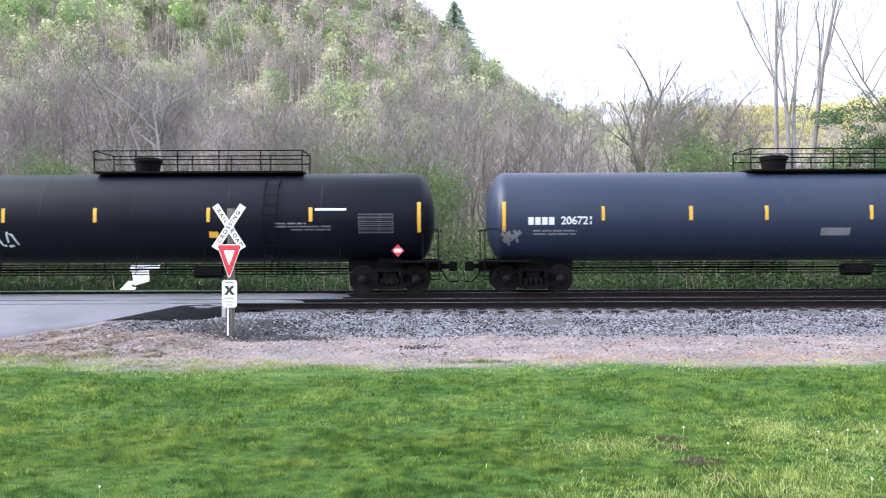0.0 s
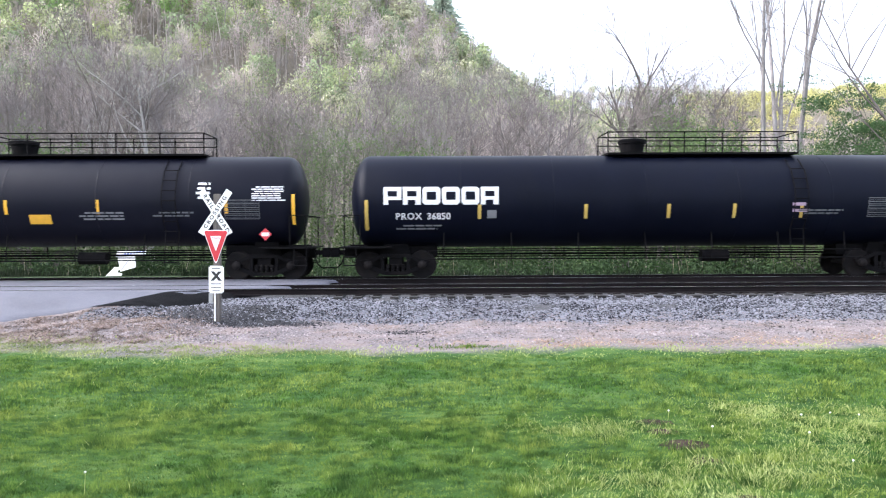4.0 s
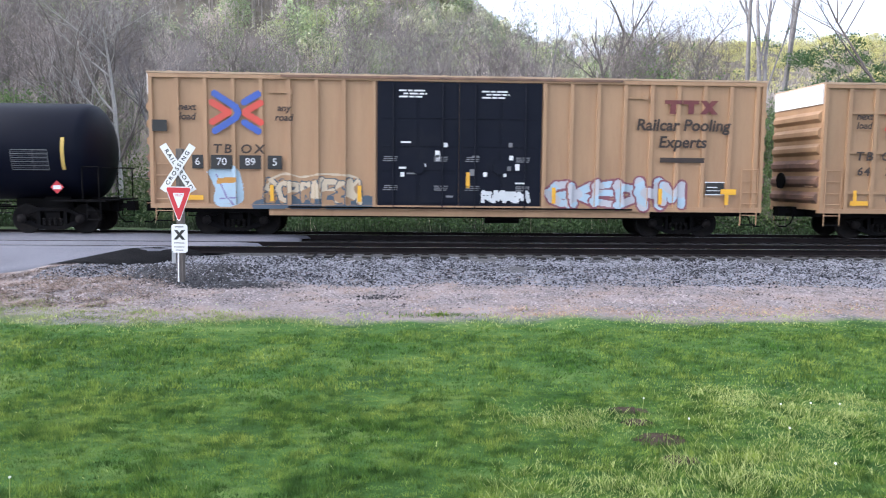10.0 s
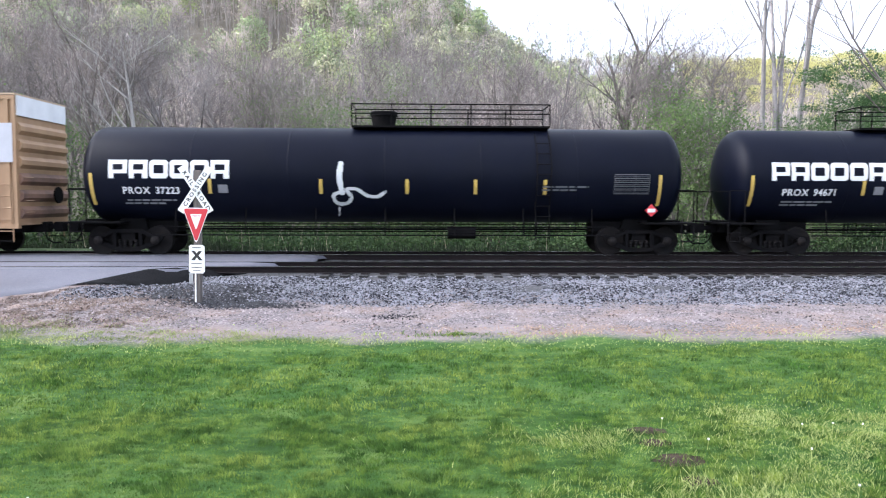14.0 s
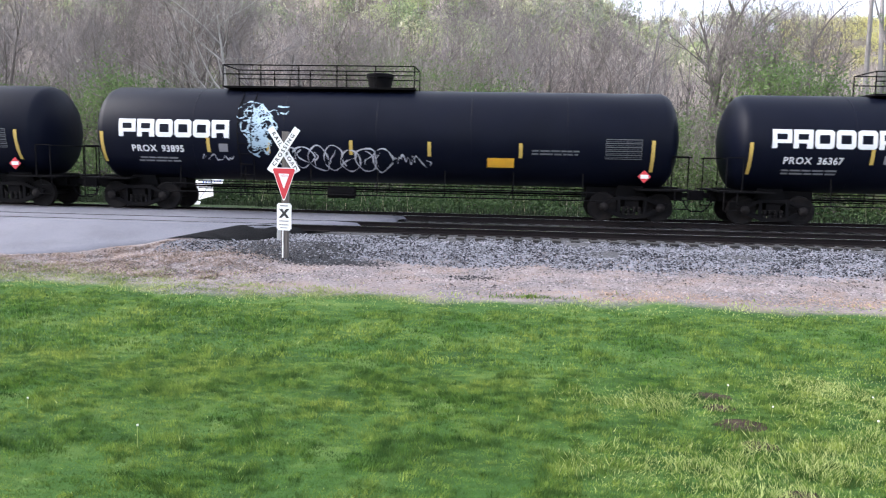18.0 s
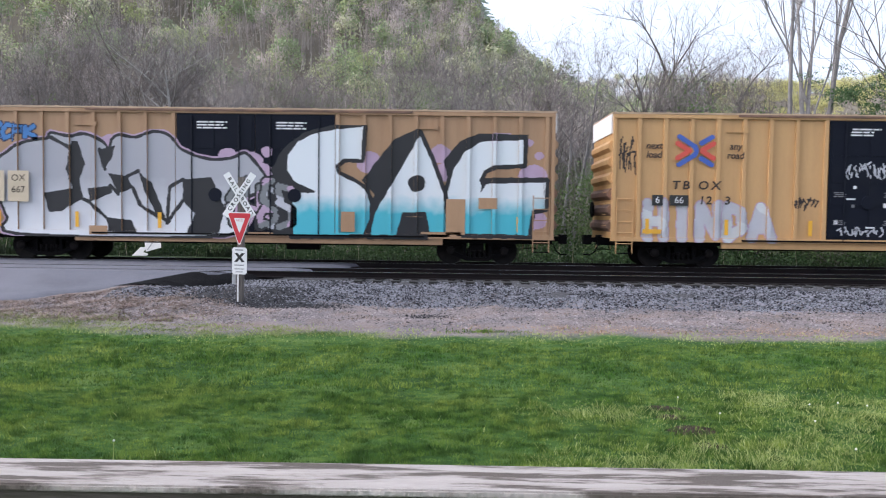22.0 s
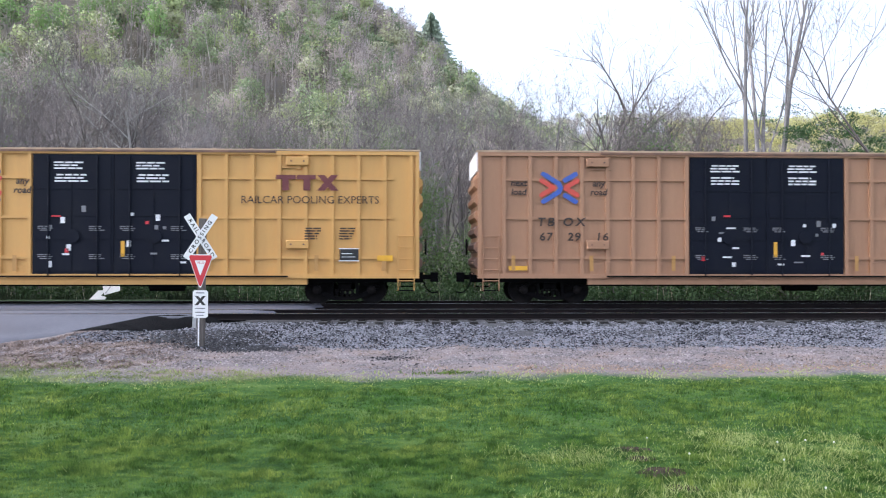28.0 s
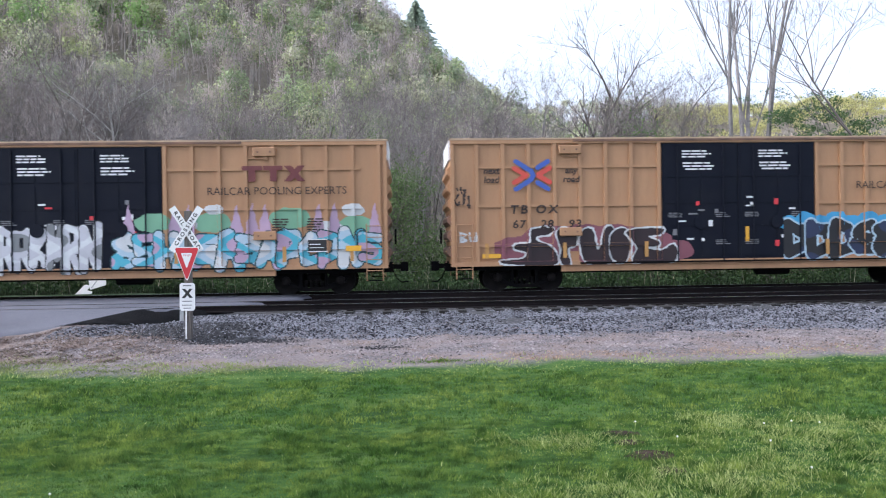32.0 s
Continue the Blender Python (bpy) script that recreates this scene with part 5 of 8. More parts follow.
grid_paint("spray_tag", -6.0, -4.6, 1.9, 3.05, lambda X, Z: np.where(np.minimum.reduce([seg_dist(X, Z, a, b) for a, b in (
    ((-5.8, 2.95), (-5.8, 2.65)), ((-5.8, 2.65), (-5.45, 2.68)), ((-5.45, 2.95), (-5.45, 2.62)), ((-5.2, 2.95), (-5.2, 2.6)), ((-5.2, 2.75), (-4.85, 2.9)), ((-5.2, 2.75), (-4.8, 2.5)), ((-4.9, 2.45), (-4.75, 2.3)), ((-4.8, 2.3), (-4.85, 2.0)))]) < 0.07, 1, 0), [BLUE_FADE], s, c, 0.03)
line_up(c, 74.0)
# 6
c, s = tank_car("black tank car with golden numbers and yellow strips", DEEP_TANK, deck=(-5.1, 1.35), dome=0.1, ladder=-4.3, strips=(0.8, 4.37, 6.63, 9.2, 11.8, 14.75, 18.5), strip_mat=PALEYELLOW, mid_drop=0.2, print_mat=FAINTGOLD, seed=16)
number(c, "958506", -6.85, 2.15, 0.33, s, GOLD, "UTLX", 1.12)
stripes("small_print", -7.0, 1.80, 1.9, 0.25, 3, s, FAINTGOLD, c, 1)
line_up(c, 94.7)
# 7: tan box car
c, s, w = box_car("tan orange box car with black doors and spray-painted sill", PAINTS["tan"], False, 7)
box_marks(c, s, ("", "", "", ""), "mixed", BROWNMARK)
for k, (x, ww) in enumerate(((-8.15, 0.3), (-7.42, 0.62), (-6.55, 0.62), (-5.8, 0.4))):
    bm = bmesh.new()
    patch(bm, x - ww / 2 - 0.02, x + ww / 2 + 0.02, 2.08, 2.5, s, 0.002, 1)
    part("number_plate_patch", bm, BLACKMARK, c)
    lettering("car_number", ("6", "70", "89", "5")[k], 0.32, x, 2.29, lambda u, v: s(u, v) - 0.006, WHITE, c)
grid_paint("spray_form", -8.0, -6.6, 0.86, 2.3, sprayed([("fill", 1, bent([(-7.85, 2.0), (-7.5, 2.15), (-7.0, 2.15), (-6.78, 1.5), (-6.85, 1.05), (-7.3, 0.9), (-7.7, 1.05), (-7.65, 1.5)])), ("line", 3, [(-7.6, 1.9), (-7.3, 1.2), (-7.1, 1.0)], 0.03), ("line", 3, [(-7.5, 1.15), (-7.0, 1.2)], 0.025), ("fill", 2, [(-7.6, 1.62), (-7.0, 1.66), (-7.0, 1.82), (-7.6, 1.8)])]), [SPRAY["pale"], SPRAY["orange"], SPRAY["violet"]], w, c, 0.025)
grid_paint("spray_haze", -6.6, -2.8, 0.86, 1.4, sprayed([("dot", 1, -6.2 + 0.4 * k, 0.95 + 0.07 * (k % 3), 0.2 + 0.03 * (k % 2), 1.5) for k in range(9)]), [SPRAY["smoke"]], w, c, 0.025, 0.002)
grid_paint("spray_form", -6.2, -2.9, 0.9, 2.0, throwup(72, -6.1, -3.2, 0.95, 1.85, 8, [1, 2, 1], 3, 0.2, 0.03), [PAINTS["ochre"], SPRAY["cream"], SPRAY["smoke"]], w, c, 0.025)
grid_paint("spray_line", -6.1, -3.1, 1.6, 2.1, sprayed([("line", 1, bent([(-6.0, 1.75), (-5.5, 1.95), (-5.0, 1.85), (-4.4, 1.95), (-3.8, 1.93), (-3.3, 1.85), (-3.2, 1.65)], False), 0.03)]), [SPRAY["cream"]], w, c, 0.025, 0.006)
bm = bmesh.new()
patch(bm, -9.5, -9.05, 3.2, 3.55, s, 0.004, 1)
part("tar_patch", bm, BLACKMARK, c, "black tar smear")
grid_paint("spray_form", 2.6, 7.2, 0.7, 2.0, throwup(73, 2.7, 7.1, 0.9, 1.95, 6, [1, 2, 1], 3, 0.26, 0.06), [SPRAY["silver"], SPRAY["pale"], SPRAY["plum"]], w, c, 0.025)
grid_paint("spray_form", 0.6, 2.2, 1.1, 1.5, throwup(74, 0.6, 2.1, 1.1, 1.5, 4, [1], 1, 0.09, 0.03), [SPRAY["white"]], w, c)
line_up(c, 115.75)
# 8
c, s, w = box_car("ochre box car with black doors and pink violet spray piece", PAINTS["ochre"], True, 8)
box_marks(c, s, ("64", "21", "60"), "caps", start=-1.27)
CAKED = (("C", (1, 2), [(-7.32, 1.30), (-7.23, 1.75), (-7.00, 2.00), (-6.36, 2.09), (-6.13, 1.87), (-6.36, 1.64), (-6.74, 1.68), (-6.85, 1.45), (-6.68, 1.28), (-6.20, 1.33), (-6.10, 1.05), (-6.49, 0.80), (-7.07, 0.80)]),
         ("A", (1, 3), [(-6.36, 0.77), (-5.95, 2.24), (-5.48, 2.09), (-5.23, 0.92), (-5.71, 0.76), (-5.78, 1.11), (-6.04, 1.11), (-6.10, 0.77)]),
         ("K", (2, 5), [(-5.52, 2.19), (-5.11, 2.19), (-5.10, 1.71), (-4.75, 2.19), (-4.34, 2.11), (-4.79, 1.56), (-4.21, 0.90), (-4.75, 0.77), (-5.11, 1.33), (-5.14, 0.80), (-5.46, 1.05)]),
         ("E", (1, 6), [(-4.68, 2.09), (-3.76, 2.19), (-3.69, 1.85), (-4.20, 1.75), (-3.78, 1.62), (-3.82, 1.38), (-4.17, 1.34), (-3.56, 1.11), (-3.63, 0.80), (-4.43, 0.82), (-4.56, 1.30)]),
         ("D", (2, 1), [(-3.81, 2.15), (-3.24, 2.09), (-2.91, 1.68), (-2.91, 1.11), (-3.40, 0.80), (-3.78, 0.96), (-3.59, 1.18), (-3.72, 1.68)]))
grid_paint("spray_haze", -7.9, -2.8, 2.0, 2.65, sprayed([("dot", 1, -6.1, 2.3, 0.2, 1.6), ("dot", 1, -4.9, 2.35, 0.22, 1.7), ("dot", 1, -4.05, 2.35, 0.18, 1.4), ("dot", 1, -7.7, 1.25, 0.3, 0.8)]), [SPRAY["azure"]], w, c, lift=0.002)
for letter, (lower_, upper_), outline in CAKED:
    xs, zs = [p[0] for p in outline], [p[1] for p in outline]
    mid_x, low = sum(xs) / len(xs), min(zs)
    layers = [("edge", 4, outline, 0.065), ("fill", lower_, outline)]
    paint = sprayed(layers)

    def blended(X, Z, paint=paint, low=low, lower_=lower_, upper_=upper_):
        ids = paint(X, Z)
        wave = Z - low + 0.22 * np.sin(X * 4.2) + 0.1 * np.sin(X * 11)
        ids = np.where((ids == lower_) & (wave > 0.75), upper_, ids)
        return np.where((ids == lower_) & (np.sin(X * 9.1) * np.sin(Z * 8.3 + 1) > 0.72), 3, ids)
    grid_paint("spray_letter", min(xs) - 0.1, max(xs) + 0.1, min(zs) - 0.1, max(zs) + 0.1, blended, [SPRAY["pink"], SPRAY["violet"], SPRAY["cream"], SPRAY["navy"], SPRAY["pale"], SPRAY["rose"]], w, c, 0.022, 0.004 + 0.001 * "CAKED".index(letter))
grid_paint("spray_counter", -3.6, -3.1, 1.2, 1.75, sprayed([("fill", 1, [(-3.50, 1.68), (-3.27, 1.58), (-3.29, 1.24), (-3.50, 1.30)])]), [SPRAY["azure"]], w, c, 0.022, 0.010)
bm = bmesh.new()
patch(bm, 8.9, 9.5, 2.9, 4.1, s, 0.004, 1)
part("primer_patch", bm, SPRAY["silver"], c)
line_up(c, 136.85)
# 9
c, s = lettered_tank(157.75, "37223", True, 19, "black tank car with a white emblem and a white spray squiggle")
grid_paint("spray_squiggle", -1.8, 0.2, 1.2, 3.1, sprayed([("line", 1, bent([(-1.36, 2.9), (-1.42, 2.45), (-1.34, 2.0)], False), 0.085), ("line", 1, bent([(-1.34, 2.05), (-1.6, 1.92), (-1.55, 1.7), (-1.25, 1.65), (-1.05, 1.85), (-1.2, 2.1), (-0.9, 2.12), (-0.6, 1.93), (-0.25, 1.88), (0.02, 2.04)], False), 0.05), ("line", 1, [(-1.45, 1.5), (-1.5, 1.28)], 0.03)]), [SPRAY["white"]], s, c, 0.025)
# 10
lettered_tank(178.55, "94671", False, 20, "black tank car with a large white emblem and numbers")
# 11
c, s = lettered_tank(199.4, "93895", False, 21, "black tank car with blue and white spray tags")
sr = random.Random(35)
curls = [bent([(cx + sr.uniform(0.08, 0.3) * math.cos(1.05 * i + a), cz + sr.uniform(0.08, 0.3) * math.sin(1.05 * i + a)) for i in range(5)], False) for cx, cz, a in [(-3.8 + 0.24 * sr.gauss(0, 1) * (1.2 - 0.5 * k / 50), 3.45 - 0.028 * k, sr.uniform(0, 6)) for k in range(50)]]
grid_paint("spray_form", -4.6, -2.9, 1.8, 3.85, sprayed([("line", 1, q, 0.018) for q in curls]), [SPRAY["pale"]], s, c, 0.022)
bubbles = []
for k in range(7):
    x, z = -2.95 + 0.52 * k, 1.80 + 0.07 * (k % 2)
    bubbles.append(("line", 1, bent([(x + 0.33 * sr.uniform(0.75, 1.2) * math.cos(0.9 * i), z + 0.4 * sr.uniform(0.7, 1.15) * math.sin(0.9 * i)) for i in range(7)]), 0.016))
    bubbles.append(("line", 1, bent([(x + sr.uniform(-0.2, 0.2), z + 0.22 - 0.14 * i) for i in range(4)], False), 0.014))
grid_paint("spray_loop", -3.5, 0.75, 1.2, 2.5, sprayed(bubbles), [SPRAY["silver"]], s, c, 0.018)
grid_paint("spray_tag", 0.4, 1.9, 1.4, 2.2, sprayed([("line", 1, bent([(0.5 + 0.055 * i, 1.85 + 0.17 * sr.uniform(-1, 1)) for i in range(15)] + [(1.6, 1.6), (1.75, 1.75), (1.62, 1.82)], False), 0.014)]), [SPRAY["silver"]], s, c, 0.018)
grid_paint("spray_tag", -5.9, -4.6, 1.5, 2.0, sprayed([("line", 1, bent([(-5.8 + 0.07 * i, 1.8 + 0.09 * sr.uniform(-1, 1)) for i in range(16)], False), 0.013)]), [SPRAY["silver"]], s, c, 0.018)
bm = bmesh.new()
patch(bm, 3.55, 4.4, 1.65, 1.95, s, 0.004, 1)
part("yellow_notice", bm, YELLOW, c)
# 12
c, s = lettered_tank(220.2, "36367", False, 22, "black tank car with white spray tags beside its emblem")
for k, x in enumerate((-2.6, -0.4, 1.8)):
    grid_paint("spray_tag", x - 1.0, x + 1.0, 1.5, 2.5, scribble(41 + k, x - 0.85, x + 0.85, 1.65 - 0.2 * (k == 2) + 0.2 * (k == 1), 2.2 + 0.2 * (k == 1) - 0.15 * (k == 2), 26, 0.032), [SPRAY["pale"] if k < 2 else SPRAY["white"]], s, c, 0.028)
# 13: painted over from end to end
c, s, w = box_car("tan box car covered in silver and white-cyan spray letters", PAINTS["tan"], False, 23)
s13 = flat(-1.64)
CLOUD = bent([(-8.68, 2.94), (-8.23, 3.45), (-7.59, 3.80), (-6.88, 3.92), (-6.76, 4.10), (-6.18, 3.99), (-5.67, 4.07), (-5.09, 3.83), (-4.90, 3.52), (-4.64, 4.03), (-4.00, 3.98), (-3.36, 4.18), (-2.85, 4.00), (-2.46, 3.58), (-1.56, 3.29), (-0.79, 3.36), (-0.41, 3.50), (0.10, 2.95), (0.23, 2.52), (-0.54, 2.07), (-1.18, 1.68), (-1.05, 0.91), (-7.72, 0.89), (-8.17, 1.40), (-8.42, 2.02)])
CUTS = ([(-7.00, 2.20), (-6.07, 2.35), (-6.05, 1.84), (-6.43, 1.60), (-6.86, 1.57)],
        [(-6.10, 3.88), (-5.90, 3.88), (-5.67, 3.15), (-5.85, 2.57), (-5.73, 2.01), (-6.05, 1.84), (-6.07, 2.35), (-6.25, 3.01)],
        [(-5.57, 2.35), (-4.85, 2.45), (-4.79, 2.22), (-5.50, 1.90)],
        [(-4.90, 2.86), (-4.27, 2.77), (-4.10, 2.39), (-4.56, 2.19)],
        [(-5.19, 3.62), (-4.65, 3.76), (-4.82, 3.30), (-5.02, 2.98)],
        [(-3.93, 2.93), (-3.50, 2.57), (-3.19, 1.84), (-2.99, 1.25), (-3.29, 1.46), (-3.65, 2.20)],
        [(-2.45, 2.68), (-1.50, 2.77), (-1.10, 1.84), (-1.25, 0.96), (-2.33, 0.90), (-2.05, 1.57), (-2.45, 1.98)],
        [(-5.00, 1.43), (-4.16, 1.34), (-3.93, 0.90), (-4.90, 0.96)])
grid_paint("spray_piece", -8.9, 0.5, 0.78, 4.3, sprayed([("edge", 3, CLOUD, 0.15), ("edge", 2, CLOUD, 0.10), ("fill", 1, CLOUD)] + [("fill", 2, q) for q in CUTS] + [("line", 2, q, 0.06) for q in ([(-6.79, 4.00), (-5.86, 3.52)], [(-5.02, 2.98), (-5.19, 3.62)], [(-4.85, 2.45), (-4.56, 2.19)], [(-4.27, 2.77), (-3.93, 2.93)], [(-4.10, 2.39), (-3.86, 1.84), (-3.29, 1.46)], [(-2.99, 1.25), (-2.45, 1.98)], [(-2.45, 2.68), (-2.90, 2.42), (-2.99, 1.25)], [(-5.73, 2.01), (-5.50, 1.90), (-5.00, 1.43)])]), [SILVERFADE, SPRAY["black"], SPRAY["lilac"]], w, c, 0.022)
grid_paint("spray_piece", -1.1, 1.3, 0.9, 2.9, throwup(131, -1.0, 1.2, 0.9, 2.8, 4, [1, 2, 3], 4, 0.24, 0.07), [SPRAY["silver"], SPRAY["grey"], SPRAY["lilac"], SPRAY["black"]], w, c, lift=0.008)
grid_paint("spray_dots", -9.5, 9.5, 1.0, 4.3, sprayed([("dot", 1, a, b, q, 1.2) for a, b, q in ((-9.1, 3.4, 0.12), (-8.6, 3.3, 0.25), (-9.2, 2.4, 0.14), (-4.9, 3.9, 0.22), (-2.3, 3.5, 0.13), (-1.7, 3.3, 0.14), (-1.0, 3.5, 0.22), (-0.2, 3.3, 0.3), (0.3, 3.6, 0.16), (0.1, 2.95, 0.3), (-0.6, 1.5, 0.4), (0.4, 1.7, 0.35), (3.6, 3.3, 0.35), (5.9, 3.6, 0.3), (6.0, 3.0, 0.3), (8.9, 2.9, 0.4), (9.1, 3.6, 0.13), (8.8, 4.0, 0.1), (9.0, 1.5, 0.3), (9.1, 2.1, 0.2), (7.9, 4.0, 0.35), (-3.9, 3.9, 0.16))]), [SPRAY["lilac"]], w, c, lift=0.002)
SAG = {"S": [(3.44, 4.49), (2.60, 4.40), (1.77, 4.23), (1.26, 3.97), (0.94, 3.53), (0.90, 3.03), (1.13, 2.66), (1.58, 2.42), (1.83, 2.34), (1.10, 2.30), (1.10, 0.88), (3.44, 0.94), (3.64, 1.41), (3.67, 2.03), (3.50, 2.46), (3.05, 2.74), (2.60, 2.94), (2.54, 3.19), (2.79, 3.38), (3.37, 3.37)],
       "A": [(5.23, 4.30), (5.64, 3.44), (6.06, 2.33), (6.18, 0.97), (5.55, 0.96), (5.42, 1.67), (4.72, 1.66), (4.53, 0.93), (3.59, 0.91), (3.76, 1.72), (4.46, 2.92)],
       "G": [(8.63, 4.13), (7.22, 4.07), (6.64, 3.71), (6.26, 3.08), (6.10, 2.33), (6.18, 1.59), (6.51, 1.00), (8.82, 0.97), (8.92, 1.78), (9.33, 1.85), (9.36, 2.80), (7.22, 2.76), (7.35, 3.05), (7.67, 3.21), (8.63, 3.26)]}
DROP = ([(3.46, 4.61), (2.54, 4.52), (1.51, 4.25), (0.81, 3.71), (0.42, 3.02), (0.68, 2.34), (1.10, 1.85), (1.10, 2.30), (1.83, 2.34), (1.13, 2.66), (0.90, 3.03), (0.94, 3.53), (1.26, 3.97), (2.60, 4.40)],
        [(5.23, 4.45), (4.40, 4.06), (3.82, 3.34), (3.37, 2.71), (3.76, 2.28), (3.72, 1.72), (4.46, 2.92), (5.21, 4.24)],
        [(8.76, 4.26), (7.15, 4.28), (6.51, 4.02), (6.00, 3.39), (6.15, 2.83), (6.28, 3.08), (6.64, 3.71), (7.22, 4.07), (8.69, 4.13)],
        [(0.23, 2.21), (1.10, 2.30), (1.10, 0.92), (0.49, 0.91)],
        [(7.22, 2.78), (9.36, 2.88), (9.36, 2.73), (7.41, 2.66), (7.22, 2.36)])
grid_paint("spray_shadow", 0.2, 9.5, 0.75, 4.5, sprayed([("fill", 1, q) for q in DROP[:4]] + [("edge", 1, q, 0.09) for q in SAG.values()]), [SPRAY["black"]], w, c, 0.022, 0.005)
for letter, outline in SAG.items():
    xs = [p[0] for p in outline]
    marks = {"S": [("edge", 2, outline, 0.04)], "A": [("edge", 2, outline, 0.05), ("dot", 2, 5.14, 2.65, 0.27, 1.0)], "G": [("edge", 2, outline, 0.05), ("fill", 2, DROP[4])]}[letter]
    grid_paint("spray_letter", min(xs) - 0.08, max(xs) + 0.08, 0.78, 4.5, sprayed([("fill", 1, outline)] + marks), [WHITE_CYAN, SPRAY["black"]], w, c, 0.022, lift=0.008)
grid_paint("spray_shadow", 4.4, 5.7, 0.78, 1.6, sprayed([("fill", 1, [(4.52, 0.82), (4.72, 1.55), (5.42, 1.55), (5.55, 0.82)])]), [SPRAY["black"]], w, c, 0.022, 0.009)
for xa, xb, za, zb in ((6.1, 6.72, 1.0, 2.15), (2.7, 3.15, 1.05, 1.7), (5.3, 6.6, 0.86, 1.08), (7.15, 7.75, 1.85, 2.2), (-5.5, -4.9, 0.86, 1.15)):
    bm = bmesh.new()
    patch(bm, xa, xb, za, zb, flat(-1.642), 0.004, 1)
    part("bare_panel", bm, PAINTS["tan"], c, "unpainted tan panel left between the letters")
grid_paint("spray_tag", -9.3, -7.2, 3.8, 4.6, throwup(132, -9.1, -7.3, 3.85, 4.5, 5, [1], 2, 0.13, 0.04), [SPRAY["blue"], SPRAY["navy"]], w, c)
for k, x in enumerate((-8.6, -7.8)):
    bm = bmesh.new()
    patch(bm, x - 0.34, x + 0.34, 1.9, 2.9, s13, 0.010, 1)
    part("number_panel", bm, SPRAY["cream"], c)
for x, z, a in ((-8.6, 2.28, "661"), (-7.8, 2.28, "667")):
    lettering("car_number", a, 0.3, x, z, flat(-1.652), BROWNMARK, c)
    lettering("reporting_mark", "TB" if x < -8.2 else "OX", 0.3, x, z + 0.38, flat(-1.652), BROWNMARK, c)
line_up(c, 241.45)
# 14
c, s, w = box_car("golden yellow box car with black doors and a blue spray piece", PAINTS["gold"], False, 24)
box_marks(c, s, ("", "", "12", "3"), "panel", BROWNMARK)
for a, x, ww in (("6", -8.13, 0.36), ("66", -7.44, 0.6)):
    bm = bmesh.new()
    patch(bm, x - ww / 2, x + ww / 2, 2.03, 2.37, s, 0.002, 1)
    part("number_plate_patch", bm, BLACKMARK, c)
    lettering("car_number", a, 0.3, x, 2.2, lambda u, v: s(u, v) - 0.006, WHITE, c)
grid_paint("spray_form", -9.0, -3.9, 0.85, 2.3, word_paint("HINDA", -8.5, 1.0, 0.66, 1.08, 0.2, 0.16, 0.03, [1, 1, 3], 2), [SPRAY["silver"], SPRAY["lilac"], SPRAY["white"]], w, c, 0.028)
REMI = ([(3.00, 1.94), (3.70, 2.05), (4.00, 1.75), (3.65, 1.48), (4.07, 1.00), (3.70, 0.88), (3.42, 1.31), (3.29, 0.91), (2.97, 0.93), (3.21, 1.65), (2.90, 1.58)],
        [(4.04, 1.89), (4.52, 1.96), (4.52, 1.79), (4.21, 1.73), (4.21, 1.59), (4.49, 1.60), (4.49, 1.44), (4.21, 1.38), (4.28, 1.19), (4.63, 1.22), (4.60, 0.98), (4.02, 0.94)],
        [(4.67, 1.09), (4.88, 2.28), (5.12, 2.24), (5.05, 1.53), (5.30, 1.77), (5.58, 1.56), (5.72, 1.91), (5.89, 1.85), (5.82, 1.08), (5.58, 1.07), (5.51, 1.34), (5.30, 1.14), (5.09, 1.16), (4.91, 1.20), (4.85, 0.95)],
        [(5.72, 2.02), (6.54, 2.11), (6.51, 1.79), (6.28, 1.72), (6.28, 1.18), (6.61, 1.14), (6.51, 0.79), (5.93, 0.74), (5.93, 1.11), (6.07, 1.17), (6.03, 1.71), (5.72, 1.71)])
grid_paint("spray_haze", 2.7, 6.9, 0.8, 2.3, sprayed([("dot", 1, 6.3, 1.1, 0.3, 1.3), ("dot", 1, 6.2, 1.95, 0.22, 1.0), ("dot", 1, 3.2, 1.4, 0.3, 0.9), ("dot", 1, 5.2, 1.0, 0.22, 2.0)]), [SPRAY["lilac"]], w, c, lift=0.002)
for k, outline in enumerate(REMI):
    xs, zs = [p[0] for p in outline], [p[1] for p in outline]
    grid_paint("spray_letter", min(xs) - 0.14, max(xs) + 0.14, min(zs) - 0.14, max(zs) + 0.14, sprayed([("edge", 2, outline, 0.1), ("fill", 1, outline), ("line", 3, [outline[0], outline[1]], 0.035)]), [SPRAY["azure"], SPRAY["navy"], SPRAY["cyan"]], w, c, 0.022, 0.004 + 0.001 * k)
grid_paint("spray_tag", 6.4, 9.2, 0.9, 2.0, scribble(143, 6.5, 9.1, 1.0, 1.8, 26, 0.022), [BROWNMARK], w, c)
grid_paint("spray_tag", -9.4, -8.8, 3.0, 4.5, scribble(144, -9.4, -8.8, 3.0, 4.4, 14, 0.02), [BROWNMARK], w, c)
grid_paint("spray_tag", -2.3, -0.6, 2.8, 3.6, scribble(145, -2.1, -0.8, 2.95, 3.45, 24, 0.022), [SPRAY["silver"]], w, c, 0.022)
grid_paint("spray_tag", 0.4, 1.9, 2.8, 3.5, scribble(147, 0.6, 1.7, 2.95, 3.35, 20, 0.02), [SPRAY["grey"]], w, c, 0.022)
grid_paint("spray_tag", -3.9, -2.9, 1.9, 2.4, scribble(148, -3.75, -3.0, 2.0, 2.3, 16, 0.022), [BROWNMARK], w, c, 0.022)
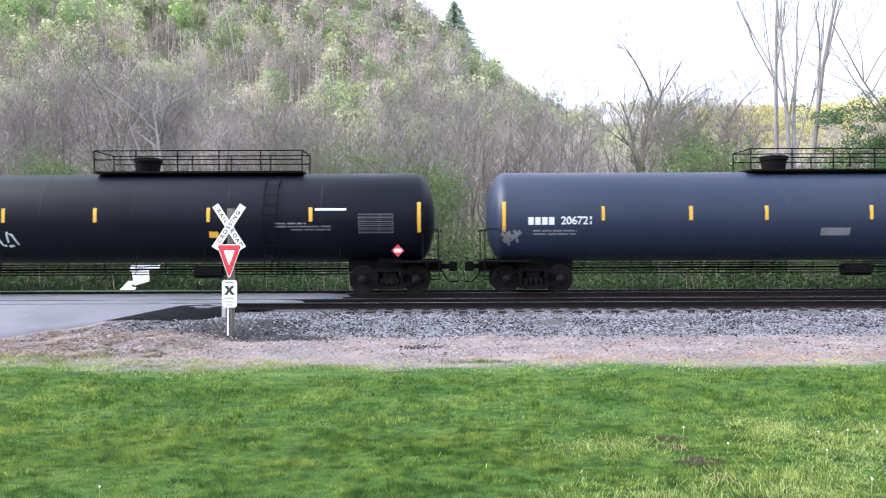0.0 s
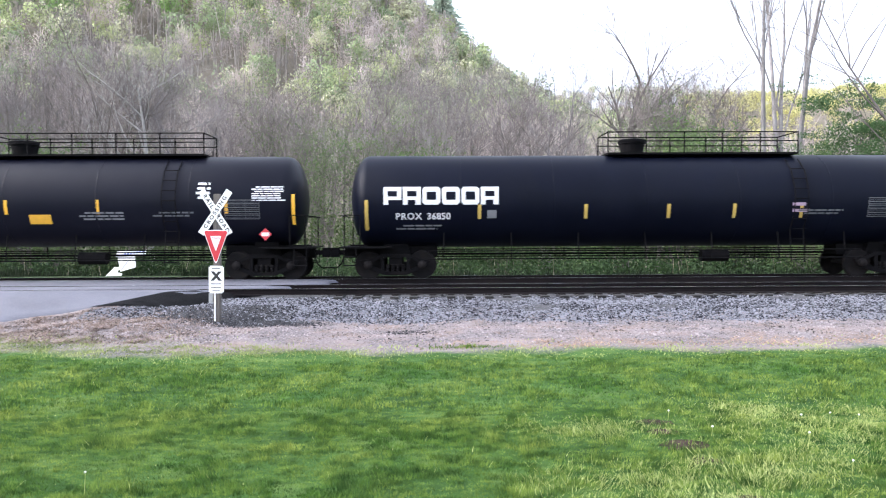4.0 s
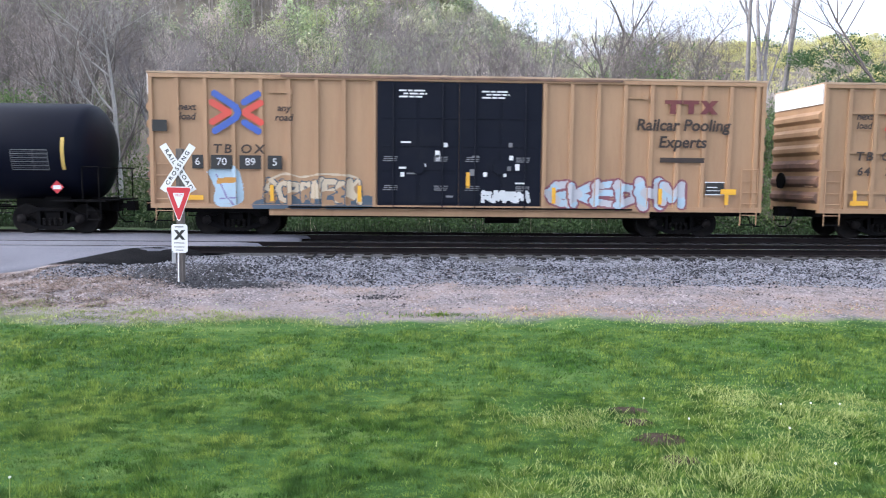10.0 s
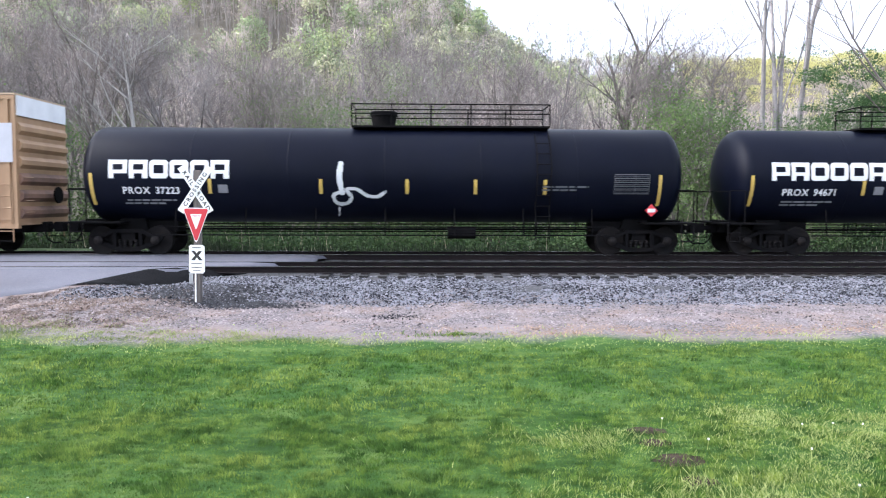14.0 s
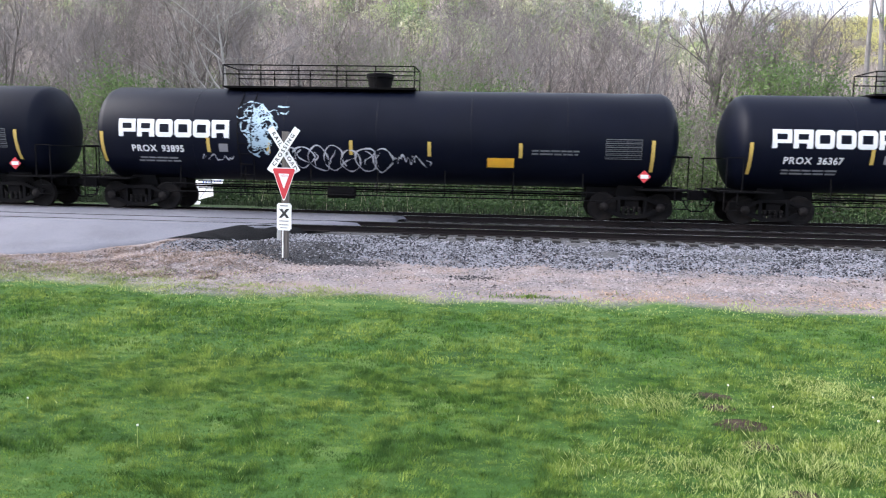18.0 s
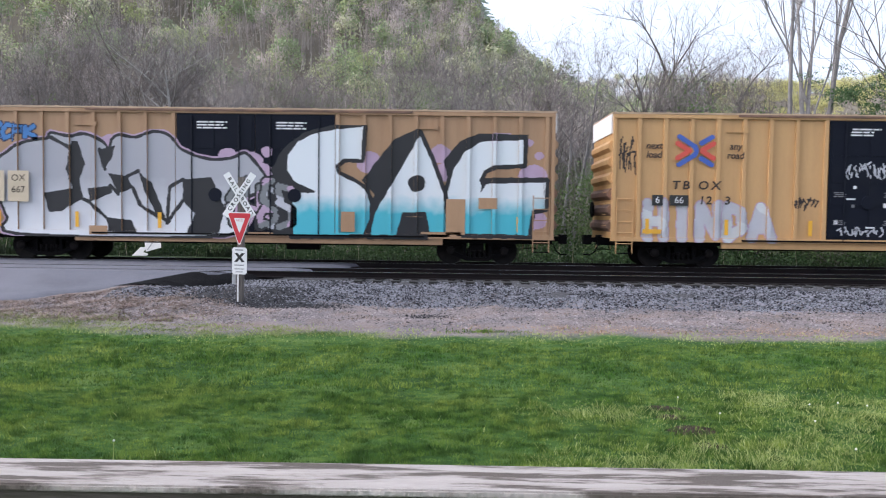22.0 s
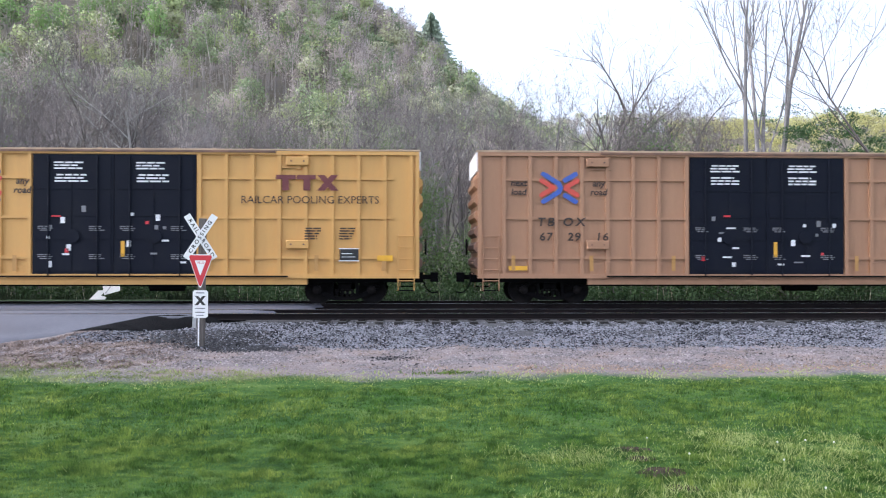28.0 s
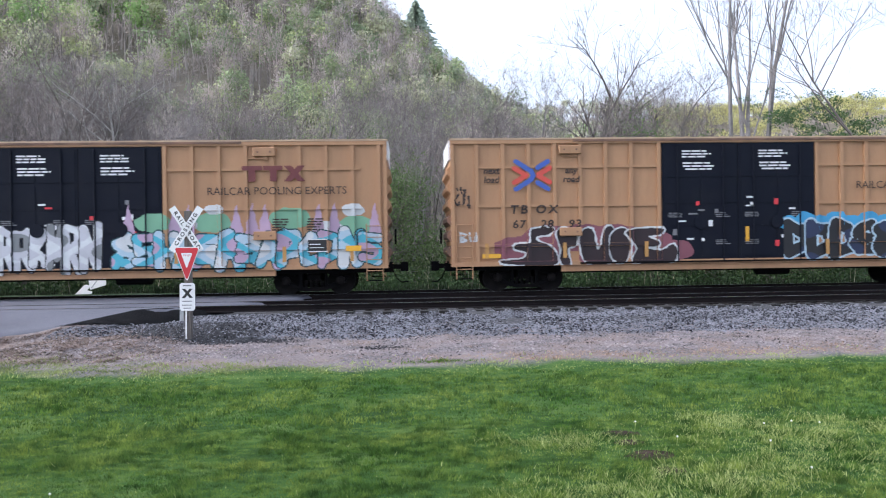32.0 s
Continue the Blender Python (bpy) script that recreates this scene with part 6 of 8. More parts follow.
grid_paint("spray_tag", 8.6, 9.4, 2.5, 3.3, scribble(149, 8.7, 9.35, 2.6, 3.2, 18, 0.022), [BROWNMARK], w, c, 0.022)
grid_paint("spray_tag", -2.4, -0.6, 1.1, 1.5, scribble(146, -2.3, -0.7, 1.15, 1.4, 16, 0.025), [SPRAY["silver"]], w, c)
line_up(c, 262.5)
# 15: hopper
c, s = hopper_car("pale grey covered hopper car with white and orange spray paint")
lettering("car_number", "56881", 0.36, -6.4, 2.38, s, BLACKMARK, c)
lettering("reporting_mark", "TILX", 0.36, -6.5, 2.85, s, BLACKMARK, c)
bubbles = []
for k in range(7):
    x = -4.75 + 0.36 * k
    for q, tall in ((2, 0.0), (1, -0.035)):
        bubbles += [("dot", q, x, 1.62 + 0.05 * (k % 2), 0.36 + tall, 0.62), ("dot", q, x + 0.05, 1.22, 0.26 + tall, 0.85)]
bubbles += [("line", 2, bent([(-4.9, 1.7), (-4.4, 1.45), (-3.9, 1.6), (-3.3, 1.4), (-2.7, 1.6)], False), 0.02), ("line", 2, [(-4.4, 2.05), (-4.1, 2.2), (-3.8, 2.05), (-3.4, 2.2)], 0.03)]
grid_paint("spray_piece", -5.1, -2.2, 0.94, 2.3, sprayed(bubbles), [SPRAY["white"], SPRAY["navy"]], s, c, 0.028)
grid_paint("spray_piece", -2.8, -0.5, 0.94, 2.15, sprayed([("dot", 1, x, z, q, 1.3) for x, z, q in ((-2.4, 1.25, 0.3), (-1.9, 1.6, 0.35), (-1.4, 1.3, 0.32), (-0.9, 1.2, 0.22), (-1.8, 1.95, 0.16))] + [("dot", 2, -0.95, 1.8, 0.24, 0.8), ("dot", 2, -1.35, 1.75, 0.2, 0.7)] + [("line", 3, bent([(-2.0, 1.9), (-1.6, 1.7), (-1.8, 1.4), (-1.3, 1.2)], False), 0.025), ("line", 3, bent([(-1.5, 2.05), (-1.2, 1.6), (-0.9, 1.55), (-0.7, 2.0)], False), 0.025)]), [SPRAY["violet"], SPRAY["white"], SPRAY["navy"]], s, c, 0.028, 0.006)
bubbles = [("dot", 2, -0.55 + 0.44 * k, 1.48 + 0.06 * (k % 2), 0.56, 0.6) for k in range(8)] + [("dot", 1, -0.55 + 0.44 * k, 1.48 + 0.06 * (k % 2), 0.52, 0.58) for k in range(8)]
bubbles += [("line", 2, bent([(-0.6 + 0.44 * k, 1.95), (-0.45 + 0.44 * k, 1.6), (-0.55 + 0.44 * k, 1.2)], False), 0.018) for k in range(8)]
grid_paint("spray_piece", -1.0, 3.0, 0.94, 2.2, sprayed(bubbles), [SPRAY["amber"], SPRAY["umber"]], s, c, 0.028, 0.008)
grid_paint("spray_tag", -8.2, -5.4, 1.0, 1.6, scribble(154, -6.6, -5.5, 1.15, 1.5, 12, 0.03), [SPRAY["rose"]], s, c, 0.03)
grid_paint("spray_tag", 4.0, 9.0, 1.3, 2.2, scribble(153, 4.1, 8.6, 1.35, 2.0, 22, 0.025), [SPRAY["grey"]], s, c)
for x in (-7.35, -7.35, 6.1, 8.0):
    bm = bmesh.new()
    patch(bm, x - 0.06, x + 0.06, 1.55, 2.2, s)
    part("reflective_strip", bm, YELLOW, c)
bm = bmesh.new()
patch(bm, 5.0, 5.6, 1.55, 1.9, s, 0.004, 2)
part("consolidated_stencil", bm, BLACKMARK, c)
line_up(c, 283.1)
# 16
c, s, w = box_car("bright yellow box car with black double doors, clean paint", PAINTS["yellow"], True, 26)
box_marks(c, s, ("67", "62", "16"), "caps", BROWNMARK, shift=2.7, lower=True)
line_up(c, 303.8)
# 17
c, s, w = box_car("faded brown box car with black double doors", PAINTS["brown"], True, 27)
box_marks(c, s, ("67", "29", "16"), "caps", BROWNMARK)
line_up(c, 324.9)
# 18
c, s, w = box_car("weathered orange box car with grey and pastel spray pieces", PAINTS["orange"], True, 28)
box_marks(c, s, ("63", "98", "28"), "caps", BROWNMARK, start=-1.45)
grid_paint("spray_piece", -9.5, 0.7, 0.8, 2.55, throwup(181, -9.3, 0.5, 0.85, 2.45, 19, [1, 3, 1, 2], 4, 0.3, 0.03), [SPRAY["silver"], SPRAY["grey"], SPRAY["white"], SPRAY["black"]], w, c, 0.025)
FLAMES = [("dot", 2, x, z, q, 1.9) for x, z, q in ((2.2, 2.4, 0.3), (4.0, 2.4, 0.32), (6.5, 2.5, 0.35), (8.6, 2.2, 0.35))] + [("dot", 3, x, z, q, 1.8) for x, z, q in ((4.1, 2.8, 0.16), (8.5, 2.75, 0.2), (7.7, 2.1, 0.3), (3.2, 2.3, 0.2))]
for x in (1.45, 2.85, 3.3, 4.8, 5.3, 5.7, 7.4, 7.9, 9.2):
    FLAMES.append(("fill", 1, [(x - 0.2, 1.9), (x - 0.17, 2.4), (x, 3.0), (x + 0.12, 2.45), (x + 0.24, 1.9)]))
grid_paint("spray_cloud", 0.8, 9.5, 1.9, 3.1, sprayed(FLAMES), [SPRAY["lilac"], SPRAY["green"], SPRAY["white"]], w, c, 0.025, 0.002)
grid_paint("spray_piece", 0.8, 9.6, 0.8, 2.3, throwup(183, 1.0, 9.4, 0.85, 2.2, 13, [4, 1, 2, 3], 5, 0.3, 0.04), [SPRAY["pale"], SPRAY["cyan"], SPRAY["lilac"], SPRAY["white"], SPRAY["inky"]], w, c, 0.025)
line_up(c, 346.2)
# 19
c, s, w = box_car("orange box car with black and white spray letters on maroon", PAINTS["orange"], True, 29)
box_marks(c, s, ("67", "28", "93"), "caps", BROWNMARK)
grid_paint("spray_haze", -8.2, -1.5, 0.86, 2.25, sprayed([("dot", 1, x, z, q, 2.2) for x, z, q in ((-7.4, 1.4, 0.42), (-6.4, 1.75, 0.42), (-5.3, 1.75, 0.45), (-4.2, 1.75, 0.42), (-3.2, 1.6, 0.4), (-2.4, 1.3, 0.36), (-6.6, 1.2, 0.3), (-5.0, 1.1, 0.22))]), [SPRAY["plum"]], w, c, 0.025, 0.002)
THROW = ([(-7.52, 1.56), (-7.04, 1.61), (-6.98, 2.03), (-6.29, 2.08), (-6.40, 1.87), (-6.77, 1.82), (-6.77, 1.66), (-6.40, 1.50), (-6.13, 1.14), (-6.34, 0.86), (-7.84, 0.93), (-7.95, 1.04), (-7.30, 1.09), (-7.14, 1.30), (-7.52, 1.40)],
         [(-6.18, 1.92), (-5.86, 2.08), (-5.49, 1.87), (-5.54, 1.50), (-5.79, 1.40), (-5.73, 0.88), (-6.02, 0.93), (-6.02, 1.40)],
         [(-5.36, 1.92), (-4.97, 2.03), (-4.84, 1.45), (-4.72, 1.40), (-4.57, 2.03), (-4.29, 2.03), (-4.31, 1.14), (-4.52, 0.88), (-5.17, 0.93), (-5.38, 1.35)],
         [(-4.29, 1.92), (-3.88, 2.03), (-3.70, 1.56), (-3.83, 1.04), (-4.18, 0.91), (-4.42, 1.35)],
         [(-3.80, 1.97), (-2.68, 2.03), (-2.75, 1.82), (-3.13, 1.77), (-2.81, 1.61), (-2.81, 1.45), (-3.19, 1.40), (-2.71, 1.30), (-2.28, 1.50), (-2.19, 1.04), (-2.60, 0.86), (-3.65, 0.93), (-3.49, 1.35), (-3.70, 1.66)])
for k, pts in enumerate(THROW):
    outline = bent(pts, n=3)
    xs, zs = [p[0] for p in outline], [p[1] for p in outline]
    grid_paint("spray_letter", min(xs) - 0.12, max(xs) + 0.12, max(0.87, min(zs) - 0.12), max(zs) + 0.12, sprayed([("edge", 2, outline, 0.055), ("fill", 1, outline)]), [SPRAY["tarry"], SPRAY["white"]], w, c, 0.022, 0.006 + 0.001 * k)
grid_paint("spray_haze", 1.2, 6.6, 1.6, 2.6, sprayed([("dot", 1, 1.6 + 0.55 * k, 2.15 + 0.12 * (k % 2), 0.24, 1.5) for k in range(9)]), [SPRAY["azure"]], w, c, 0.025, 0.002)
grid_paint("spray_piece", 1.4, 6.4, 0.88, 2.4, throwup(193, 1.5, 6.3, 0.9, 2.3, 6, [1, 1, 3], 2, 0.3, 0.06), [SPRAY["black"], SPRAY["pale"], SPRAY["navy"]], w, c, 0.025)
grid_paint("spray_tag", -9.5, -8.9, 2.7, 3.6, scribble(194, -9.45, -8.95, 2.8, 3.4, 12, 0.025), [BROWNMARK], w, c, 0.025)
grid_paint("spray_tag", -9.4, -8.7, 1.55, 2.0, sprayed([("line", 1, [(-9.3, 1.65), (-9.3, 1.95), (-9.1, 1.9), (-9.25, 1.8), (-9.1, 1.7), (-9.3, 1.65)], 0.03), ("line", 1, [(-9.0, 1.95), (-8.98, 1.68), (-8.8, 1.68), (-8.8, 1.95)], 0.03)]), [SPRAY["white"]], w, c, 0.025)
line_up(c, 367.45)

for o in (*TRUCK.children_recursive, TRUCK):
    bpy.data.objects.remove(o)
for car, x in TRAIN:
    car.matrix_basis = pose(x, TRACK, RAIL)


def motions():
    """The train rolls to the left along its track, and its wheels turn while they pass the lawn."""
    times, gone = np.array(TRAVEL).T
    for car, x in TRAIN:
        walk(car, [(t, pose(x - d, TRACK, RAIL)) for t, d in TRAVEL])
        for bogie in [o for o in car.children if o.name.startswith("truck")]:
            here = x + bogie.matrix_basis.translation.x
            span = [k * 0.05 for k in range(641) if abs(here - np.interp(k * 0.05, times, gone)) < 17]
            if not span:
                continue
            for w in [o for o in bogie.children if o.name.startswith(("wheel", "axle"))]:
                px, py, pz = w.matrix_basis.translation
                start = np.interp(span[0], times, gone)
                turn = [(t, -math.degrees((np.interp(t, times, gone) - start) / 0.457)) for t in span]
                ends = [(0.0, 0.0)] * (span[0] > 0.01) + turn + [(32.0, turn[-1][1])] * (span[-1] < 31.99)
                walk(w, [(t, pose(px, py, pz, 0, a, 0)) for t, a in ends])

# ---- ground ----


def bumps(x, y, scale, seed=0.0):
    """Smooth unevenness between -1 and 1, for arrays."""
    return (np.sin(x / scale * 2.1 + seed) * np.cos(y / scale * 1.7 + seed * 1.3) + 0.6 * np.sin(x / scale * 4.3 - y / scale * 3.1 + seed * 2.1) + 0.4 * np.sin(x / scale * 7.9 + y / scale * 6.7 + seed)) / 2.0


def vnoise(x, y, scale, seed=1):
    """Value noise between 0 and 1 with lumps of the given size."""
    table = np.random.default_rng(seed).uniform(0, 1, (128, 128))
    u, v = x / scale, y / scale
    i, j = np.floor(u).astype(int), np.floor(v).astype(int)
    a, b = u - i, v - j
    a, b = a * a * (3 - 2 * a), b * b * (3 - 2 * b)
    at = lambda p, q: table[q % 128, p % 128]
    return (at(i, j) * (1 - a) + at(i + 1, j) * a) * (1 - b) + (at(i, j + 1) * (1 - a) + at(i + 1, j + 1) * a) * b


def smooth(a, b, v):
    t = np.clip((v - a) / (b - a), 0, 1)
    return t * t * (3 - 2 * t)


CREST_X = (-420, -250, -120, -60, -10, 10, 20, 32, 44, 62, 90, 500)
CREST_Z = (95, 100, 96, 79, 51, 34, 24, 17.5, 13, 6, 1.5, 0)


def land(x, y):
    """Height of the ground."""
    x, y = np.asarray(x, float), np.asarray(y, float)
    z = np.interp(y, [-40, 0, 13.3, 15.0, 17.8, 19.5, 20.2, 27.2, 28.4, 31, 60, 400], [0, 0, 0, 0.02, 0.04, 0.25, 0.30, 0.32, 0.15, -0.1, 0, 0])
    road = smooth(-6.8, -8.4, x) * smooth(12.0, 14.5, y) * (1 - smooth(28.5, 34, y))
    z = z + road * np.maximum(0, np.interp(y, [12.5, 17.4, 18.8, 20, 40], [0, 0.05, 0.26, 0.55, 0.5]) - z)
    z = z + 0.03 * bumps(x, y, 2.2) * (y < 18) + 0.13 * smooth(-9.5, -7.4, x) * (1 - smooth(-6.2, -4.6, x)) * smooth(15.0, 16.6, y) * (1 - smooth(18.6, 19.6, y))
    hill = np.interp(x, CREST_X, CREST_Z) * smooth(48, 175, y) * (1 - 0.35 * smooth(190, 420, y))
    far = (60 * smooth(5, 75, x) + 6 * smooth(80, 260, x)) * smooth(200, 370, y) + 30 * smooth(420, 900, y)
    return z + hill + far + 2.0 * bumps(x, y, 34, 1.0) * smooth(60, 120, y)


xs = np.concatenate([np.linspace(-900, -60, 22), np.arange(-54, -16, 3), np.arange(-16, 20, 0.3), np.arange(20, 62, 3), np.linspace(65, 1200, 26)])
ys = np.concatenate([np.linspace(-60, 2, 12), np.arange(2.4, 32, 0.22), np.arange(32, 60, 2), np.linspace(62, 460, 44), np.linspace(500, 2400, 12)])
GX, GY = np.meshgrid(xs, ys)
GZ = land(GX, GY)
idx = np.arange(len(xs) * len(ys)).reshape(len(ys), len(xs))
quads = np.stack([idx[:-1, :-1], idx[:-1, 1:], idx[1:, 1:], idx[1:, :-1]], -1).reshape(-1, 4)


def ground_material():
    """Lawn, then trodden pink-grey gravel along the track bed, then weeds and leaf litter."""
    m = bpy.data.materials.new("lawn_gravel_and_weeds")
    m.use_nodes = True
    n, l = m.node_tree.nodes, m.node_tree.links
    b = n["Principled BSDF"]
    b.inputs["Roughness"].default_value = 0.95
    b.inputs["Specular IOR Level"].default_value = 0.15
    tc, sp = n.new("ShaderNodeTexCoord"), n.new("ShaderNodeSeparateXYZ")
    l.new(tc.outputs["Object"], sp.inputs[0])

    def noise_of(scale, detail=5, rough=0.55):
        t = n.new("ShaderNodeTexNoise")
        t.inputs["Scale"].default_value, t.inputs["Detail"].default_value, t.inputs["Roughness"].default_value = scale, detail, rough
        l.new(tc.outputs["Object"], t.inputs[0])
        return t.outputs[0]

    def ramp_of(v, stops):
        r = n.new("ShaderNodeValToRGB")
        while len(r.color_ramp.elements) < len(stops):
            r.color_ramp.elements.new(0.5)
        for e, (p, c) in zip(r.color_ramp.elements, stops):
            e.position, e.color = p, (*c, 1)
        l.new(v, r.inputs[0])
        return r.outputs[0]

    def maths(op, a, b_=None, c=None):
        k = n.new("ShaderNodeMath")
        k.operation = op
        for i, v in enumerate((a, b_, c)):
            if v is None:
                continue
            if isinstance(v, (int, float)):
                k.inputs[i].default_value = v
            else:
                l.new(v, k.inputs[i])
        return k.outputs[0]

    def mixed(f, a, c):
        k = n.new("ShaderNodeMix")
        k.data_type = 'RGBA'
        l.new(f, k.inputs[0]), l.new(a, k.inputs[6]), l.new(c, k.inputs[7])
        return k.outputs[2]

    def step(v, a, c):
        k = n.new("ShaderNodeMapRange")
        k.inputs[1].default_value, k.inputs[2].default_value = a, c
        l.new(v, k.inputs[0])
        return k.outputs[0]
    west = maths('MAXIMUM', maths('MULTIPLY_ADD', sp.outputs[0], -1.0, -4.0), 0.0)
    ragged = maths('MULTIPLY_ADD', noise_of(0.55, 6, 0.6), 2.6, maths('MULTIPLY_ADD', sp.outputs[0], -0.03, maths('MULTIPLY_ADD', west, -0.12, sp.outputs[1])))
    lawn = ramp_of(noise_of(0.9, 8, 0.65), [(0.3, (0.022, 0.055, 0.013)), (0.5, (0.045, 0.10, 0.02)), (0.7, (0.12, 0.175, 0.045))])
    gravel = ramp_of(noise_of(14, 8, 0.75), [(0.34, (0.045, 0.039, 0.041)), (0.48, (0.14, 0.122, 0.126)), (0.66, (0.32, 0.286, 0.294))])
    straw = ramp_of(noise_of(1.1, 6, 0.6), [(0.35, (0.28, 0.25, 0.25)), (0.60, (0.26, 0.195, 0.165)), (0.8, (0.06, 0.053, 0.053))])
    gravel = mixed(ramp_of(noise_of(0.8, 4), [(0.4, (0, 0, 0)), (0.65, (0.75, 0.75, 0.75))]), gravel, straw)
    weeds = ramp_of(noise_of(1.6, 8, 0.7), [(0.3, (0.02, 0.035, 0.014)), (0.55, (0.04, 0.065, 0.022)), (0.75, (0.10, 0.095, 0.055))])
    litter = ramp_of(noise_of(0.12, 9, 0.7), [(0.3, (0.12, 0.115, 0.075)), (0.5, (0.20, 0.175, 0.14)), (0.7, (0.27, 0.235, 0.20))])
    col = mixed(step(ragged, 14.35, 14.95), lawn, gravel)
    col = mixed(step(sp.outputs[1], 26.9, 27.6), col, weeds)
    col = mixed(step(sp.outputs[1], 46.0, 66.0), col, litter)
    l.new(col, b.inputs["Base Color"])
    bp = n.new("ShaderNodeBump")
    bp.inputs["Strength"].default_value, bp.inputs["Distance"].default_value = 0.7, 0.05
    l.new(noise_of(22, 6, 0.7), bp.inputs["Height"]), l.new(bp.outputs[0], b.inputs["Normal"])
    return m


ground = tagged(new("ground", soup("ground", np.stack([GX, GY, GZ], -1).reshape(-1, 3), quads, ground_material())), "mown lawn giving way to pinkish gravel, weeds and wooded hills", "ground", kind="structure")
ground.data.polygons.foreach_set("use_smooth", [True] * len(ground.data.polygons))

# ---- crossing road ----
XL = -40.0


def road_edge(y):
    """The ragged side of the asphalt where the crossing ends."""
    return np.interp(y, [15, 16.6, 17.4, 18.2, 18.8, 19.4, 20.0, 20.6, 22, 24, 26.5, 30, 60], [-14.0, -12.0, -10.7, -9.4, -8.0, -7.3, -6.6, -5.6, -4.1, -3.4, -3.2, -6.4, -9.0])


def road_piece(y0, y1, z0, z1, material, name, label, inset=0.0, left=XL, n=24):
    verts, faces = [], []
    for k in range(n + 1):
        y = y0 + (y1 - y0) * k / n
        z = float(np.interp(y, [12.5, 16, 17.4, 18.8, 20.05], [0.02, 0.04, 0.09, 0.32, RAIL - 0.02])) if y < 20.06 else z0 + (z1 - z0) * k / n
        xe = float(road_edge(y)) - inset + 0.10 * math.sin(y * 5.1) + 0.06 * math.sin(y * 13)
        verts += [(left, y, z - 0.12), (left, y, z), (xe - 0.7, y, z), (xe, y, z - 0.03), (xe + 0.12, y, z - 0.12)]
    for k in range(n):
        for j in range(4):
            i = k * 5 + j
            faces.append((i, i + 1, i + 6, i + 5)[::-1])
    ob = new(name, soup(name, verts, faces, material))
    return tagged(ob, label, "road", kind="structure")


road_piece(12.5, 20.05, 0.0, RAIL - 0.02, ASPHALT, "road", "worn grey asphalt approach rising to the crossing")
road_piece(20.05, 20.52, RAIL - 0.02, RAIL - 0.005, ASPHALT, "road_2", "asphalt edge of the crossing")
road_piece(20.72, 21.96, RAIL - 0.005, RAIL - 0.005, ASPHALT, "road_3", "asphalt between the rails of the crossing", n=8)
road_piece(22.14, 24.80, RAIL - 0.005, RAIL - 0.005, ASPHALT, "road_4", "asphalt between the two tracks", n=12)
road_piece(24.98, 26.22, RAIL - 0.10, RAIL - 0.10, ASPHALT, "road_5", "asphalt between the rails of the crossing", n=8)
road_piece(26.42, 28.3, RAIL - 0.12, 0.3, ASPHALT, "road_6", "grey asphalt edge beyond the crossing")
# fresh black fill sloping from the crossing's side down to the stones
verts, faces = [], []
for k in range(31):
    y = 18.75 + 2.15 * k / 30
    a = float(road_edge(y)) - 0.55
    q = k / 30
    bx_, by_ = -7.6 + 2.9 * q, y - 0.5 * math.sin(math.pi * min(1, q * 1.25)) + 0.06 * math.sin(k * 1.3)
    za = 0.006 + float(np.interp(y, [17.4, 18.8, 20.05, 21], [0.09, 0.32, RAIL - 0.02, RAIL - 0.02]))
    zb = max(float(land(bx_, by_)), float(np.interp(by_, [18.0, 19.2, 19.9, 20.15, 22.6], [0.02, 0.24, 0.31, 0.385, 0.39]))) + 0.02
    for f in (0, 0.3, 0.7, 1.0):
        verts.append((a + (bx_ - a) * f, y + (by_ - y) * f, za + (zb - za) * f + 0.05 * math.sin(math.pi * f) - 0.05 * (f == 1.0)))
for k in range(30):
    for j in range(3):
        i = k * 4 + j
        faces.append((i, i + 4, i + 5, i + 1)[::-1])
tagged(new("asphalt_fill", soup("asphalt_fill", verts, faces, NEWASPHALT)), "fresh black asphalt fill beside the crossing", "asphalt", kind="structure")

# ---- tracks ----


def rail_mesh(y):
    bm = bmesh.new()
    prof = [(-0.075, 0), (0.075, 0), (0.075, 0.012), (0.012, 0.03), (0.012, 0.13), (0.036, 0.14), (0.036, 0.172), (-0.036, 0.172), (-0.036, 0.14), (-0.012, 0.13), (-0.012, 0.03), (-0.075, 0.012)]
    a = [bm.verts.new((-420, y + u, RAIL - 0.176 + v)) for u, v in prof]
    b = [bm.verts.new((420, y + u, RAIL - 0.176 + v)) for u, v in prof]
    for i in range(len(prof)):
        j = (i + 1) % len(prof)
        bm.faces.new((a[i], a[j], b[j], b[i]))
    return bm


tie_bm = bmesh.new()
box(tie_bm, -0.115, 0.115, -1.3, 1.3, -0.18, 0)
bmesh.ops.bevel(tie_bm, geom=list(tie_bm.edges), offset=0.012, segments=1, affect='EDGES')
tie_me = finish(tie_bm, "tie", TIE)
plate_bm = bmesh.new()
box(plate_bm, -0.09, 0.09, -0.18, 0.18, 0, 0.018)
plate_me = finish(plate_bm, "tie_plate", RAILSIDE)


